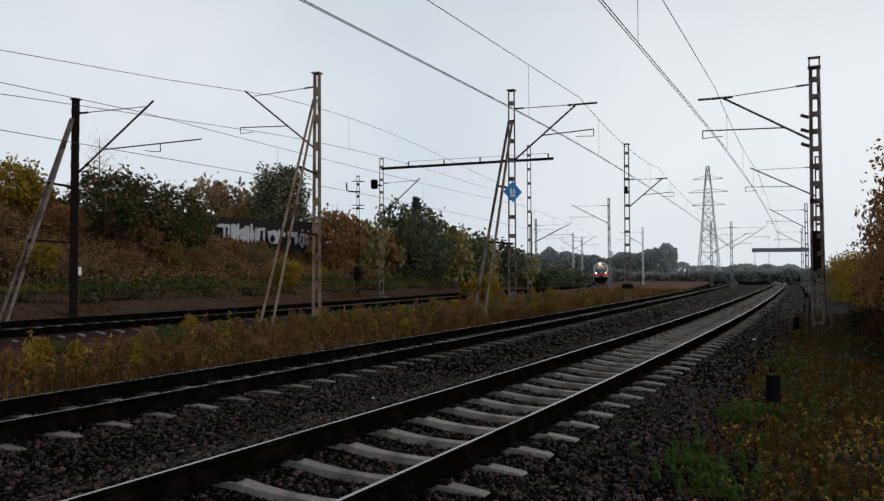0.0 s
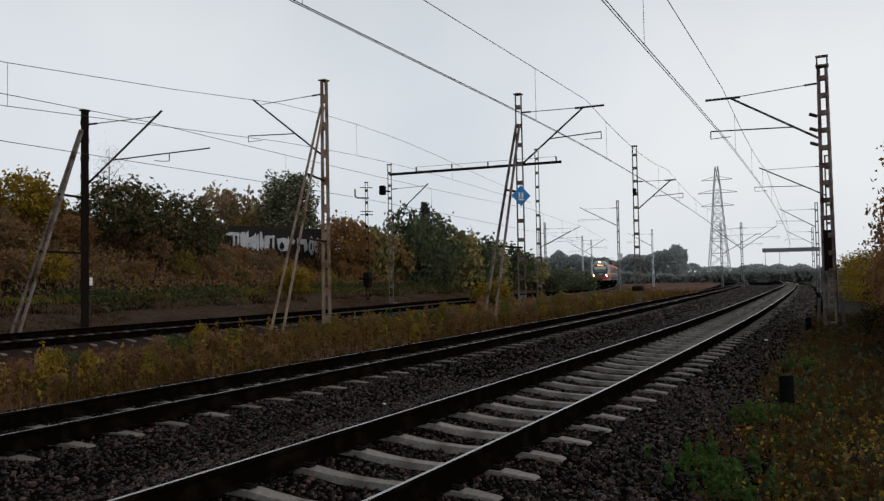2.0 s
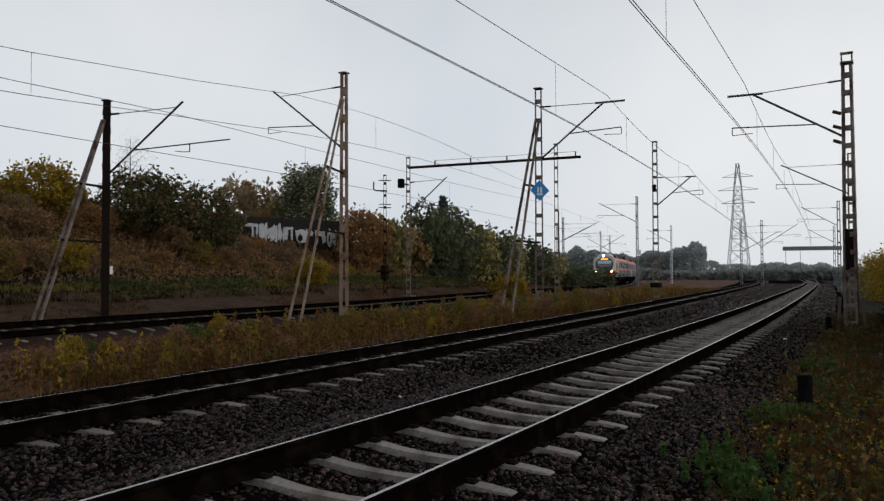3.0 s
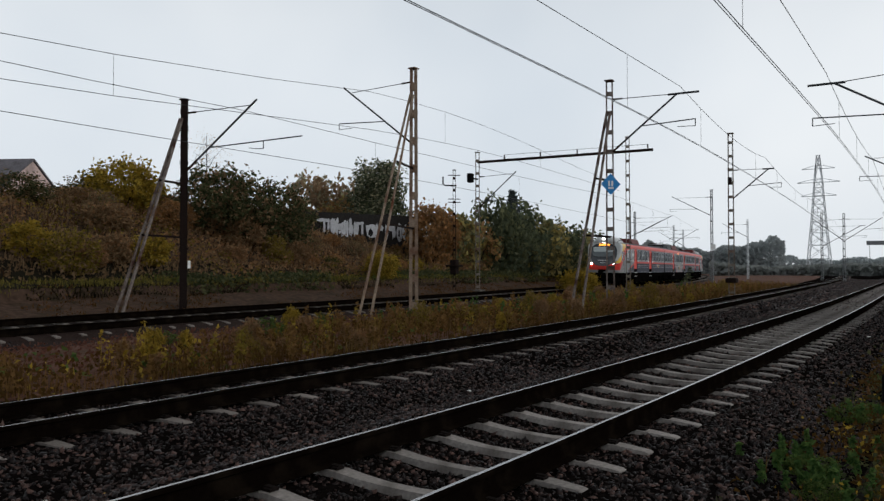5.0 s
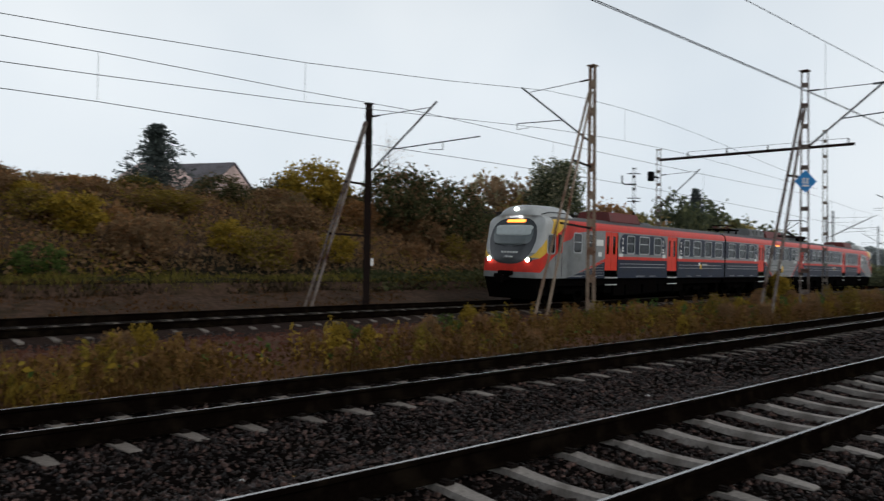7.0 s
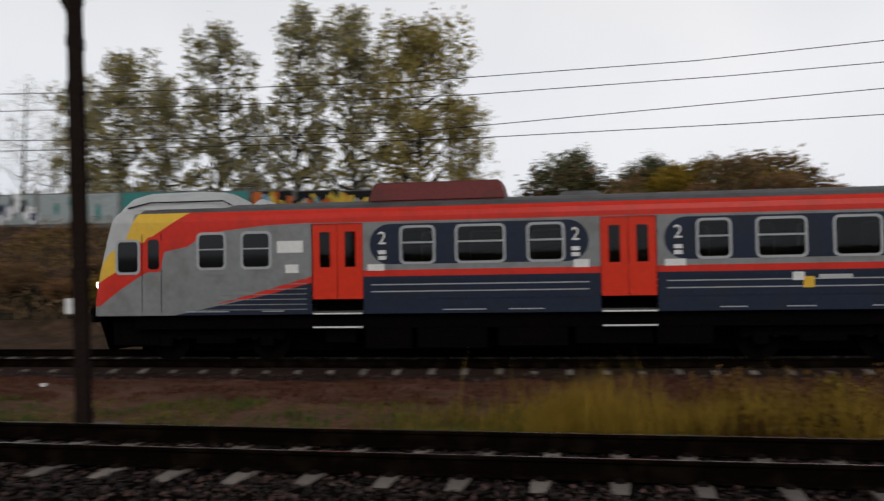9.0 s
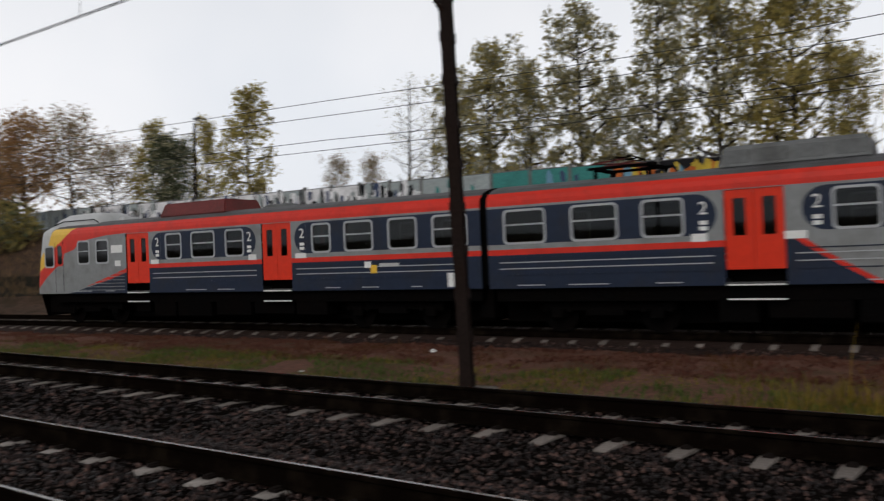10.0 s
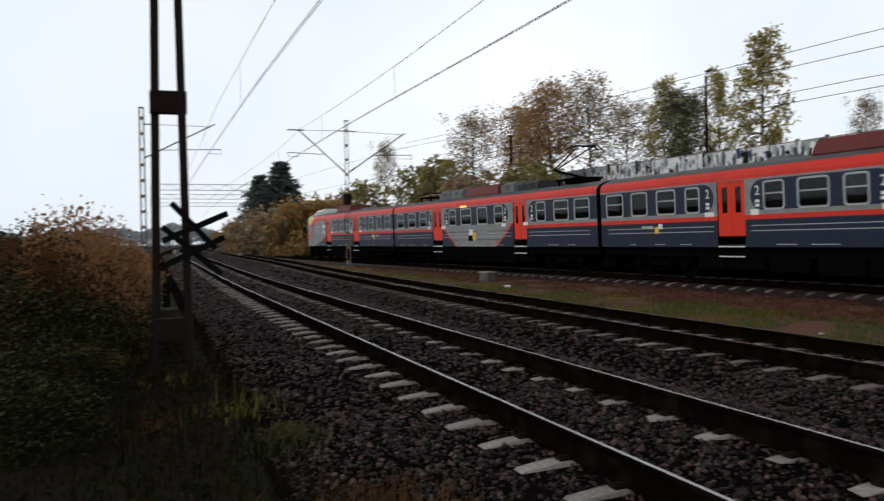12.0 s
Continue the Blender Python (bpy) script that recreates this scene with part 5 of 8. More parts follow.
portal("distant steel portal over the tracks", (200, 17), (202, 5.2), 7.8, (0.05, 0.3, 0.95), M_MIDSTEEL, False, 0.9)
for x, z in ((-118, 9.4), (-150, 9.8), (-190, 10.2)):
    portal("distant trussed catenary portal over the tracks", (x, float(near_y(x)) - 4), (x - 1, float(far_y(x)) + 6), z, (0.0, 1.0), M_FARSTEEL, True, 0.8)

# slim equipment mast behind the far track
sp = mast("slim dark lattice mast with small arms and a box", 44.8, 26.9, 0.9, 7.9, 0.2, M_MASTDARK, (-0.5, 0.86, 0), name="equipment_mast", battens=10, taper=0.9, foot=False, depth=0.08)
g = sp.location.z
bm = bmesh.new()
tube(bm, [(0.1, -0.1, 6.95 - g), (-0.35, 0.45, 6.95 - g), (-0.45, 0.55, 7.05 - g), (-0.45, 0.55, 7.5 - g)], 0.05, 6)
part("hook_arm", bm, M_MASTDARK, sp)
for z in (6.1, 5.9, 7.6):
    bm = bmesh.new()
    tube(bm, [(-0.25, 0.3, z - g), (0.25, -0.3, z - g)], 0.03, 6)
    part("cross_arm", bm, M_MASTDARK, sp)
bm = bmesh.new()
box(bm, (-0.4, -0.4, 1.85 - g), (0.4, 0.4, 1.97 - g), bevel=0.03)
box(bm, (-0.22, -0.22, 1.4 - g), (0.22, 0.22, 2.3 - g), bevel=0.05)
part("switch_box", bm, M_MASTDARK, sp)


def pylon(x, y, h, base):
    p = thing("transmission_pylon", "tall grey lattice transmission pylon in the mist", "pylon", Matrix.Translation((x, y, 0.5)))

    def half(z):
        return base * (1 - z / h) ** 1.3 * 0.92 + 0.9 if z < h else 0.5
    zs = [0, 6, 11, 15.5, 19.5, 23, 26, 29, 32, 35, h]
    for sx in (-1, 1):
        for sy in (-1, 1):
            bm = bmesh.new()
            tube(bm, [(sx * half(a), sy * half(a), a) for a in zs], 0.14, 4)
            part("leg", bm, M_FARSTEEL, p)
    for k, (u, v) in enumerate((((-1, -1), (1, -1)), ((1, -1), (1, 1)), ((1, 1), (-1, 1)), ((-1, 1), (-1, -1)))):
        bm = bmesh.new()
        for a, b in zip(zs, zs[1:]):
            for p0, p1 in ((u, v), (v, u)):
                beam(bm, (p0[0] * half(a), p0[1] * half(a), a), (p1[0] * half(b), p1[1] * half(b), b), 0.14, 0.14)
            beam(bm, (u[0] * half(b), u[1] * half(b), b), (v[0] * half(b), v[1] * half(b), b), 0.14, 0.14)
        tagged(part("bracing", bm, M_FARSTEEL, p), kind="stuff")
    for z, r in ((29, 6.0), (34, 7.2), (39, 5.6)):
        bm = bmesh.new()
        for sy in (-1, 1):
            beam(bm, (0, 0, z), (0, sy * r, z), 0.3, 0.2)
            beam(bm, (0, 0, z + 1.6), (0, sy * r, z + 0.1), 0.16, 0.16)
        part("crossarm", bm, M_FARSTEEL, p)
    return p


pylon(332, 43.7, 44, 3.6)

# ---- wires ----


def wire(name, pts, r, parent):
    bm = bmesh.new()
    tube(bm, pts, r, 5)
    return part(name, bm, M_WIRE, parent)


def catenary(label, line, xs, contact, carrier, lateral=0.0, sag=0.55, twin=False):
    """Contact wire, sagging carrier and droppers between supports at xs; contact and carrier: functions of x."""
    c = thing("overhead_line", label, "overhead wire")
    k, s, j = [], [], []
    for x0, x1 in zip(xs, xs[1:]):
        for i in range(12):
            u = i / 12
            x = x0 + (x1 - x0) * u
            y = float(line(x)) + lateral
            k.append(Vector((x, y, float(contact(x)))))
            s.append(Vector((x, y, float(carrier(x)) - sag * 4 * u * (1 - u))))
            if i in (2, 6, 10):
                j.append((k[-1], s[-1]))
    x = xs[-1]
    k.append(Vector((x, float(line(x)) + lateral, float(contact(x)))))
    s.append(Vector((x, float(line(x)) + lateral, float(carrier(x)))))
    wire("contact_wire", k, 0.011, c)
    if twin:
        wire("contact_wire", [p + Vector((0, 0.06, 0)) for p in k], 0.010, c)
    wire("carrier_wire", s, 0.011, c)
    for a, b in j:
        if abs(a.x) < 120:
            wire("dropper", [a, b], 0.006, c)
    return c


catenary("overhead line of the near track", near_y, [-190, -118, -50, 31.5, 56, 92, 140, 200], curve_of([(-190, 7.4), (-57, 7.5), (-27, 7.2), (0, 6.75), (15, 6.55), (31.5, 6.65), (56, 6.8), (200, 6.9)]), curve_of([(-190, 9.2), (-50, 9.4), (0, 9.0), (31.5, 8.4), (56, 8.3), (200, 8.8)]), 0, 0.4, True)
catenary("overhead line of the middle track", mid_y, [-190, -118, -53.6, -7.45, 32.5, 52.8, 84, 125, 170], curve_of([(-190, 7.2), (-40, 7.0), (-15, 6.65), (13, 6.65), (32.5, 6.85), (53, 6.8), (170, 7.2)]), curve_of([(-190, 8.9), (-53, 8.7), (-7, 8.35), (32.5, 8.75), (53, 8.4), (170, 8.9)]), 0, 0.45, True)
catenary("overhead line of the far track", far_y, [-190, -118, -53.6, 21.7, 74, 105, 150], curve_of([(-190, 6.0), (-53, 5.9), (-22, 5.6), (0, 5.42), (9, 5.68), (16, 5.77), (27, 5.95), (74, 6.3), (150, 6.8)]), curve_of([(-190, 8.0), (-53, 7.6), (-22, 6.98), (0, 6.75), (9, 7.1), (16, 7.2), (22, 7.35), (30, 7.5), (74, 8.4), (150, 8.9)]), 0.0, 0.25)
catenary("second overhead line of the far track where two spans overlap", far_y, [-53.6, 29.9, 74], curve_of([(-53, 6.2), (-22, 5.94), (0, 5.8), (3, 6.05), (9, 6.36), (16, 6.8), (29.9, 7.9), (74, 9.0)]), curve_of([(-53, 7.9), (-30, 7.5), (-22, 7.45), (0, 7.2), (9, 7.7), (16, 8.2), (23, 8.85), (29.9, 9.6), (74, 9.6)]), 0.0, 0.25)
# ---- plants ----
F_OLIVE = leafy("leaves_olive", (0.18, 0.145, 0.026), (0.26, 0.18, 0.032))
F_OCHRE = leafy("weeds_ochre", (0.11, 0.062, 0.015), (0.075, 0.036, 0.011))
F_DARK = leafy("leaves_dark_green", (0.058, 0.07, 0.03), (0.10, 0.10, 0.045))
F_GREEN = leafy("leaves_fresh_green", (0.07, 0.12, 0.028), (0.10, 0.13, 0.035))
F_FRESH = leafy("leaves_bright_green", (0.055, 0.125, 0.036), (0.095, 0.15, 0.04))
F_YELLOW = leafy("leaves_autumn_yellow", (0.46, 0.30, 0.035), (0.3, 0.22, 0.04))
F_ORANGE = leafy("leaves_autumn_orange", (0.40, 0.205, 0.075), (0.31, 0.17, 0.075))
F_RUST = leafy("leaves_rust_brown", (0.34, 0.18, 0.085), (0.29, 0.165, 0.08))
F_BROWN = leafy("leaves_dull_brown", (0.27, 0.168, 0.09), (0.21, 0.14, 0.075))
F_GREYGREEN = leafy("leaves_grey_green", (0.16, 0.16, 0.09), (0.14, 0.125, 0.06))
F_LEDGE = leafy("ledge_grass", (0.15, 0.135, 0.03), (0.19, 0.15, 0.035))
F_TALL = leafy("tall_yellow_grass", (0.42, 0.28, 0.045), (0.27, 0.18, 0.03))
# near black: the dim corner of the verge is put into the leaf colour
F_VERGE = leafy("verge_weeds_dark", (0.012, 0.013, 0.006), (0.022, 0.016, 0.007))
# paled brown: haze over far shrubs is part of this colour
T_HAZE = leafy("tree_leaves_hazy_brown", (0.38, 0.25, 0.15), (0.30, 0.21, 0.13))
F_LITTER = leafy("leaf_litter_red_brown", (0.17, 0.068, 0.045), (0.12, 0.062, 0.045))
F_STRAW = leafy("dry_straw", (0.26, 0.17, 0.05), (0.16, 0.1, 0.03))
F_DRY = leafy("dry_tan_weed", (0.25, 0.14, 0.045), (0.17, 0.095, 0.035))
F_REDDISH = leafy("dry_reddish_weed", (0.15, 0.068, 0.026), (0.085, 0.045, 0.019))
# needles and the T_ leaves below are paled; their colours hold distance haze
F_NEEDLE = leafy("spruce_needles", (0.10, 0.12, 0.115), (0.12, 0.14, 0.13))
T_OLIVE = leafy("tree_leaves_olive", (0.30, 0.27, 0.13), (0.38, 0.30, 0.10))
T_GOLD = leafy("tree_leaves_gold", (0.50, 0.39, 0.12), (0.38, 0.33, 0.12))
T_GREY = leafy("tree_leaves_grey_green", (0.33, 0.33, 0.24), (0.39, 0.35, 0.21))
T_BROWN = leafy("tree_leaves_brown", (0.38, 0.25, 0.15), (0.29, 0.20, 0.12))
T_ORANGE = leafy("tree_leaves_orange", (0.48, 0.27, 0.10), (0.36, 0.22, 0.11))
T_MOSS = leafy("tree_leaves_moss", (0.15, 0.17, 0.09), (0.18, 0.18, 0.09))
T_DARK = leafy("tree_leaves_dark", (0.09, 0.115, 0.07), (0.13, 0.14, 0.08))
M_BARK = mat("dark_bark", (0.035, 0.028, 0.022), 0.9, grain=12, vary=0.4, bump=0.6)
M_GREYBARK = mat("grey_bark", (0.05, 0.044, 0.038), 0.9, grain=8, vary=0.5, bump=0.4)
M_PALEBARK = mat("pale_bark", (0.10, 0.09, 0.075), 0.9, grain=8, vary=0.5, bump=0.4)


def leaf_cloud(rng, centres, size, droop=0.0, aspect=1.6):
    """Small folded leaves at the given points: two triangles each, turned at random."""
    n = len(centres)
    a = rng.normal(size=(n, 3))
    a /= np.linalg.norm(a, axis=1)[:, None]
    b = np.cross(a, rng.normal(size=(n, 3)))
    b /= np.linalg.norm(b, axis=1)[:, None]
    s = size * rng.uniform(0.6, 1.4, (n, 1))
    a[:, 2] -= droop
    fold = np.cross(a, b) * s * 0.25
    v = np.stack([centres - a * s * aspect / 2, centres + b * s / 2 + fold, centres + a * s * aspect / 2, centres - b * s / 2 + fold], 1).reshape(-1, 3)
    k = np.arange(n)[:, None] * 4
    f = np.concatenate([k + [0, 1, 2], k + [0, 2, 3]], 0)
    return v, f


def fast_mesh(name, v, f, materials):
    me = bpy.data.meshes.new(name)
    v, f = np.asarray(v, np.float32), np.asarray(f, np.int32)
    me.vertices.add(len(v))
    me.vertices.foreach_set("co", v.ravel())
    k = f.shape[1]
    me.loops.add(f.size)
    me.loops.foreach_set("vertex_index", f.ravel())
    me.polygons.add(len(f))
    me.polygons.foreach_set("loop_start", np.arange(0, f.size, k, dtype=np.int32))
    me.update(calc_edges=True)
    me.validate()
    for m in materials:
        me.materials.append(m)
    return me


def clumps(rng, n_clump, per, radii, spread, low=0.0):
    """Leaf places in clumps over an uneven ellipsoid, hollow inside, with gaps."""
    d = rng.normal(size=(n_clump, 3))
    d /= np.linalg.norm(d, axis=1)[:, None]
    r = rng.uniform(0.3, 1.0, (n_clump, 1)) ** 0.5
    c = d * r * np.array(radii)
    c = c[c[:, 2] > -radii[2] * (1 - low)]
    p = np.repeat(c, per, 0)
    return p + rng.normal(size=p.shape) * spread, c


def make_bush(name, label, seed, radii, material, n_clump=80, per=27, size=0.125, stems=7, second=None):
    rng = np.random.default_rng(seed)
    ob = thing(name, label, "bush")
    p, c = clumps(rng, n_clump, per, radii, min(radii) * 0.13)
    p[:, 2] += radii[2] * 0.85
    p = p[p[:, 2] > 0.02]
    sp = int(len(p) * 0.72) if second else len(p)
    rng.shuffle(p)
    for chunk, m in ((p[:sp], material), (p[sp:], second)):
        if m and len(chunk):
            v, f = leaf_cloud(rng, chunk, size)
            o = new("foliage", fast_mesh("foliage", v, f, [m]))
            o.parent = ob
    bm = bmesh.new()
    for q in c[rng.permutation(len(c))[:stems]]:
        e = Vector(q) + Vector((0, 0, radii[2] * 0.85))
        tube(bm, [Vector((e.x * 0.1, e.y * 0.1, -0.2)), Vector((e.x * 0.5, e.y * 0.5, e.z * 0.45)), e], [0.035, 0.022, 0.008], 5)
    part("branchwork", bm, M_BARK, ob)
    return ob


def make_tree(name, label, seed, height, crown, material, second=None, clump_n=110, per=26, size=0.17, bare=0.0, bark=None, start=0.25, limbs=16, limb_w=0.011, tight=0.15):
    """Tapered trunk, limbs that fork, and leaf clumps along the limbs; crown: (radius, power)."""
    rng = np.random.default_rng(seed)
    ob = thing(name, label, "tree")
    bm = bmesh.new()
    bend = rng.normal(size=2) * 0.02 * height
    spine = [Vector((bend[0] * u * u, bend[1] * u * u, height * u - 0.3)) for u in np.linspace(0, 1, 8)]
    tube(bm, spine, [0.022 * height * 0.55 * (1 - u) + 0.02 for u in np.linspace(0, 0.95, 8)], 7)
    part("trunk", bm, bark or M_BARK, ob)
    tips = []
    bm = bmesh.new()
    for i in range(limbs):
        u = start + (0.97 - start) * (i + 0.5) / limbs
        a = i * 2.4 + rng.uniform(-0.5, 0.5)
        r = crown * (max(0.05, 1 - abs((u - start) / (1 - start) * 2 - 0.75) ** 2.2 * 0.55)) * rng.uniform(0.7, 1.15)
        p0 = Vector((bend[0] * u * u, bend[1] * u * u, height * u - 0.3))
        p2 = p0 + Vector((math.cos(a) * r, math.sin(a) * r, r * rng.uniform(0.35, 0.9)))
        p1 = p0.lerp(p2, 0.5) + Vector((0, 0, -0.1 * r))
        w = limb_w * height * (1.1 - u)
        tube(bm, [p0, p1, p2], [w, w * 0.6, w * 0.2], 5)
        tips += [p1.lerp(p2, 0.4), p2]
        for k in range(3):
            s = p1.lerp(p2, rng.uniform(0.0, 0.8))
            e = s + Vector(rng.normal(size=3)) * r * 0.35 + Vector((0, 0, r * 0.15))
            tube(bm, [s, e], [w * 0.4, w * 0.12], 4)
            tips.append(e)
    part("crown_frame", bm, bark or M_BARK, ob)
    tips = np.array([tuple(t) for t in tips])
    if bare < 1:
        c = tips[rng.integers(0, len(tips), clump_n)] + rng.normal(size=(clump_n, 3)) * crown * 0.2
        c = c[c[:, 2] > height * start * 0.7]
        p = np.repeat(c, per, 0) + rng.normal(size=(len(c) * per, 3)) * crown * tight
        rng.shuffle(p)
        p = p[: int(len(p) * (1 - bare))]
        sp = int(len(p) * 0.65) if second else len(p)
        for chunk, m in ((p[:sp], material), (p[sp:], second)):
            if m and len(chunk):
                v, f = leaf_cloud(rng, chunk, size)
                o = new("crown", fast_mesh("crown", v, f, [m]))
                o.parent = ob
    return ob


def make_spruce(name, label, seed, height, radius, uneven=0.0, power=1.0):
    rng = np.random.default_rng(seed)
    ob = thing(name, label, "tree")
    bm = bmesh.new()
    tube(bm, [(0, 0, -0.3), (0, 0, height * 0.5), (0, 0, height)], [0.2, 0.12, 0.02], 7)
    part("trunk", bm, M_BARK, ob)
    pts = []
    for i in range(22):
        u = (i + 0.5) / 22
        z = height * (0.1 + 0.9 * u)
        r = radius * (1 - u) ** power * rng.uniform(0.8, 1.15) + 0.1
        for k in range(9):
            a = k * 0.7 + i * 1.9 + rng.uniform(-0.2, 0.2)
            rr = r * rng.uniform(0.75, 1.1) * max(0.3, 1 + uneven * noise.noise(Vector((math.cos(a) * 1.3, math.sin(a) * 1.3 + seed, z * 0.55))))
            t = rng.uniform(0.15, 1, 26)[:, None]
            pts.append(np.array([[math.cos(a) * rr, math.sin(a) * rr, -0.28 * rr]]) * t + [0, 0, z] + rng.normal(size=(26, 3)) * 0.09 * (1 + rr * 0.3))
    v, f = leaf_cloud(rng, np.concatenate(pts), 0.16, 0.3, 2.2)
    o = new("crown", fast_mesh("crown", v, f, [F_NEEDLE]))
    o.parent = ob
    return ob


def set_at(ob, x, y, s=1.0, turn=0.0, dz=0.0, sz=None):
    """Stand a plant on the ground at (x, y)."""
    ob.matrix_basis = Matrix.Translation((x, y, ground_z(x, y) + dz)) @ Matrix.Rotation(turn, 4, "Z")
    ob.scale = (s, s, sz or s)
    return ob


def twin(ob, x, y, s=1.0, turn=0.0, dz=0.0, sz=None, label=""):
    c = copy_thing(ob, Matrix.Translation((x, y, ground_z(x, y) + dz)) @ Matrix.Rotation(turn, 4, "Z"))
    c.scale = (s, s, sz or s)
    if label:
        c["label"] = label
    return c


# bushes of the embankment: eight kinds, then their repeats
KINDS = [
    make_bush("bush", "dull brown shrub on the embankment", 11, (1.5, 1.4, 1.3), F_BROWN, second=F_RUST),
    make_bush("bush", "olive green shrub on the embankment", 12, (1.6, 1.5, 1.4), F_OLIVE, second=F_BROWN),
    make_bush("bush", "rust coloured shrub on the embankment", 13, (1.3, 1.3, 1.0), F_RUST, second=F_BROWN),
    make_bush("bush", "dark green dense shrub on the embankment", 14, (1.7, 1.6, 1.6), F_DARK, second=F_OLIVE),
    make_bush("bush", "yellowing autumn shrub on the embankment", 15, (1.3, 1.2, 1.2), F_YELLOW, second=F_OLIVE),
    make_bush("bush", "orange autumn shrub on the embankment", 16, (1.3, 1.2, 1.1), F_ORANGE, second=F_RUST),
    make_bush("bush", "sparse grey-brown shrub on the embankment", 17, (1.6, 1.5, 1.5), F_BROWN, 70, 20, 0.12, 16, second=F_GREYGREEN),
    make_bush("bush", "small fresh green shrub at the bank foot", 18, (0.9, 0.9, 0.6), F_GREEN, 55, 24, 0.07),
]
rnd = random.Random(5)


def scatter_bank():
    placed = set()
    for i in range(240):
        x = rnd.uniform(-14, 112) if i < 220 else rnd.uniform(-190, -62)
        u = rnd.random()
        e = 8.2 + 11 * u
        y = float(far_y(x)) + e
        w = rnd.random()
        if x > 62 and rnd.random() < 0.35:
            continue
        if 28.2 < math.degrees(math.atan2(x, y)) < 34.5 and u > 0.45:
            continue
        low = 46.0 < math.degrees(math.atan2(x, y)) < 58
        if low and u > 0.6:
            continue
        if x > 20:
            k = 2 if w < 0.36 else 0 if w < 0.62 else 1 if w < 0.70 else 6 if w < 0.76 else 4 if w < 0.83 else 5 if w < 0.96 else 3
        else:
            k = 0 if w < 0.42 else 1 if w < 0.5 else 6 if w < 0.58 else 3 if w < 0.63 else 5 if w < 0.78 else 2 if w < 0.9 else 4
        s = rnd.uniform(0.6, 1.0) * (0.62 if low else 1.0) * (1.0 + 0.2 * u) * (1.0 if x < 20 else 0.85 if u < 0.75 else 1.0)
        sz = s * rnd.uniform(0.7, 1.05)
        t = rnd.uniform(0, 6.28)
        open_ridge = 11.5 < math.degrees(math.atan2(x, y)) < 27.5
        if open_ridge and u > 0.35:
            s, sz = s * 0.7, sz * 0.5
        if -24 < x < 0 and y > 25 or 26.3 < math.degrees(math.atan2(x, y)) < 34.5 and u > 0.28:
            continue
        if k in placed:
            twin(KINDS[k], x, y, s, t, -0.1, sz)
        else:
            set_at(KINDS[k], x, y, s, t, -0.1, sz)
            placed.add(k)
    for k in range(8):
        if k not in placed:
            set_at(KINDS[k], 35 + k, float(far_y(35)) + 7.2, 0.8)


scatter_bank()
rnd_l = random.Random(64)
for i in range(16):
    x = -25 + 25 * (i + rnd_l.uniform(0.1, 0.9)) / 16
    s = rnd_l.uniform(0.6, 0.85)
    twin(KINDS[rnd_l.choice((0, 0, 1, 2, 6))], x, float(far_y(x)) + rnd_l.uniform(7.5, 10.5), s, i, -0.1, s * rnd_l.uniform(0.55, 0.8), "low shrub on the slope below the painted wall")


def by_sight(ob, az, d, s=1.0, turn=0.0, sz=None, dz=0.0, copy=True, label=""):
    x, y = at(az, d)
    return (twin(ob, x, y, s, turn, dz, sz, label) if copy else set_at(ob, x, y, s, turn, dz, sz))


# denser, finer-leaved versions of the same kinds for the ridge and the near thickets
FINE = [
    make_bush("bush", "dull brown dense shrub", 81, (1.5, 1.4, 1.3), F_BROWN, 115, 42, 0.10, 9, F_OLIVE),
    make_bush("bush", "olive green dense shrub", 82, (1.6, 1.5, 1.4), F_OLIVE, 115, 42, 0.10, 9, F_BROWN),
    make_bush("bush", "rust coloured dense shrub", 83, (1.4, 1.3, 1.2), F_RUST, 115, 42, 0.10, 9, F_BROWN),
    make_bush("bush", "dark green dense shrub", 84, (1.7, 1.6, 1.5), F_DARK, 120, 44, 0.10, 9, F_BROWN),
    make_bush("bush", "yellowing dense autumn shrub", 85, (1.4, 1.3, 1.3), F_YELLOW, 115, 42, 0.10, 9, F_OLIVE),
    make_bush("bush", "orange dense autumn shrub", 86, (1.4, 1.3, 1.2), F_ORANGE, 115, 42, 0.10, 9, F_BROWN),
    make_bush("bush", "sparse grey-brown twiggy shrub", 87, (1.5, 1.4, 1.4), F_GREYGREEN, 130, 22, 0.08, 40, F_BROWN),
]
# far bushes whose leaf colours already contain the haze
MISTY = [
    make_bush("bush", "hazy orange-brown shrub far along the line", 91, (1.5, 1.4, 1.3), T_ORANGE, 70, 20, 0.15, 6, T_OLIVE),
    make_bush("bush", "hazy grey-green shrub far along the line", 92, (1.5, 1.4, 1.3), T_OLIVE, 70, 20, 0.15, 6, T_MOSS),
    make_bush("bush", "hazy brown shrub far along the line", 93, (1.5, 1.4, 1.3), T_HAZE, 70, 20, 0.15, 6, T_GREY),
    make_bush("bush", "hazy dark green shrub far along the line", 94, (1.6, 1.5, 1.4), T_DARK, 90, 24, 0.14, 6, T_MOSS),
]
SHOWN = set()


def misty(k, az, d, s, turn, sz):
    first = ("misty", k) not in SHOWN
    SHOWN.add(("misty", k))
    return by_sight(MISTY[k], az, d, s, turn, sz, 0.0, not first)


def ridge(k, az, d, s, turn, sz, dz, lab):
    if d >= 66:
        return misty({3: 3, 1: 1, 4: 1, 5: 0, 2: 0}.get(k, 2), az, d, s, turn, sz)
    o = FINE[k]
    x, y = at(az, d)
    if k not in SHOWN:
        SHOWN.add(k)
        o["label"] = lab
        return set_at(o, x, y, s, turn, dz, sz)
    return twin(o, x, y, s, turn, dz, sz, lab)


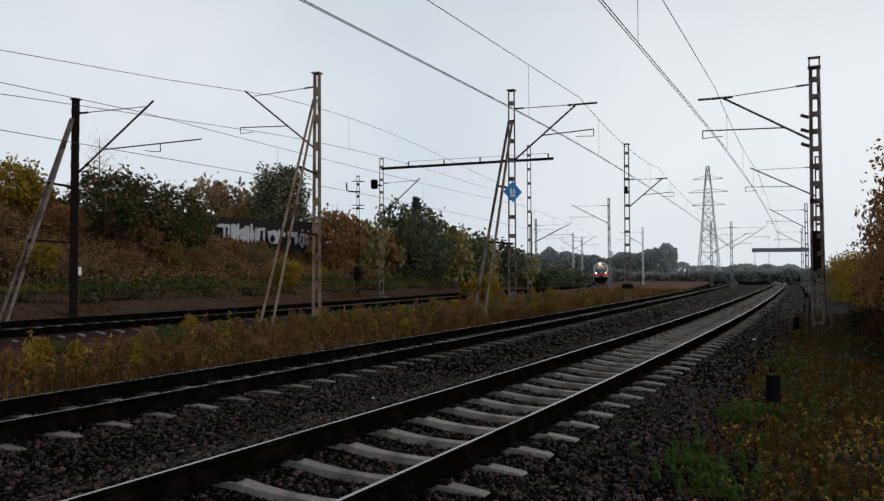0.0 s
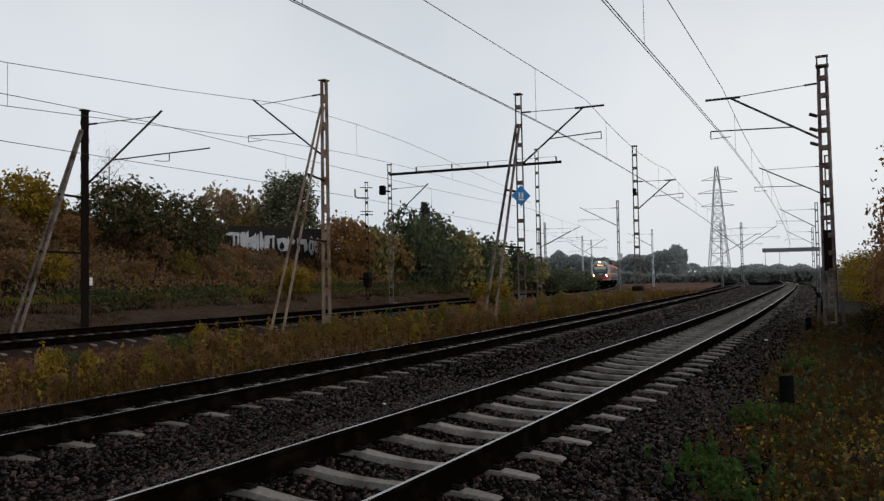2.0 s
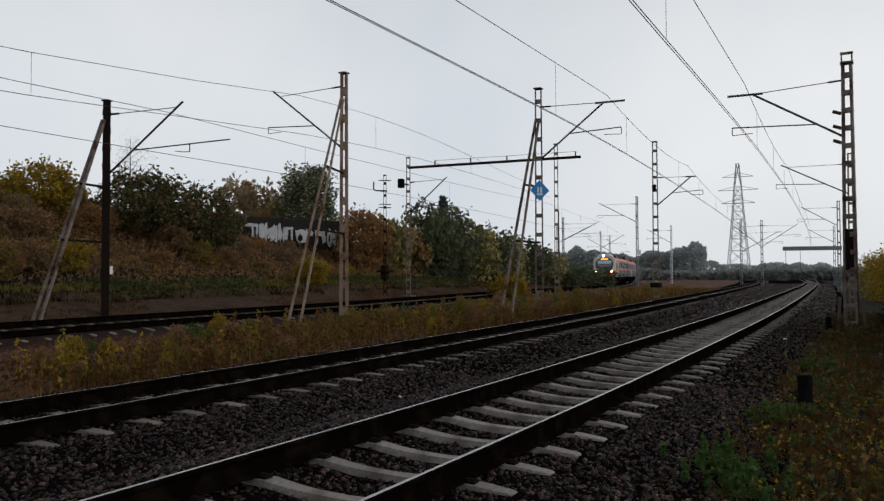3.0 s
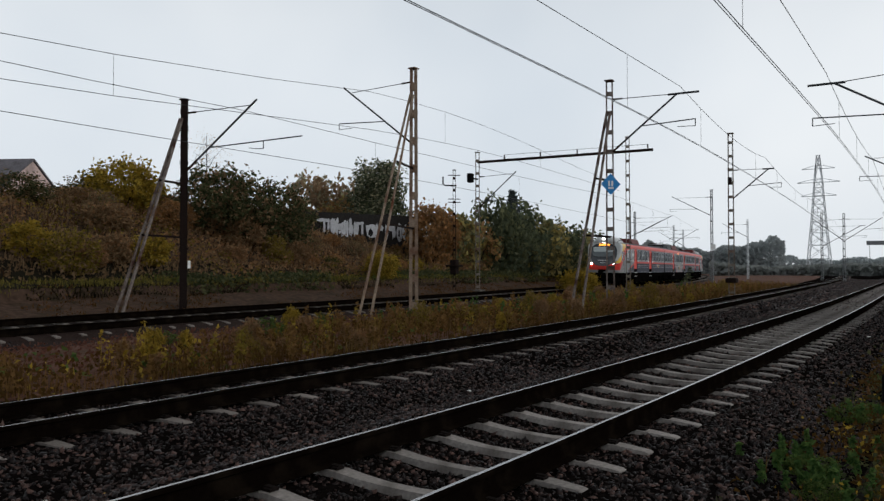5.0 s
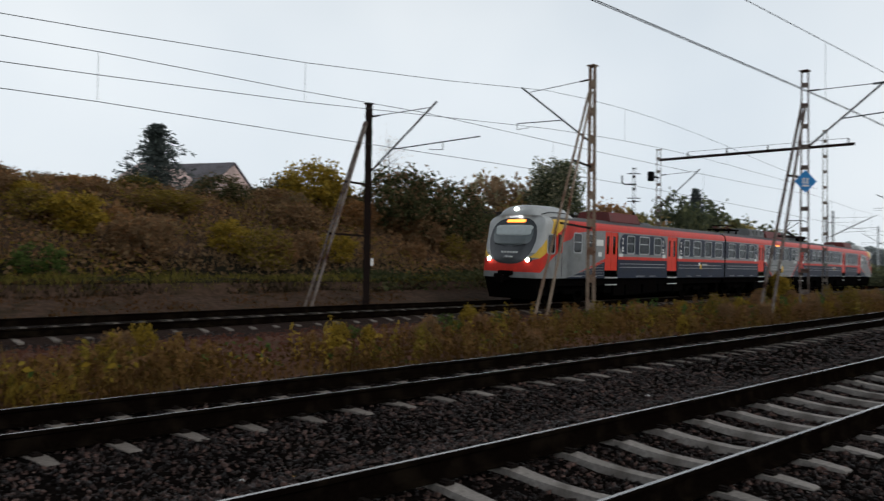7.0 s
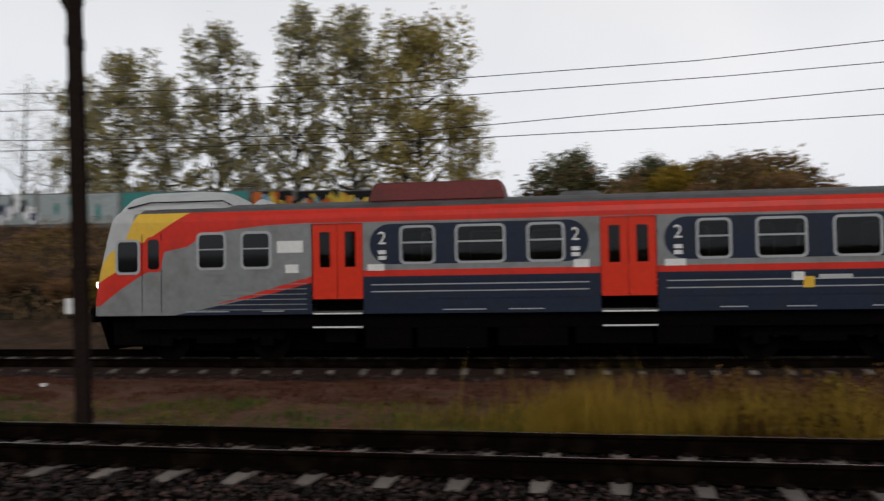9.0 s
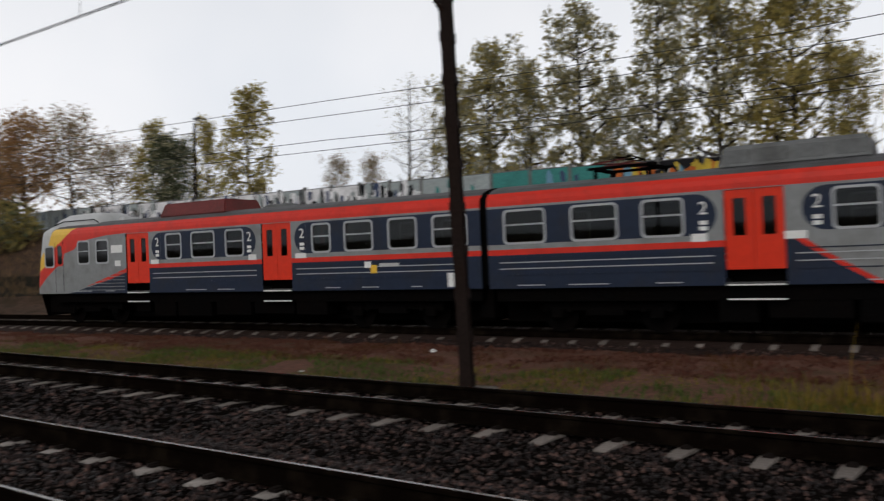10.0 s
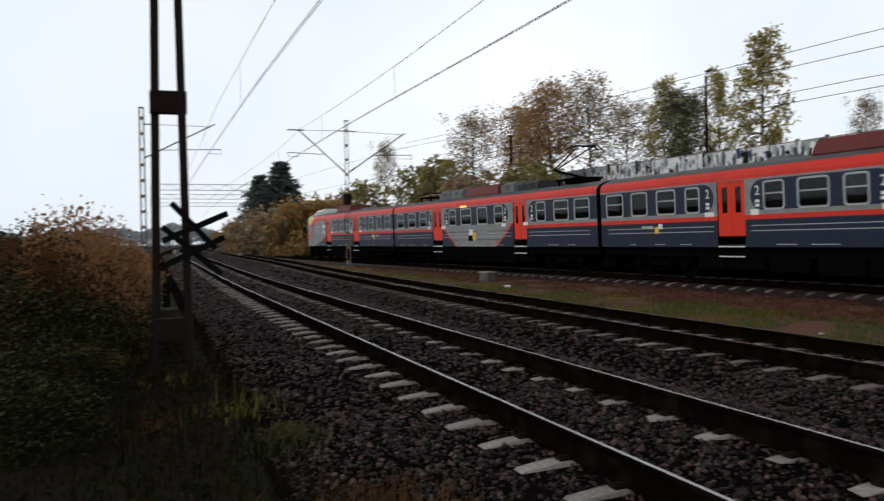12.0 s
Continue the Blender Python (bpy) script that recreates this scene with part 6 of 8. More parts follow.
# the row along the top of the bank, from the far end towards the camera
for az, d, k, s, sz, lab in (
        (37.2, 49, 4, 1.35, 1.26, "round yellow-green bush on top of the bank"), (35.2, 52, 3, 1.1, 0.86, "dark bush on top of the bank"), (42.6, 49, 3, 1.45, 1.37, "big dark green bush on top of the bank"),
        (45.0, 50, 3, 1.5, 1.42, "big dark green bush on top of the bank"), (46.9, 51, 3, 1.4, 1.36, "dark green bush on top of the bank"), (40.2, 47, 5, 0.9, 0.72, "orange bush beside the mast"),
        (48.9, 74, 6, 1.8, 2.4, "sparse grey shrub on the ridge"), (50.4, 74, 6, 1.7, 2.4, "sparse grey shrub on the ridge"), (51.2, 72, 5, 1.6, 1.5, "orange bush on the ridge"), (52.2, 76, 6, 1.7, 2.3, "sparse grey shrub on the ridge"),
        (57.4, 64, 5, 1.6, 2.1, "orange autumn bush on the ridge"), (59.0, 66, 4, 1.6, 1.9, "orange autumn bush on the ridge"), (54.0, 50, 4, 0.8, 0.7, "yellow bush low on the bank"), (53.8, 72, 3, 1.6, 2.3, "tall dark bush beside the painted wall"), (60.4, 68, 5, 1.5, 1.7, "olive bush on the ridge"),
        (61.8, 70, 3, 1.8, 2.4, "dark green bush on the ridge"), (63.4, 74, 3, 1.9, 2.4, "green bush on the ridge"), (64.8, 76, 1, 2.0, 2.2, "dark green bush on the ridge"), (66.0, 80, 3, 1.9, 2.0, "olive bush on the ridge"),
        (67.2, 86, 1, 2.0, 1.9, "dark bush towards the curve"), (68.4, 92, 3, 2.1, 1.8, "dark bush towards the curve"), (69.8, 98, 1, 2.1, 1.6, "olive bush towards the curve"), (67.4, 62, 4, 1.0, 0.72, "yellow bush beside the track"),
        (71.5, 100, 3, 2.0, 1.08, "dark bush towards the curve"), (73.0, 112, 3, 2.2, 1.08, "dark bush towards the curve"),
        (31.0, 45, 3, 0.95, 0.56, "dark green bush below the house"), (24.5, 45, 0, 1.1, 0.36, "brown bush on top of the bank"), (20.5, 44, 6, 1.1, 0.40, "grey-brown bush on top of the bank"), (34.2, 50, 3, 1.2, 0.56, "dark bush beside the house"),
        (27.5, 40, 1, 1.1, 0.42, "olive bush on the bank"), (17.0, 42, 2, 1.2, 0.46, "rust coloured bush on top of the bank"), (13.0, 43, 5, 1.4, 0.72, "tall brown bush on top of the bank"), (10.0, 42, 0, 1.7, 1.26, "tall brown bush on top of the bank"),
        (6.5, 43, 1, 1.6, 1.20, "tall olive bush on top of the bank"), (2.4, 46, 3, 1.7, 1.20, "grey-green bush behind the track"), (-3.0, 47, 3, 1.9, 1.32, "round dark bush behind the track")):
    ridge(k, az, d, s, az, sz, -0.1, lab)

# small green shrub at the foot of the slope
by_sight(KINDS[7], 20.4, 30.5, 1.0, 0.3)

# trees
BIG = [make_tree("poplar", "tall aspen with thinning yellow-green leaves", 21, 11.5, 2.3, T_GREY, T_GOLD, 230, 24, 0.175, 0, M_GREYBARK, 0.16, 24, 0.013, 0.105),
       make_tree("poplar", "tall aspen with thinning olive leaves", 22, 12.5, 2.1, T_GREY, T_OLIVE, 230, 22, 0.175, 0.1, M_GREYBARK, 0.13, 26, 0.013, 0.105),
       make_tree("poplar", "broad aspen with golden-green leaves", 23, 12.0, 2.9, T_OLIVE, T_GOLD, 300, 28, 0.175, 0, M_GREYBARK, 0.13, 28, 0.013, 0.10)]
THIN = make_tree("sapling", "nearly bare sapling with fine twigs", 24, 9.0, 1.5, T_GREY, None, 110, 14, 0.07, 0.3, M_PALEBARK, 0.2, 30, 0.006)
GOLD = make_tree("birch", "slim golden birch behind the wall", 25, 11.0, 1.6, T_GOLD, T_OLIVE, 170, 26, 0.155, 0, M_PALEBARK, 0.2, 22)
RUSTY = make_tree("tree", "broad autumn tree with rust-brown leaves", 26, 9.0, 2.9, T_ORANGE, T_BROWN, 200, 34, 0.15, 0.1, M_BARK, 0.2, 20)
SPARSE = make_tree("tree", "sparse brown tree with open crown", 27, 9.5, 2.6, T_BROWN, T_GREY, 150, 30, 0.13, 0.1, M_BARK, 0.25, 24, 0.008)
DARKTREE = make_tree("tree", "dense dark green tree", 28, 8.0, 2.0, T_DARK, T_GREY, 260, 30, 0.15, 0, M_BARK, 0.1, 20)


def tree_by_sight(ob, az, d, top_el, wide=1.0, copy=True, height=10.0, label=""):
    """Stand a tree in that direction so that its top reaches the elevation."""
    x, y = at(az, d)
    zt = EYE[2] + d * math.tan(radians(top_el))
    g = ground_z(x, y)
    k = (zt - g) / height
    o = twin(ob, x, y, k * wide, az, 0, k, label) if copy else set_at(ob, x, y, k * wide, az, 0, k)
    return o


tree_by_sight(BIG[0], -33.0, 50, 15.2, 1.0, False, 11.5)
tree_by_sight(BIG[1], -26.6, 49, 18.0, 0.95, False, 12.5)
tree_by_sight(BIG[2], -13.2, 48, 18.4, 0.85, False, 12.0)
for az, d, el, k, w in ((-21.6, 50, 19.5, 1, 0.8), (-17.6, 49, 18.9, 0, 0.8), (-30.0, 53, 14.0, 0, 0.85), (-24.2, 53, 13.0, 1, 0.7), (-10.0, 50, 13.0, 2, 0.6), (-35.2, 52, 13.0, 0, 0.8)):
    tree_by_sight(BIG[k], az, d, el, w, True, (11.5, 12.5, 12.0)[k])
tree_by_sight(THIN, -38.4, 52, 13.4, 1.0, False, 9.0)
tree_by_sight(THIN, -36.8, 55, 11.5, 1.0, True, 9.0)
tree_by_sight(GOLD, -49.3, 66, 12.6, 1.05, False, 11.0)
tree_by_sight(GOLD, -51.9, 74, 10.5, 0.8, True, 11.0)
tree_by_sight(GOLD, -55.4, 80, 10.2, 0.9, True, 11.0)
tree_by_sight(DARKTREE, -54.2, 66, 9.2, 1.0, False, 8.0)
tree_by_sight(DARKTREE, 53.8, 70, 7.4, 1.3, True, 8.0, "dense dark tree beside the painted wall")
tree_by_sight(DARKTREE, -2.8, 58, 9.4, 1.3, True, 8.0, "round dark grey-green tree")
tree_by_sight(DARKTREE, 2.6, 60, 8.8, 1.3, True, 8.0, "round dark grey-green tree")
tree_by_sight(RUSTY, -62.8, 72, 9.7, 1.0, False, 9.0)
tree_by_sight(RUSTY, -65.0, 80, 8.4, 1.0, True, 9.0, "orange-brown tree behind the track")
tree_by_sight(SPARSE, -60.2, 76, 10.2, 1.0, False, 9.5)
tree_by_sight(SPARSE, -43.4, 60, 8.0, 0.75, True, 9.5, "small dull brown tree behind the wall")
tree_by_sight(SPARSE, -40.9, 62, 8.0, 0.7, True, 9.5, "small dull brown tree behind the wall")
BARE = make_tree("tree", "nearly bare tree with a few orange leaves above the bushes", 29, 9.0, 2.0, T_ORANGE, T_BROWN, 90, 9, 0.075, 0.3, M_BARK, 0.25, 26, 0.007)
tree_by_sight(BARE, 42.4, 54, 9.2, 0.9, False, 9.0)
tree_by_sight(SPARSE, -68.2, 84, 8.2, 1.1, True, 9.5)
tree_by_sight(SPARSE, -57.8, 84, 8.6, 1.1, True, 9.5)
tree_by_sight(SPARSE, -74.2, 110, 6.4, 0.6, True, 9.5)
tree_by_sight(DARKTREE, 10.4, 46, 6.7, 1.2, True, 8.0, "olive tree on top of the bank")
tree_by_sight(RUSTY, 8.0, 47, 7.6, 1.4, True, 9.0, "brown autumn tree on top of the bank")
tree_by_sight(SPARSE, 4.5, 50, 8.0, 1.2, True, 9.5)
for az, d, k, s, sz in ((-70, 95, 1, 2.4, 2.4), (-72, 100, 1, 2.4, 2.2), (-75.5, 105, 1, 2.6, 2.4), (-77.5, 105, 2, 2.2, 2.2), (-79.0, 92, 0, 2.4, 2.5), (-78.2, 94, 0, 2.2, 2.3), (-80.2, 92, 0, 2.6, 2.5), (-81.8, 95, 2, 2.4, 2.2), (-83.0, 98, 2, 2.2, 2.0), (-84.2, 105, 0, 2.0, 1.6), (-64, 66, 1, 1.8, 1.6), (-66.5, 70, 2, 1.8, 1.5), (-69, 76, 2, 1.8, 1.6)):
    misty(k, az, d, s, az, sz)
SPRUCE = make_spruce("spruce", "dark spruce behind the tracks", 31, 10.0, 3.0)
tree_by_sight(SPRUCE, -81.2, 108, 5.3, 2.4, False, 10.0)
tree_by_sight(SPRUCE, -82.6, 110, 4.4, 2.2, True, 10.0)
FIR = make_spruce("fir", "dark uneven fir beside the house on the bank", 36, 10.0, 3.2, 1.3, 0.6)
tree_by_sight(FIR, 27.1, 64, 9.25, 1.7, False, 10.0)
tree_by_sight(SPRUCE, 63.0, 76, 5.6, 1.3, True, 10.0, "dark conifer on the ridge")

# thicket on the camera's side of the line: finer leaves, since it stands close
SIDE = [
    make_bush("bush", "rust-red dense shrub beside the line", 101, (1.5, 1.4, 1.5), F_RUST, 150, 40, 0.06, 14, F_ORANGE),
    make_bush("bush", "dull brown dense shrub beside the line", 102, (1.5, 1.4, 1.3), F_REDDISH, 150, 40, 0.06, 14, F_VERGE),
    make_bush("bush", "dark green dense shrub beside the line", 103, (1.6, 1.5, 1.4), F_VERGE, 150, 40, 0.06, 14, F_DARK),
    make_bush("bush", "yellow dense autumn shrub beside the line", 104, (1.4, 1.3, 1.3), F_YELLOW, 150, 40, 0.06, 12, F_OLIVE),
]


def side_bush(k, az, d, s, sz):
    first = ("side", k) not in SHOWN
    SHOWN.add(("side", k))
    return by_sight(SIDE[k], az, d, s, az * 3, sz, -0.1, not first)


for az, d, k, s, sz in ((-92.6, 21, 1, 0.7, 0.9), (-93.8, 20, 0, 0.95, 1.05), (-97.2, 18, 1, 0.95, 1.05), (-99, 15, 2, 1.0, 0.7), (-91.6, 27, 0, 0.8, 0.6), (-92.6, 16, 2, 0.6, 0.45), (-94.6, 15, 2, 0.7, 0.55), (-95.5, 12, 2, 0.6, 0.4), (-98, 9.5, 2, 0.6, 0.35), (-91.5, 36, 0, 1.1, 0.8), (-94, 40, 1, 1.6, 1.2), (-97, 28, 2, 1.5, 1.1),
                        (95.6, 30, 0, 1.4, 2.1), (97.4, 26, 1, 1.4, 1.8), (94.3, 32, 0, 1.2, 1.6), (95.4, 36, 0, 1.6, 2.4), (93.0, 42, 3, 1.1, 1.3), (96.6, 28, 0, 1.5, 2.3), (91.0, 62, 3, 1.4, 1.5), (93.6, 24, 1, 0.7, 0.5), (95.0, 20, 2, 0.7, 0.45), (97, 22, 1, 1.2, 1.2), (91.3, 85, 3, 1.8, 1.6), (99, 17, 1, 1.0, 0.8), (92.8, 38, 1, 1.0, 0.9), (92.4, 29, 2, 0.7, 0.45)):
    side_bush(k, az, d, s, sz)
tree_by_sight(RUSTY, 96.2, 33, 8.4, 1.0, True, 9.0, "red-orange autumn tree beside the line")

# shrubs added out of sight behind the camera to feed the window reflections
rnd_b = random.Random(77)
for i in range(46):
    x = -44 + i * 2.2 + rnd_b.uniform(-0.6, 0.6)
    s = rnd_b.uniform(0.7, 1.0)
    k = rnd_b.choice((0, 1, 3, 3))
    shrub = by_sight(KINDS[k], math.degrees(math.atan2(x, -10.0)), math.hypot(x, 10.0) + rnd_b.uniform(-0.8, 0.8), s, i, s * rnd_b.uniform(0.7, 0.95), -0.1, True, "added unseen shrub behind the camera, there for the window reflections")
    shrub.name = "thicket_shrub"

# ---- grass, weeds and ground cover ----


def blades(name, label, seed, n, place, height, width, material, lean=0.35, keep=None):
    """Blades of two segments; place(rng, n) gives x, y; keep thins them."""
    rng = np.random.default_rng(seed)
    x, y = place(rng, n)
    if keep is not None:
        k = keep(x, y, rng)
        x, y = x[k], y[k]
    n = len(x)
    z = np.array([ground_z(a, b) for a, b in zip(x, y)]) - 0.02
    h = height * rng.uniform(0.35, 1.15, n) * np.clip(0.35 + 0.9 * np.array([noise.noise(Vector((a * 0.5, b * 0.5, seed))) + 0.5 + 0.7 * noise.noise(Vector((a * 1.7, b * 1.7, seed))) for a, b in zip(x, y)]), 0.2, 2)
    a = rng.uniform(0, math.tau, n)
    bend = rng.uniform(0.05, lean, n) * h
    w = width * rng.uniform(0.6, 1.3, n)
    base = np.stack([x, y, z], 1)
    d = np.stack([np.cos(a), np.sin(a), 0 * a], 1)
    s = np.stack([-np.sin(a), np.cos(a), 0 * a], 1) * w[:, None] / 2
    up = np.array([0, 0, 1.0])
    mid = base + up * (h * 0.55)[:, None] + d * (bend * 0.3)[:, None]
    tip = base + up * h[:, None] + d * bend[:, None]
    v = np.stack([base - s, base + s, mid + s * 0.8, mid - s * 0.8, tip], 1).reshape(-1, 3)
    k = np.arange(n)[:, None] * 5
    f = np.concatenate([k + [0, 1, 2], k + [0, 2, 3], k + [3, 2, 4]], 0)
    return tagged(new(name, fast_mesh(name, v, f, [material])), label, "grass", kind="stuff")


def strip_place(x0, x1, u0, u1, power=1.6):
    def place(rng, n):
        x = x0 + (x1 - x0) * rng.uniform(0, 1, n) ** power
        a, b = mid_y(x) + 1.75, far_y(x) - 2.4
        return x, a + (b - a) * (u0 + (u1 - u0) * rng.uniform(0, 1, n))
    return place


def near_place(x0, x1, y0, y1):
    def place(rng, n):
        soft = min(0.5, (x1 - x0) * 0.3)
        return rng.uniform(x0, x1, n) + rng.normal(size=n) * soft, rng.uniform(y0, y1, n) + rng.normal(size=n) * 0.25
    return place


def patchy(scale, level, beside=False):
    """Keeps what grows in patches; beside: only in the band next to the middle track, wider further along."""
    def keep(x, y, rng):
        k = np.array([noise.noise(Vector((a * scale, b * scale, 3.3))) > level for a, b in zip(x, y)])
        return k & (y - mid_y(x) - 1.75 < weed_band(x) * rng.uniform(0.75, 1.1, len(x))) if beside else k
    return keep


def weed_band(x):
    return 3.0 + 0.28 * np.clip(x - 11, 0, 40)


blades("weed_strip", "tall dry straw-coloured grass between the tracks", 41, 13000, strip_place(4.5, 95, 0.02, 0.58), 0.6, 0.02, F_STRAW, 0.55, patchy(0.8, 0.15, True))
blades("weed_strip", "tall olive weeds between the tracks", 42, 20000, strip_place(1.0, 95, 0.0, 0.6), 0.42, 0.02, F_OCHRE, 0.8, patchy(0.45, -0.1, True))
blades("weed_strip", "tan-brown dead weeds between the tracks", 43, 18000, strip_place(2, 95, 0.08, 0.64), 0.42, 0.016, F_DRY, 0.6, patchy(0.35, -0.05, True))
blades("grass_tuft", "tall yellow grass clump beside the track", 44, 1700, near_place(-1.1, 0.1, 10.9, 12.2), 1.0, 0.014, F_TALL, 0.5)
blades("grass_tuft", "yellow grass beside the tall clump", 244, 1000, near_place(0.5, 1.7, 10.9, 12.2), 0.75, 0.014, F_TALL, 0.7)
blades("grass_tuft", "low green-yellow grass beside the tall clump", 245, 700, near_place(-2.5, -1.4, 10.9, 12.0), 0.4, 0.016, F_OLIVE, 0.7)
blades("grass_tuft", "bent yellow grass clump among brown weeds", 144, 520, near_place(2.4, 3.2, 10.9, 12.0), 0.5, 0.014, F_TALL, 0.8)
blades("grass_tuft", "bent yellow grass clump among brown weeds", 145, 420, near_place(4.1, 4.6, 10.9, 12.0), 0.55, 0.014, F_TALL, 0.8)
blades("low_grass", "short grass between the tracks", 45, 16000, strip_place(-60, 1, 0.0, 0.4, 0.6), 0.13, 0.026, F_LEDGE, 0.6, patchy(0.5, -0.12))
blades("low_grass", "short fresh green grass between the tracks", 46, 19000, strip_place(-50, 1, 0.0, 0.42, 0.6), 0.14, 0.026, F_GREEN, 0.6, patchy(0.6, -0.02))
blades("low_grass", "dry rust-brown grass beside the far track", 47, 12000, strip_place(-60, 2, 0.4, 1.0, 0.6), 0.11, 0.026, F_LITTER, 0.6, patchy(0.55, 0.0))
blades("low_grass", "dry rust-brown grass in clumps beside the far track", 48, 12000, strip_place(-60, 2, 0.35, 0.95, 0.6), 0.16, 0.024, F_REDDISH, 0.7, patchy(1.1, 0.12))


def weed_plants(name, label, seed, n, place, height, leaf, material, per=26, keep=None):
    """Upright leafy weeds: a stem each, leaves up the stem that shorten towards the top."""
    rng = np.random.default_rng(seed)
    x, y = place(rng, n)
    if keep is not None:
        k = keep(x, y, rng)
        x, y = x[k], y[k]
    n = len(x)
    z = np.array([ground_z(a, b) for a, b in zip(x, y)])
    h = height * rng.uniform(0.5, 1.25, n)
    lean = rng.normal(size=(n, 2)) * 0.13 * h[:, None]
    t = rng.uniform(0.12, 1.0, (n, per)) ** 0.8
    ring = rng.uniform(0, math.tau, (n, per))
    r = (0.05 + 0.2 * (1 - t)) * h[:, None] * rng.uniform(0.3, 1.1, (n, per))
    p = np.stack([x[:, None] + lean[:, :1] * t + np.cos(ring) * r, y[:, None] + lean[:, 1:] * t + np.sin(ring) * r, z[:, None] + h[:, None] * t], 2).reshape(-1, 3)
    v, f = leaf_cloud(rng, p, leaf, 0.2, 2.0)
    base = np.stack([x, y, z - 0.03], 1)
    top = np.stack([x + lean[:, 0], y + lean[:, 1], z + h], 1)
    side = np.stack([np.cos(ring[:, 0]), np.sin(ring[:, 0]), 0 * x], 1) * 0.008
    stem = np.stack([base - side, base + side, top], 1).reshape(-1, 3)
    f = np.concatenate([f, len(v) + np.arange(n)[:, None] * 3 + [0, 1, 2]], 0)
    v = np.concatenate([v, stem], 0)
    return tagged(new(name, fast_mesh(name, v, f, [material])), label, "weeds", kind="stuff")


weed_plants("tall_weeds", "dead brown branching weeds between the tracks", 141, 900, strip_place(1, 80, 0.02, 0.6), 0.62, 0.05, F_DRY, 24, patchy(0.5, -0.15, True))
weed_plants("tall_weeds", "olive leafy weeds between the tracks", 142, 520, strip_place(1, 80, 0.05, 0.55), 0.6, 0.05, F_OLIVE, 22, patchy(0.45, 0.0, True))
weed_plants("tall_weeds", "fresh green leafy weeds between the tracks", 143, 300, strip_place(13, 70, 0.2, 0.68), 0.6, 0.065, F_FRESH, 28, patchy(0.4, 0.12, True))
weed_plants("tall_weeds", "goldenrod with yellow heads between the tracks", 144, 260, strip_place(9, 70, 0.2, 0.68), 0.65, 0.045, F_YELLOW, 20, patchy(0.6, 0.15, True))
weed_plants("verge_weeds", "fresh green leafy weeds at the ballast edge", 145, 34, near_place(7.7, 8.7, 0.95, 1.35), 0.2, 0.036, F_FRESH, 34)
weed_plants("verge_weeds", "green leafy weeds along the ballast edge", 146, 70, near_place(9.5, 18, 0.5, 1.3), 0.2, 0.042, F_FRESH, 24, patchy(0.6, 0.05))
weed_plants("verge_weeds", "olive weeds of the verge", 147, 300, near_place(5, 20, -4, 1.0), 0.13, 0.034, F_OLIVE, 16, patchy(0.7, -0.05))
weed_plants("verge_weeds", "rust-brown weeds of the verge", 148, 500, near_place(5, 22, -4, 1.2), 0.12, 0.032, F_RUST, 14, patchy(0.8, 0.05))
weed_plants("verge_weeds", "dark weeds beside the mast", 149, 120, near_place(-18, -7, -4, 0.6), 0.3, 0.05, F_VERGE, 20, patchy(0.5, 0.05))


def bank_place(x0, x1, e0, e1):
    def place(rng, n):
        x = rng.uniform(x0, x1, n)
        return x, far_y(x) + rng.uniform(e0, e1, n)
    return place


blades("bank_grass", "brown dry grass on the embankment", 48, 17000, bank_place(0, 100, 8.0, 19), 0.5, 0.05, F_BROWN, 0.8)
blades("bank_grass", "reddish dry grass on the embankment", 49, 12000, bank_place(15, 100, 8.0, 19), 0.5, 0.05, F_REDDISH, 0.5, patchy(0.2, -0.05))
blades("bank_grass", "olive grass along the bank foot", 50, 17000, bank_place(-4, 90, 4.95, 7.4), 0.26, 0.035, F_LEDGE, 0.9)
# dark strip of blades painted in as shade below the ledge
blades("bank_grass", "near-black blades standing in for the shade under the ledge", 59, 6000, bank_place(-4, 80, 4.7, 5.2), 0.2, 0.04, F_VERGE, 1.2, patchy(0.5, -0.15))
blades("bank_grass", "thin olive grass between the track and the bank", 60, 7000, bank_place(-4, 80, 2.0, 4.8), 0.16, 0.03, F_OCHRE, 0.7, patchy(0.5, 0.0))
blades("bank_grass", "thin brown grass between the track and the bank", 58, 9000, bank_place(0, 80, 2.2, 5.6), 0.16, 0.03, F_REDDISH, 0.6, patchy(0.4, -0.05))
blades("bank_grass", "green grass on the bank ledge", 51, 3500, bank_place(24, 80, 5.6, 8.0), 0.3, 0.04, F_GREEN, 0.5, patchy(0.25, 0.0))
blades("bank_grass", "dry grass on the bank behind the train", 52, 9000, bank_place(-110, 0, 5.0, 17), 0.5, 0.05, F_BROWN, 0.5)
blades("verge_grass", "damp brown and olive grass of the verge", 53, 14000, near_place(3, 34, -9, 1.1), 0.2, 0.016, F_REDDISH, 0.7, patchy(0.6, 0.0))
blades("verge_grass", "olive grass of the verge", 54, 6000, near_place(3, 40, -9, 1.3), 0.22, 0.016, F_DARK, 0.7, patchy(0.5, -0.1))
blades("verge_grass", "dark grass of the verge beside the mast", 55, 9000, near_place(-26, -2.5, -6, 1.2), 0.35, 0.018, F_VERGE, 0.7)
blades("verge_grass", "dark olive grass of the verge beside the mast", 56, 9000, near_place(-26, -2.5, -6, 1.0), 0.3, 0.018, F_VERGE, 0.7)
blades("verge_grass", "orange dead grass at the ballast edge", 57, 140, near_place(-4.2, -2.4, 1.2, 2.0), 0.22, 0.012, F_ORANGE, 0.8)


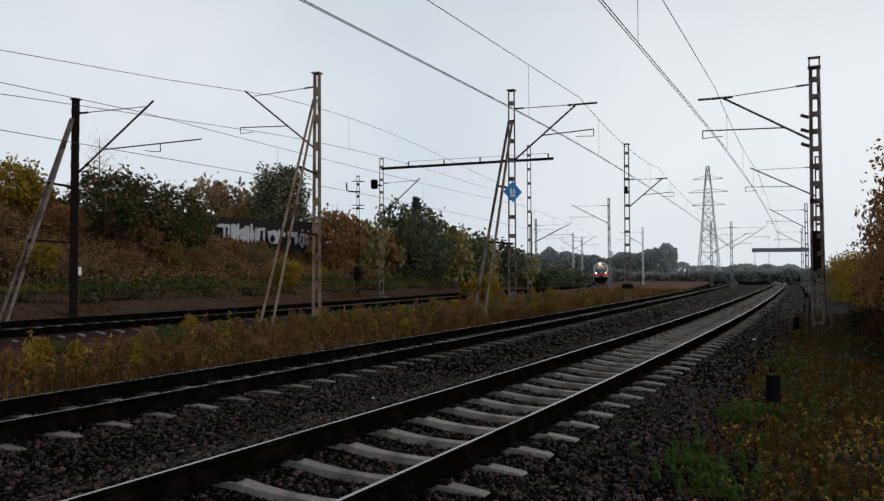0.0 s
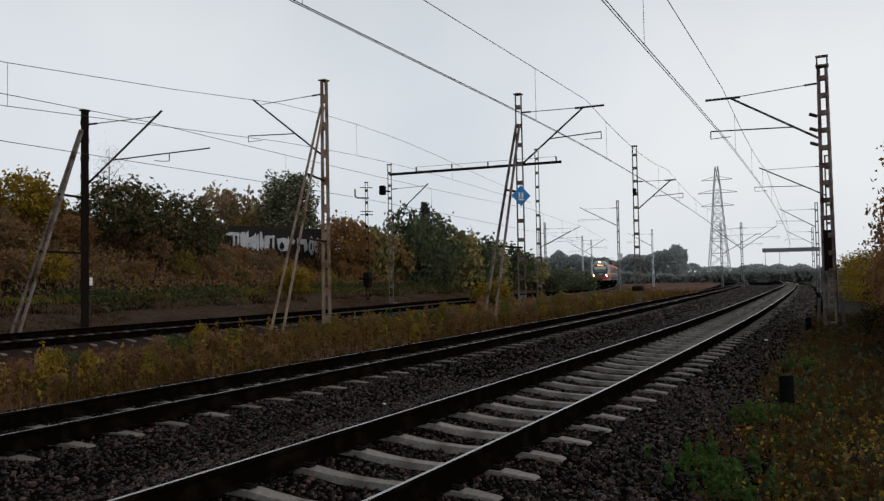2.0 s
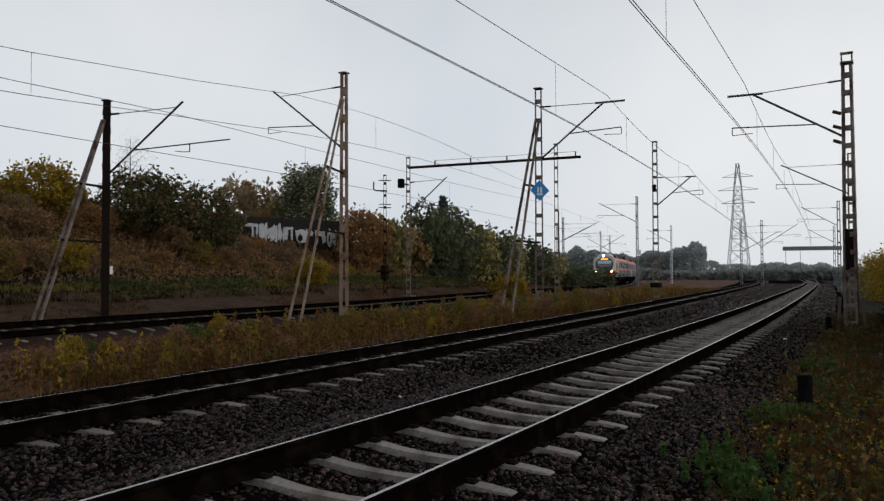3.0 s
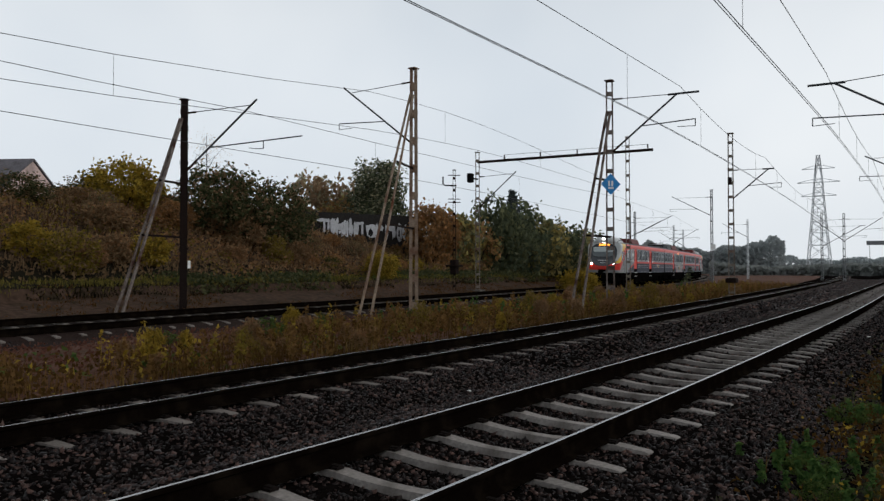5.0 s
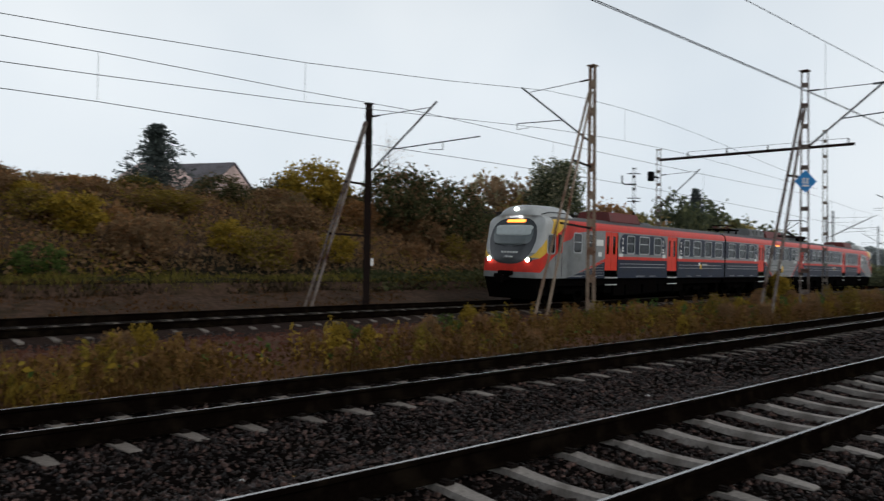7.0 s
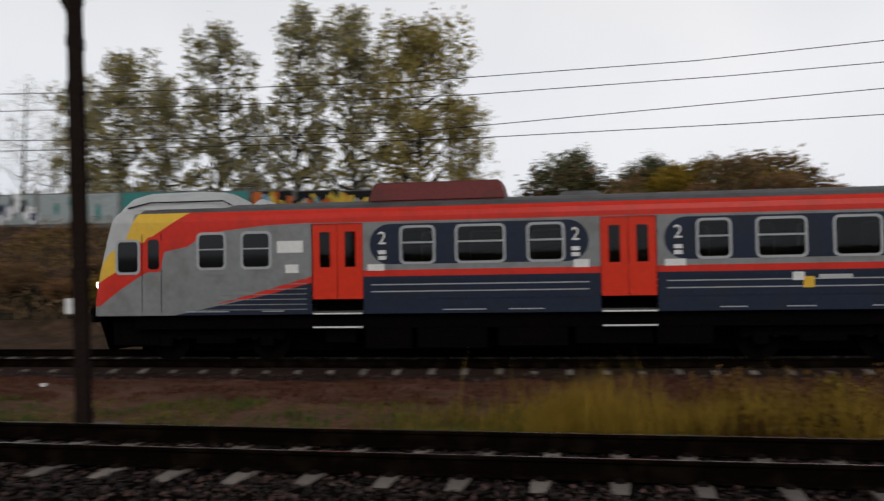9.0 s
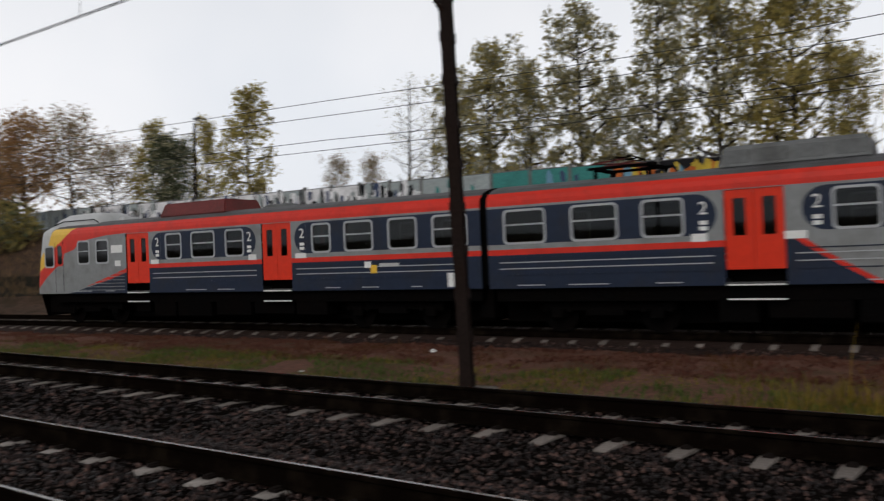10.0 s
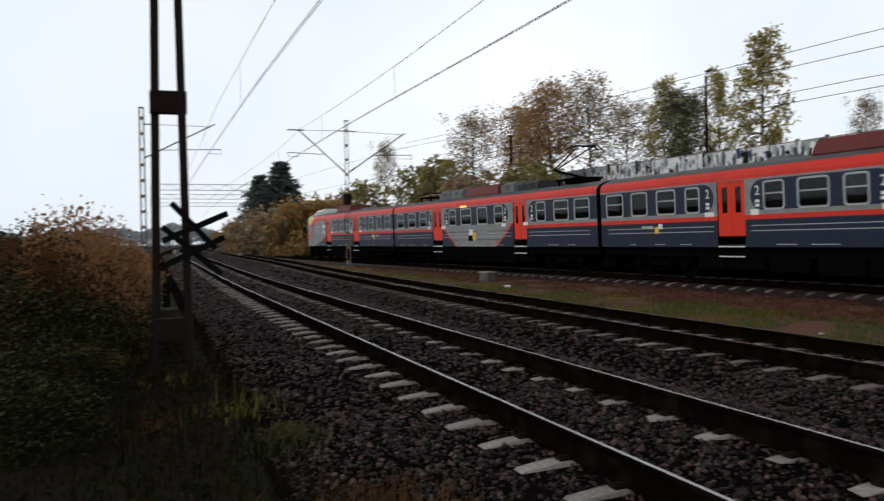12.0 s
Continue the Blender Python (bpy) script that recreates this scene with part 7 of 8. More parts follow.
def ground_leaves(name, label, seed, n, place, size, material, lift, keep=None):
    rng = np.random.default_rng(seed)
    x, y = place(rng, n)
    if keep is not None:
        k = keep(x, y, rng)
        x, y = x[k], y[k]
    z = np.array([ground_z(a, b) for a, b in zip(x, y)]) + rng.uniform(0.0, 1.0, len(x)) ** 1.5 * lift + 0.01
    v, f = leaf_cloud(rng, np.stack([x, y, z], 1), size)
    return tagged(new(name, fast_mesh(name, v, f, [material])), label, "leaves", kind="stuff")


ground_leaves("ground_cover", "dark olive creeping leaves of the verge", 61, 8000, near_place(4, 15, -4, 1.1), 0.04, F_DARK, 0.16, patchy(0.9, -0.2))
ground_leaves("ground_cover", "fallen yellow-brown leaves of the verge", 62, 9000, near_place(4, 16, -4, 1.1), 0.034, F_YELLOW, 0.15, patchy(1.7, 0.15))
ground_leaves("ground_cover", "rust brown leaves of the verge", 63, 22000, near_place(4, 16, -4, 1.2), 0.04, F_OCHRE, 0.14, patchy(1.1, -0.15))
ground_leaves("ground_cover", "thin ochre leaf litter round the standing place", 88, 9000, near_place(-3, 5, -6, 0.9), 0.04, F_OCHRE, 0.06)
blades("verge_grass", "short dark grass round the standing place", 89, 6000, near_place(-3, 5, -6, 0.9), 0.12, 0.014, F_VERGE, 0.7)
ground_leaves("ground_cover", "ochre undergrowth further along the verge", 86, 12000, near_place(14, 40, -5, 1.2), 0.06, F_OCHRE, 0.25, patchy(0.5, -0.2))
ground_leaves("ground_cover", "dark green undergrowth further along the verge", 87, 10000, near_place(14, 40, -5, 1.2), 0.06, F_DARK, 0.25, patchy(0.6, -0.1))
ground_leaves("ground_cover", "dark undergrowth beside the mast", 64, 9000, near_place(-18, -2.5, -5, 0.9), 0.05, F_VERGE, 0.4)
ground_leaves("ground_cover", "rust-brown undergrowth on the embankment", 81, 28000, bank_place(-26, 100, 7.4, 18), 0.11, F_RUST, 0.6, patchy(0.16, -0.1))
ground_leaves("ground_cover", "dull brown undergrowth on the embankment", 82, 27000, bank_place(-26, 100, 7.0, 18), 0.11, F_BROWN, 0.6)
ground_leaves("ground_cover", "yellow-olive undergrowth on the embankment", 83, 19000, bank_place(-26, 100, 7.0, 16), 0.1, F_OLIVE, 0.55, patchy(0.22, 0.05))
ground_leaves("ground_cover", "low dark green plants along the bank foot", 84, 9000, bank_place(24, 85, 4.6, 8.0), 0.13, F_DARK, 0.35, patchy(0.2, -0.05))
ground_leaves("ground_cover", "fallen brown leaves between the track and the bank", 85, 6000, bank_place(-5, 80, 2.0, 5.8), 0.07, F_REDDISH, 0.05, patchy(0.5, 0.0))
ground_leaves("weed_leaves", "olive weed leaves among the dry grass", 67, 16000, strip_place(1.5, 80, 0.0, 0.6), 0.06, F_OCHRE, 0.4, patchy(0.5, -0.6, True))
ground_leaves("weed_leaves", "reddish weed leaves among the dry grass", 68, 16000, strip_place(0, 80, 0.3, 1.0), 0.055, F_LITTER, 0.14)
ground_leaves("leaf_litter", "rust-red leaf litter along the far track", 69, 16000, strip_place(-50, 2, 0.35, 1.0, 0.6), 0.06, F_LITTER, 0.05, patchy(0.9, -0.1))
ground_leaves("weed_leaves", "broad green weeds among the dry grass", 65, 5000, strip_place(4, 60, 0.1, 0.66), 0.08, F_GREEN, 0.4, patchy(0.6, 0.25, True))
ground_leaves("weed_leaves", "yellow goldenrod among the dry grass", 66, 4000, strip_place(3, 70, 0.1, 0.66), 0.07, F_YELLOW, 0.5, patchy(0.7, 0.25, True))
for x, y, s in ((8.4, 1.2, 0.28), (8.5, 1.45, 0.13), (7.7, 1.05, 0.22), (11.6, 1.2, 0.3), (12.3, 1.05, 0.24), (18.0, 0.9, 0.4), (15.5, 1.0, 0.3)):
    twin(KINDS[7], x, y, s, x, -0.03, s * 0.75, "fresh green weed at the ballast edge")
for x, y, s, k, lab in ((-8.3, 1.3, 0.12, 3, "low dark weed at the ballast edge"), (-16.5, -0.2, 0.3, 1, "olive weed clump beside the lattice mast"),
                        (-14.5, -0.9, 0.36, 1, "olive weed clump in front of the thicket"), (-16.0, -1.5, 0.42, 1, "olive weed clump in front of the thicket")):
    weed = twin(KINDS[k], x, y, s, x, -0.03, s * 0.6, lab)
    weed.name, weed["category"] = "weed_clump", "weeds"
# loose tufts at the ballast edge: centre, spread, height, material
for i, (x, y, n, h, m, lab) in enumerate(((-9.9, 1.0, 130, 0.3, F_LEDGE, "yellow-green grass tuft beside the lattice mast"), (-5.8, 1.35, 220, 0.2, F_REDDISH, "rust-red dying weeds at the ballast edge"), (-5.7, 1.75, 180, 0.2, F_REDDISH, "rust-orange dying weeds at the ballast edge"),
                                          (-9.5, -0.1, 200, 0.25, F_REDDISH, "rust-brown weeds in front of the thicket"), (-8.1, 1.25, 110, 0.2, F_DARK, "low dark green grass at the ballast edge"), (-12.6, 0.3, 220, 0.3, F_LEDGE, "yellow-green grass beside the lattice mast"), (-15.5, -0.6, 900, 0.45, F_OLIVE, "olive grass in front of the thicket"), (-9.0, -1.6, 500, 0.3, F_DARK, "dark green grass in front of the thicket"))):
    blades("grass_tuft", lab, 300 + i, n, near_place(x - 0.35, x + 0.35, y - 0.05, y + 0.05), h, 0.014, m, 0.9)
for x, u, s in ((16, 0.55, 0.55), (19.5, 0.65, 0.4), (24, 0.62, 0.4), (28.5, 0.8, 0.35), (27, 0.72, 0.3), (33, 0.7, 0.25), (36, 0.5, 0.25), (40, 0.4, 0.3), (13, 0.6, 0.35)):
    a, b = float(mid_y(x)) + 1.75, float(far_y(x)) - 2.4
    twin(KINDS[7 if x < 30 else 4], x, a + (b - a) * u, s, x, -0.05, s * 0.9, "leafy weed clump in the strip between the tracks")

rnd_w = random.Random(31)
for i in range(90):
    x = 2.5 + 58 * rnd_w.random() ** 1.3
    a, b = float(mid_y(x)) + 1.9, float(far_y(x)) - 2.4
    s = rnd_w.uniform(0.1, 0.19) * (1.0 if x < 25 else 1.3)
    k = rnd_w.choice((0, 0, 2, 2, 1, 1, 4))
    clump = twin(KINDS[k], x, a + min((b - a) * rnd_w.uniform(0.02, 0.6), float(weed_band(x))), s * rnd_w.uniform(0.8, 1.2), i, -0.05, s * rnd_w.uniform(1.0, 2.0), "dry weedy clump in the strip between the tracks")
    clump.name, clump["category"] = "weed_clump", "weeds"

# ---- loose ballast ----


def stones(name, seed, n, place, size):
    rng = np.random.default_rng(seed)
    x, y = place(rng, n)
    # the tops of the sleepers stay clear, but for the buried middles
    for line, step, first_x, mid in ((near_y, 0.82, 6.40, np.where(x < -2.5, 0.42, 0.0)), (mid_y, 0.738, 0.02, 0.45)):
        along = (x - first_x + step / 2) % step - step / 2
        off = np.abs(y - line(x))
        free = ~((np.abs(along) < np.where(line is mid_y, 0.095, 0.105)) & (off < 1.28) & (off > mid))
        if line is mid_y:
            free &= (off[...] > 1.0) | (rng.uniform(0, 1, len(x)) < 0.4)
        x, y = x[free], y[free]
    n = len(x)
    z = np.array([ground_z(a, b) for a, b in zip(x, y)]) + rng.uniform(-0.024, 0.008, n)
    v0 = np.array([(1, 0, 0), (-1, 0, 0), (0, 1, 0), (0, -1, 0), (0, 0, 1), (0, 0, -1)], float)
    f0 = np.array([(4, 0, 2), (4, 2, 1), (4, 1, 3), (4, 3, 0), (5, 2, 0), (5, 1, 2), (5, 3, 1), (5, 0, 3)])
    v = v0[None] * rng.uniform(0.62, 1.35, (n, len(v0), 1)) * rng.uniform(0.6, 1.3, (n, 1, 3)) * np.array([1.1, 1.1, 0.75]) * (size * rng.uniform(0.55, 1.35, (n, 1, 1)))
    q = rng.normal(size=(n, 4))
    q /= np.linalg.norm(q, axis=1)[:, None]
    w_, a, b, c = q.T
    rot = np.stack([1 - 2 * (b * b + c * c), 2 * (a * b - c * w_), 2 * (a * c + b * w_), 2 * (a * b + c * w_), 1 - 2 * (a * a + c * c), 2 * (b * c - a * w_), 2 * (a * c - b * w_), 2 * (b * c + a * w_), 1 - 2 * (a * a + b * b)], 1).reshape(n, 3, 3)
    v = np.einsum("nij,nkj->nki", rot, v) + np.stack([x, y, z], 1)[:, None]
    f = f0[None] + (np.arange(n) * len(v0))[:, None, None]
    return tagged(new(name, fast_mesh(name, v.reshape(-1, 3), f.reshape(-1, 3), [M_STONE])), "dark angular ballast stones round the sleepers", "gravel", kind="stuff")


def bed_place(x0, x1, d0, d1):
    def place(rng, n):
        x = rng.uniform(x0, x1, n)
        return x, near_y(x) + d0 + (mid_y(x) - near_y(x) + d1 - d0) * rng.uniform(0, 1, n)
    return place


stones("ballast_stones", 71, 104000, bed_place(-9, 14, -2.9, 1.9), 0.029)
stones("ballast_stones", 72, 26000, bed_place(14, 36, -2.7, 1.9), 0.036)
stones("ballast_stones", 73, 36000, bed_place(-32, -9, -2.7, 1.9), 0.034)
stones("ballast_stones", 75, 30000, bed_place(36, 150, -2.6, 1.9), 0.075)
stones("ballast_stones", 76, 24000, bed_place(-120, -32, -2.6, 1.9), 0.07)
stones("ballast_stones", 74, 6000, lambda rng, n: (lambda x: (x, far_y(x) - rng.uniform(1.2, 2.6, n)))(rng.uniform(-30, 12, n)), 0.045)
# ---- painted walls, house, litter, posts ----
M_WALL = mat("fence_concrete", (0.14, 0.14, 0.135), 0.9, grain=8, vary=0.3, bump=0.2, stain=0.5, stain_scale=0.8)
M_WALLDARK = mat("dark_block_wall", (0.028, 0.025, 0.024), 0.9, grain=10, vary=0.4, bump=0.3, stain=0.3)
PAINT = {k: mat("wall_paint_" + k, c, 0.7, grain=9, vary=0.2, bump=0.05, stain=0.2) for k, c in dict(
    white=(0.75, 0.75, 0.76), chalk=(0.5, 0.5, 0.52), teal=(0.05, 0.22, 0.20), navy=(0.05, 0.07, 0.13), black=(0.012, 0.012, 0.014), yellow=(0.5, 0.36, 0.05), orange=(0.45, 0.12, 0.03), sky=(0.15, 0.30, 0.42), pale=(0.32, 0.36, 0.36), maroon=(0.13, 0.02, 0.03)).items()}


def wall_run(label, pts, z_top, z_low, thick, material, name="boundary_wall", panel=2.2):
    """A wall of panels between posts along a polyline; returns the wall and its panels' frames."""
    w = thing(name, label, "wall")
    spots = []
    for (x0, y0, t0), (x1, y1, t1) in zip(pts, pts[1:]):
        n = max(1, round(math.hypot(x1 - x0, y1 - y0) / panel))
        for i in range(n):
            a = Vector((x0 + (x1 - x0) * i / n, y0 + (y1 - y0) * i / n, 0))
            b = Vector((x0 + (x1 - x0) * (i + 1) / n, y0 + (y1 - y0) * (i + 1) / n, 0))
            top = t0 + (t1 - t0) * (i + 0.5) / n
            low = min(ground_z(a.x, a.y), ground_z(b.x, b.y)) - 0.3
            d = (b - a).normalized()
            bm = bmesh.new()
            beam(bm, a + d * 0.07 + Vector((0, 0, (top + low) / 2)), b - d * 0.07 + Vector((0, 0, (top + low) / 2)), thick, top - low)
            part("panel", bm, material, w)
            bm = bmesh.new()
            beam(bm, a - d * 0.07 + Vector((0, 0, (top + low) / 2 + 0.05)), a + d * 0.07 + Vector((0, 0, (top + low) / 2 + 0.05)), thick + 0.08, top - low + 0.1)
            part("post", bm, material, w)
            spots.append((a, b, low, top))
    return w, spots


def letter_shape(rng, w, h):
    """Bulgy graffiti stroke: an uneven closed outline."""
    n = 12
    pts = []
    for i in range(n):
        a = i / n * math.tau
        r = 1 + rng.uniform(-0.28, 0.28)
        pts.append((w / 2 * r * math.copysign(abs(math.cos(a)) ** 0.7, math.cos(a)), h / 2 * r * math.copysign(abs(math.sin(a)) ** 0.7, math.sin(a))))
    return pts


def graffiti(wall, a, b, z, w, h, colour, rng, proud):
    d = (b - a).normalized()
    nrm = Vector((d.y, -d.x, 0))
    if nrm.y > 0:
        nrm = -nrm
    c = (a + b) / 2 + Vector((0, 0, z)) + nrm * proud
    bm = bmesh.new()
    front = [bm.verts.new(c + d * u + Vector((0, 0, v))) for u, v in letter_shape(rng, w, h)]
    f = bm.faces.new(front)
    bmesh.ops.recalc_face_normals(bm, faces=[f])
    part("painted_letter", bm, PAINT[colour], wall, "painted graffiti stroke")


# long graffiti wall behind the far track
rng = random.Random(8)
pts = [(-5.5, 35, 6.0), (-20, 34.5, 6.35), (-40, 35, 6.7), (-64, 36, 7.3), (-100, 38, 7.6)]
wall_a, spots = wall_run("long concrete boundary wall covered in bright graffiti", pts, 0, 0, 0.12, M_WALL)
for a, b, low, top in spots:
    x = (a.x + b.x) / 2
    if x > -16:
        cols, back, n = ("black", "yellow", "black", "orange", "yellow", "black", "sky", "yellow", "black", "orange", "pale"), "maroon" if x > -7.5 else "black", 15
    elif x > -22:
        cols, back, n = ("teal", "teal", "navy", "sky"), "teal", 3
    elif x > -27:
        cols, back, n = ("teal", "pale", "teal"), "pale", 3
    elif x > -62:
        cols, back, n = ("black", "white", "navy", "white", "black", "pale", "white"), "white" if int(x) % 3 else "pale", 11
    else:
        cols, back, n = ("navy", "pale"), "pale", 3
    bm = bmesh.new()
    d = (b - a).normalized()
    beam(bm, a + d * 0.09 + Vector((0, -0.066, top - 0.75)), b - d * 0.09 + Vector((0, -0.066, top - 0.75)), 0.008, 1.4)
    part("paint_ground", bm, PAINT[back], wall_a)
    for k in range(n):
        u = (k + 0.5) / n
        p = a.lerp(b, u)
        graffiti(wall_a, p - d * 0.1, p + d * 0.1, top - 0.2 - rng.uniform(0.15, 0.9), rng.uniform(0.2, 0.5), rng.uniform(0.35, 1.05), cols[(k + int(x)) % len(cols)], rng, 0.08 + 0.006 * k)

# dark wall with white letters on the ridge
(xa, ya), (xb, yb) = at(47.0, 62), at(56.8, 66)
wall_b, spots = wall_run("dark wall on the ridge with white graffiti letters", [(xa, ya, 6.1), (xb, yb, 5.9)], 0, 0, 0.2, M_WALLDARK, panel=3.0)
(x0, y0), (x1, y1) = at(49.8, 62.6), at(55.6, 65.3)
a, b = Vector((x0, y0, 0)), Vector((x1, y1, 0))
d = (b - a).normalized()
for k in range(17):
    p = a.lerp(b, (k + 0.5 + rng.uniform(-0.25, 0.25)) / 17 * 0.5)
    bar = k in (0, 2, 15)
    graffiti(wall_b, p - d * 0.1, p + d * 0.1, 4.95 - 0.012 * k + (0.42 if bar else 0) + rng.uniform(-0.1, 0.1), rng.uniform(0.55, 0.7) if bar else rng.uniform(0.16, 0.3), 0.26 if bar else rng.uniform(0.8, 1.35), "chalk", rng, 0.13 + 0.003 * (k % 4))
for u, w, h, eye in ((0.58, 0.75, 1.25, 0.35), (0.655, 0.3, 1.2, 0), (0.70, 0.45, 0.5, 0), (0.775, 0.32, 1.1, 0), (0.83, 0.55, 0.4, 0), (0.86, 0.3, 1.0, 0), (0.925, 0.5, 1.3, 0.16), (0.985, 0.4, 1.25, 0)):
    p = a.lerp(b, u)
    graffiti(wall_b, p - d * 0.1, p + d * 0.1, 4.8 - 0.2 * u + (0.3 if h < 0.6 else 0), w, h, "chalk", rng, 0.13)
    if eye:
        graffiti(wall_b, p - d * 0.1, p + d * 0.1, 4.55, eye, 0.6, "black", rng, 0.138)

# house on the bank
M_RENDER = mat("pinkish_render", (0.66, 0.50, 0.46), 0.9, grain=6, vary=0.12, bump=0.1, stain=0.3)
M_TILE = mat("grey_roof_tile", (0.16, 0.15, 0.165), 0.85, grain=9, vary=0.3, bump=0.4, stain=0.3)
hx, hy = at(28.9, 72)
house = thing("house", "pinkish rendered house with a grey gabled roof behind bushes", "house", pose(hx, hy, ground_z(hx, hy) - 0.2, 0, 0, -64))
bm = bmesh.new()
pr = [(-3.4, 0), (3.4, 0), (3.4, 3.0), (0, 5.15), (-3.4, 3.0)]
ra, rb = [bm.verts.new((-4.6, y, z)) for y, z in pr], [bm.verts.new((4.6, y, z)) for y, z in pr]
bm.faces.new(ra)
bm.faces.new(rb[::-1])
for k in range(5):
    bm.faces.new((ra[k], rb[k], rb[(k + 1) % 5], ra[(k + 1) % 5]))
bmesh.ops.recalc_face_normals(bm, faces=bm.faces)
part("wall", bm, M_RENDER, house)
for s in (-1, 1):
    bm = bmesh.new()
    vs = [bm.verts.new(p) for p in ((-4.8, s * 3.7, 2.88), (4.7, s * 3.7, 2.88), (4.7, 0, 5.24), (-4.8, 0, 5.24), (-4.8, s * 3.7, 3.0), (4.7, s * 3.7, 3.0), (4.7, 0, 5.38), (-4.8, 0, 5.38))]
    for f in ((0, 1, 2, 3), (4, 5, 6, 7), (0, 1, 5, 4), (1, 2, 6, 5), (2, 3, 7, 6), (3, 0, 4, 7)):
        bm.faces.new([vs[i] for i in f])
    bmesh.ops.recalc_face_normals(bm, faces=bm.faces)
    part("roof_slope", bm, M_TILE, house)
bm = bmesh.new()
pr = [(-1.4, 0), (2.6, 0), (2.6, 3.7), (0.6, 4.7), (-1.4, 3.7)]
ra, rb = [bm.verts.new((x, -6.4, z)) for x, z in pr], [bm.verts.new((x, -1.0, z)) for x, z in pr]
bm.faces.new(ra)
bm.faces.new(rb[::-1])
for k in range(5):
    bm.faces.new((ra[k], rb[k], rb[(k + 1) % 5], ra[(k + 1) % 5]))
bmesh.ops.recalc_face_normals(bm, faces=bm.faces)
part("annex", bm, M_RENDER, house, "pinkish rendered gabled annex")
bm = bmesh.new()
box(bm, (4.59, -0.5, 2.6), (4.64, 0.5, 3.6), bevel=0.01)
part("gable_window", bm, P_SCREEN, house)

# distant woods as a far tree line; the mist is mixed into their colours
rng_n = np.random.default_rng(9)
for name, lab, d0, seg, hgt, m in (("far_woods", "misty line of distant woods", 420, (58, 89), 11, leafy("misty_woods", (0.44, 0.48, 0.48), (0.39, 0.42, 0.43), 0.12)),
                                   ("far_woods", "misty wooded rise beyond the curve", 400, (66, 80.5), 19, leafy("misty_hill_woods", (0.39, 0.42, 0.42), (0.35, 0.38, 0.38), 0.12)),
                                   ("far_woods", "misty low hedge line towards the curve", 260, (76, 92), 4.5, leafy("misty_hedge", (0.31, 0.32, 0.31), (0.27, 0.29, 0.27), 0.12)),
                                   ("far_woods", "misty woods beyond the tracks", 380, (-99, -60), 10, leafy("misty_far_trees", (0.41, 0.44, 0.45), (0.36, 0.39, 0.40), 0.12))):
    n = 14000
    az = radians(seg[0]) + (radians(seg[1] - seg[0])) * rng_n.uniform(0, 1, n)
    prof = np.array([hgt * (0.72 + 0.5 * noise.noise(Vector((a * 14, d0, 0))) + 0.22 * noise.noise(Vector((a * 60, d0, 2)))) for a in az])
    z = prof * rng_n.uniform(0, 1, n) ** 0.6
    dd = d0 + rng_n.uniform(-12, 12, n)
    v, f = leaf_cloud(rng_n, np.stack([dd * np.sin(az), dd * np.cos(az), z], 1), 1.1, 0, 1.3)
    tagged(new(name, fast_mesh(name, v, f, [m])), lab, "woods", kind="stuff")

# concrete marker stubs and litter
M_TAR = mat("tarred_post", (0.006, 0.006, 0.006), 0.9, grain=20, vary=0.4, bump=0.3, spec=0.02)
for az, d, h, r, lab in ((86.3, 12.9, 0.52, 0.10, "black marker post in the verge"), (87.7, 29, 0.5, 0.09, "small black post beside the mast"), (-88.7, 27, 0.9, 0.12, "black post beside the track")):
    x, y = at(az, d)
    p = thing("marker_post", lab, "post", Matrix.Translation((x, y, ground_z(x, y))))
    bm = bmesh.new()
    tube(bm, [(0, 0, -0.2), (0, 0, h * 0.96), (0, 0, h)], [r, r, r * 0.9], 12)
    part("post", bm, M_TAR, p)
    bm = bmesh.new()
    tube(bm, [(0, 0, -0.1), (0, 0, 0.05), (0, 0, 0.07)], [r * 2.4, r * 2.4, r * 2.1], 12)
    part("collar", bm, M_POST, p)


def litter(name, label, x, y, size, material, seed, dz=0.0):
    """A crumpled scrap: a jittered, flattened lump."""
    r = random.Random(seed)
    bm = bmesh.new()
    bmesh.ops.create_icosphere(bm, subdivisions=2, radius=1, matrix=Matrix.Diagonal((*size, 1)))
    for v in bm.verts:
        v.co *= r.uniform(0.65, 1.25)
    me = bpy.data.meshes.new(name)
    bm.to_mesh(me)
    bm.free()
    me.materials.append(material)
    ob = tagged(new(name, me), label, "litter")
    ob.location = (x, y, ground_z(x, y) + size[2] * 0.6 + dz)
    return ob


M_ORANGE = mat("faded_orange_plastic", (0.42, 0.13, 0.04), 0.6, grain=20, vary=0.2)


def on_ground(az, el, z):
    d = (EYE[2] - z) / math.tan(radians(-el))
    return at(az, d)


x, y = on_ground(53.5, -6.7, -0.16)
litter("scrap_board", "faded orange board beside the rail", x, y, (0.22, 0.08, 0.03), M_ORANGE, 1, 0.05)
for i, (az, el, s, m) in enumerate(((60.0, -7.8, 0.04, M_WHITE), (32.9, -13.0, 0.03, M_WHITE), (-25.9, -14.8, 0.035, M_WHITE), (36.2, -13.3, 0.03, P_YELLOW), (-37.05, -5.4, 0.09, M_WHITE), (-65.95, -3.3, 0.14, M_WHITE), (-46, -6.0, 0.05, M_WHITE), (85.2, -4.2, 0.05, M_WHITE))):
    x, y = on_ground(az, el, -0.3)
    litter("paper_scrap", "pale scrap of litter on the ground", x, y, (s, s * 0.8, s * 0.45), m, 10 + i)
x, y = on_ground(-67.3, -3.05, -0.35)
cab = thing("cable_cabinet", "small pale concrete cable box beside the track", "cabinet", pose(x, y, ground_z(x, y), 0, 0, 12))
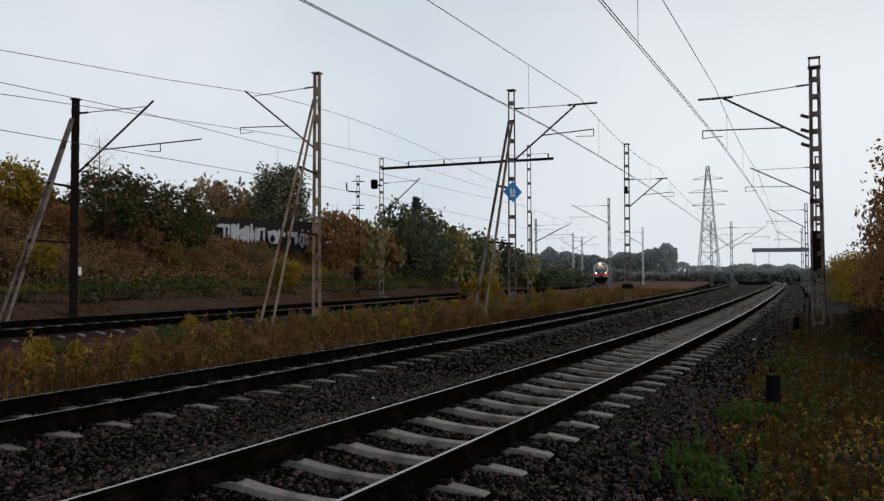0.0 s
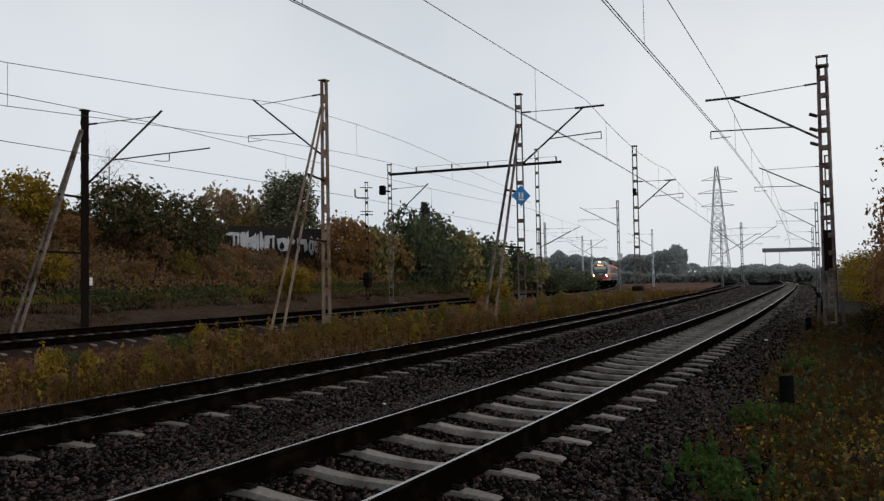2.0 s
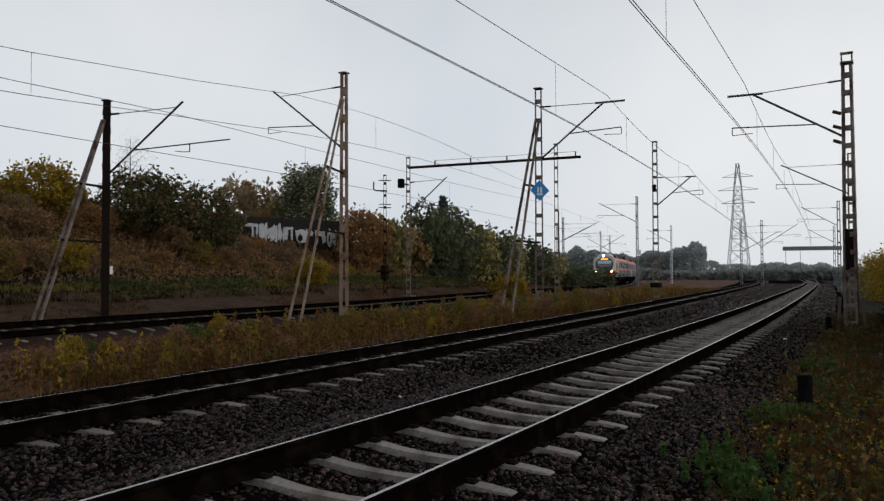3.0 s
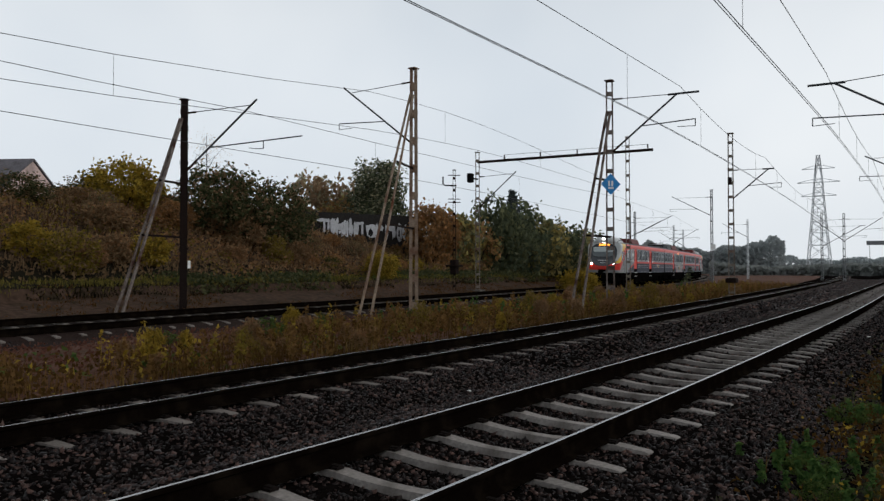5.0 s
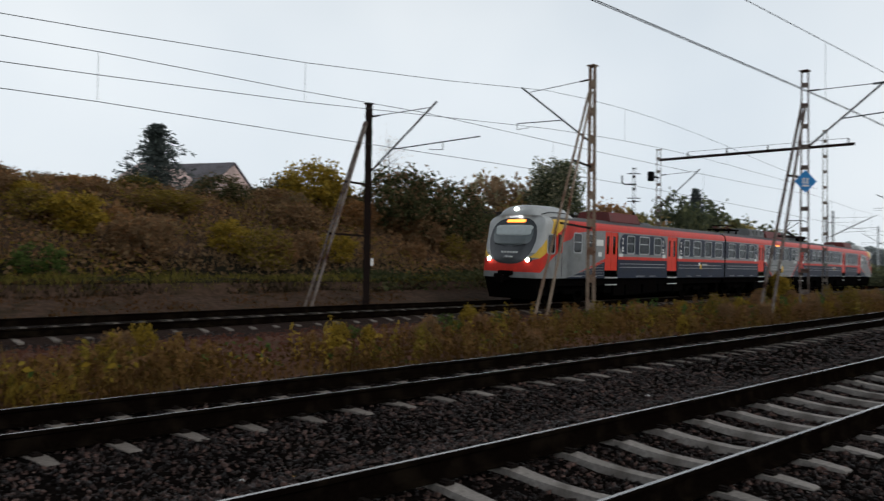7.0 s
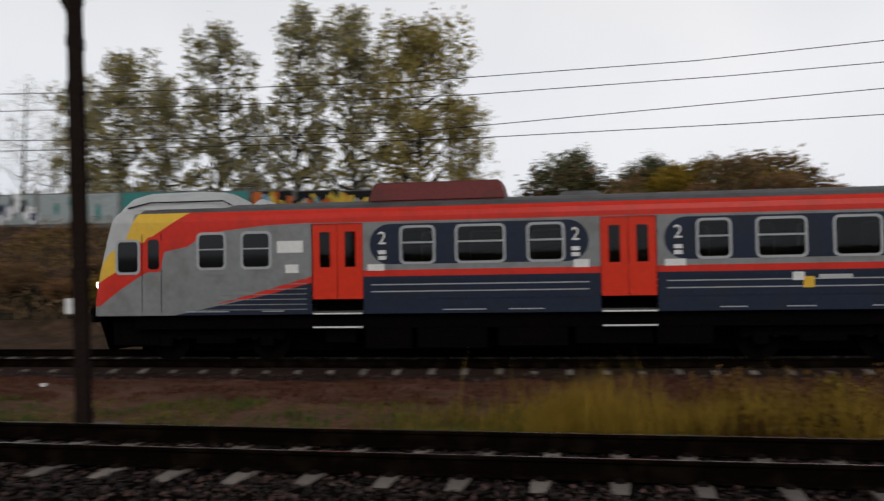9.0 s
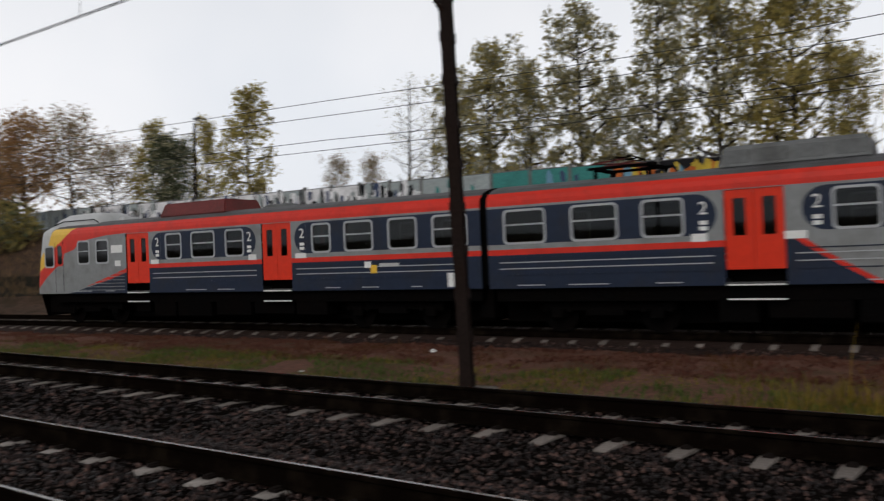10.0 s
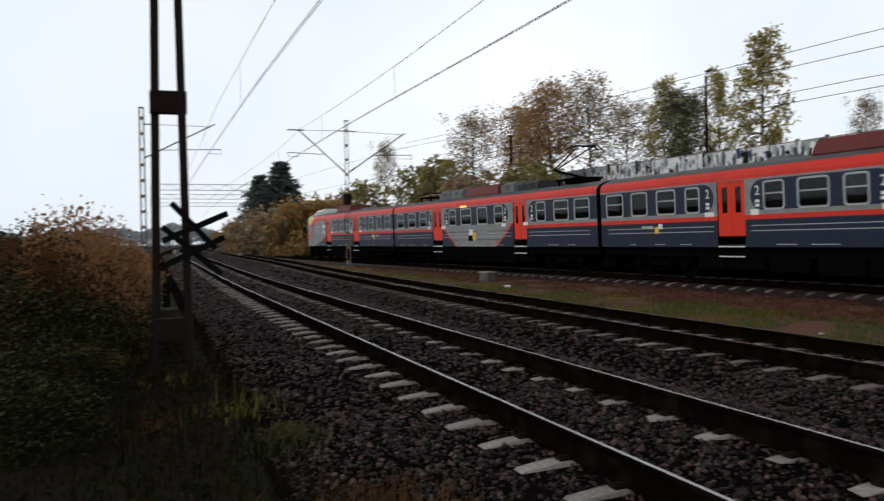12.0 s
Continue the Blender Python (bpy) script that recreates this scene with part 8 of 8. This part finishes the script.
bm = bmesh.new()
box(bm, (-0.3, -0.2, -0.1), (0.3, 0.2, 0.38), bevel=0.03)
part("body", bm, M_POST, cab)
bm = bmesh.new()
box(bm, (-0.34, -0.24, 0.37), (0.34, 0.24, 0.43), bevel=0.015)
part("lid", bm, M_CONCRETE, cab)

# street lamp and plain pole beyond the wall
for az, d, el, arm in ((-52.7, 60, 10.2, True), (-65.55, 72, 6.95, False), (70.9, 120, 4.6, False)):
    x, y = at(az, d)
    g = ground_z(x, y)
    h = EYE[2] + d * math.tan(radians(el)) - g
    lp = thing("street_lamp" if arm else "pole", "grey street lamp behind the wall" if arm else "plain dark wooden pole", "street lamp" if arm else "pole", Matrix.Translation((x, y, g)))
    bm = bmesh.new()
    tube(bm, [(0, 0, -0.3), (0, 0, h)], [0.13, 0.08], 8)
    part("pole", bm, M_MASTDARK, lp)
    if arm:
        bm = bmesh.new()
        tube(bm, [(0, 0, h - 0.1), (0.9, -0.6, h + 0.1)], 0.04, 6)
        part("arm", bm, M_MASTDARK, lp)
        bm = bmesh.new()
        box(bm, (0.8, -0.75, h + 0.05), (1.4, -0.5, h + 0.17), bevel=0.03)
        part("lantern", bm, M_ARM, lp)
# ---- the train's run ----


def run_on_track(s0, steps=4000):
    """Places along the far track, by distance from the point at x = 0 (positive where the train comes from)."""
    xs = np.linspace(-420, 420, steps)
    ys, zs = far_y(xs), far_z(xs)
    d = np.r_[0, np.cumsum(np.hypot(np.diff(xs), np.diff(ys)))]
    d -= np.interp(0, xs, d)
    return xs, ys, zs, d


RUN = run_on_track(0)


def on_track(d):
    xs, ys, zs, ds = RUN
    return Vector((np.interp(d, ds, xs), np.interp(d, ds, ys), np.interp(d, ds, zs)))


FRONT = curve_of([(0.0, 170.5), (1.5, 139.3), (2.5, 118.8), (3.0, 108.6), (5.5, 57.15), (6.5, 36.95), (7.0, 26.93), (7.5, 17.03), (9.5, -22.8), (10.0, -32.8), (10.5, -42.85), (11.0, -52.95), (11.5, -63.05), (12.0, -72.95)])


def motions():
    for car, behind, turned in CARS:
        rows = []
        for k in range(0, 49):
            t = k * 0.25
            d = float(FRONT(t)) + behind
            a, b = on_track(d - 7.2), on_track(d + 7.2)
            way = b - a
            m = (a + b) / 2
            rise = 0.28 * float(far_cant(m.x))  # lean cut below the track's cant so the window panes mirror the sky
            at = pose(m.x, m.y, m.z + rise / 2, 0, -math.degrees(math.asin(way.z / way.length)), math.degrees(math.atan2(way.y, way.x))) @ pose(0, 0, 0, math.degrees(math.atan(rise / 1.504)))
            rows.append((t, at @ pose(0, 0, 0, 0, 0, 180) if turned else at))
        walk(car, rows)


motions()
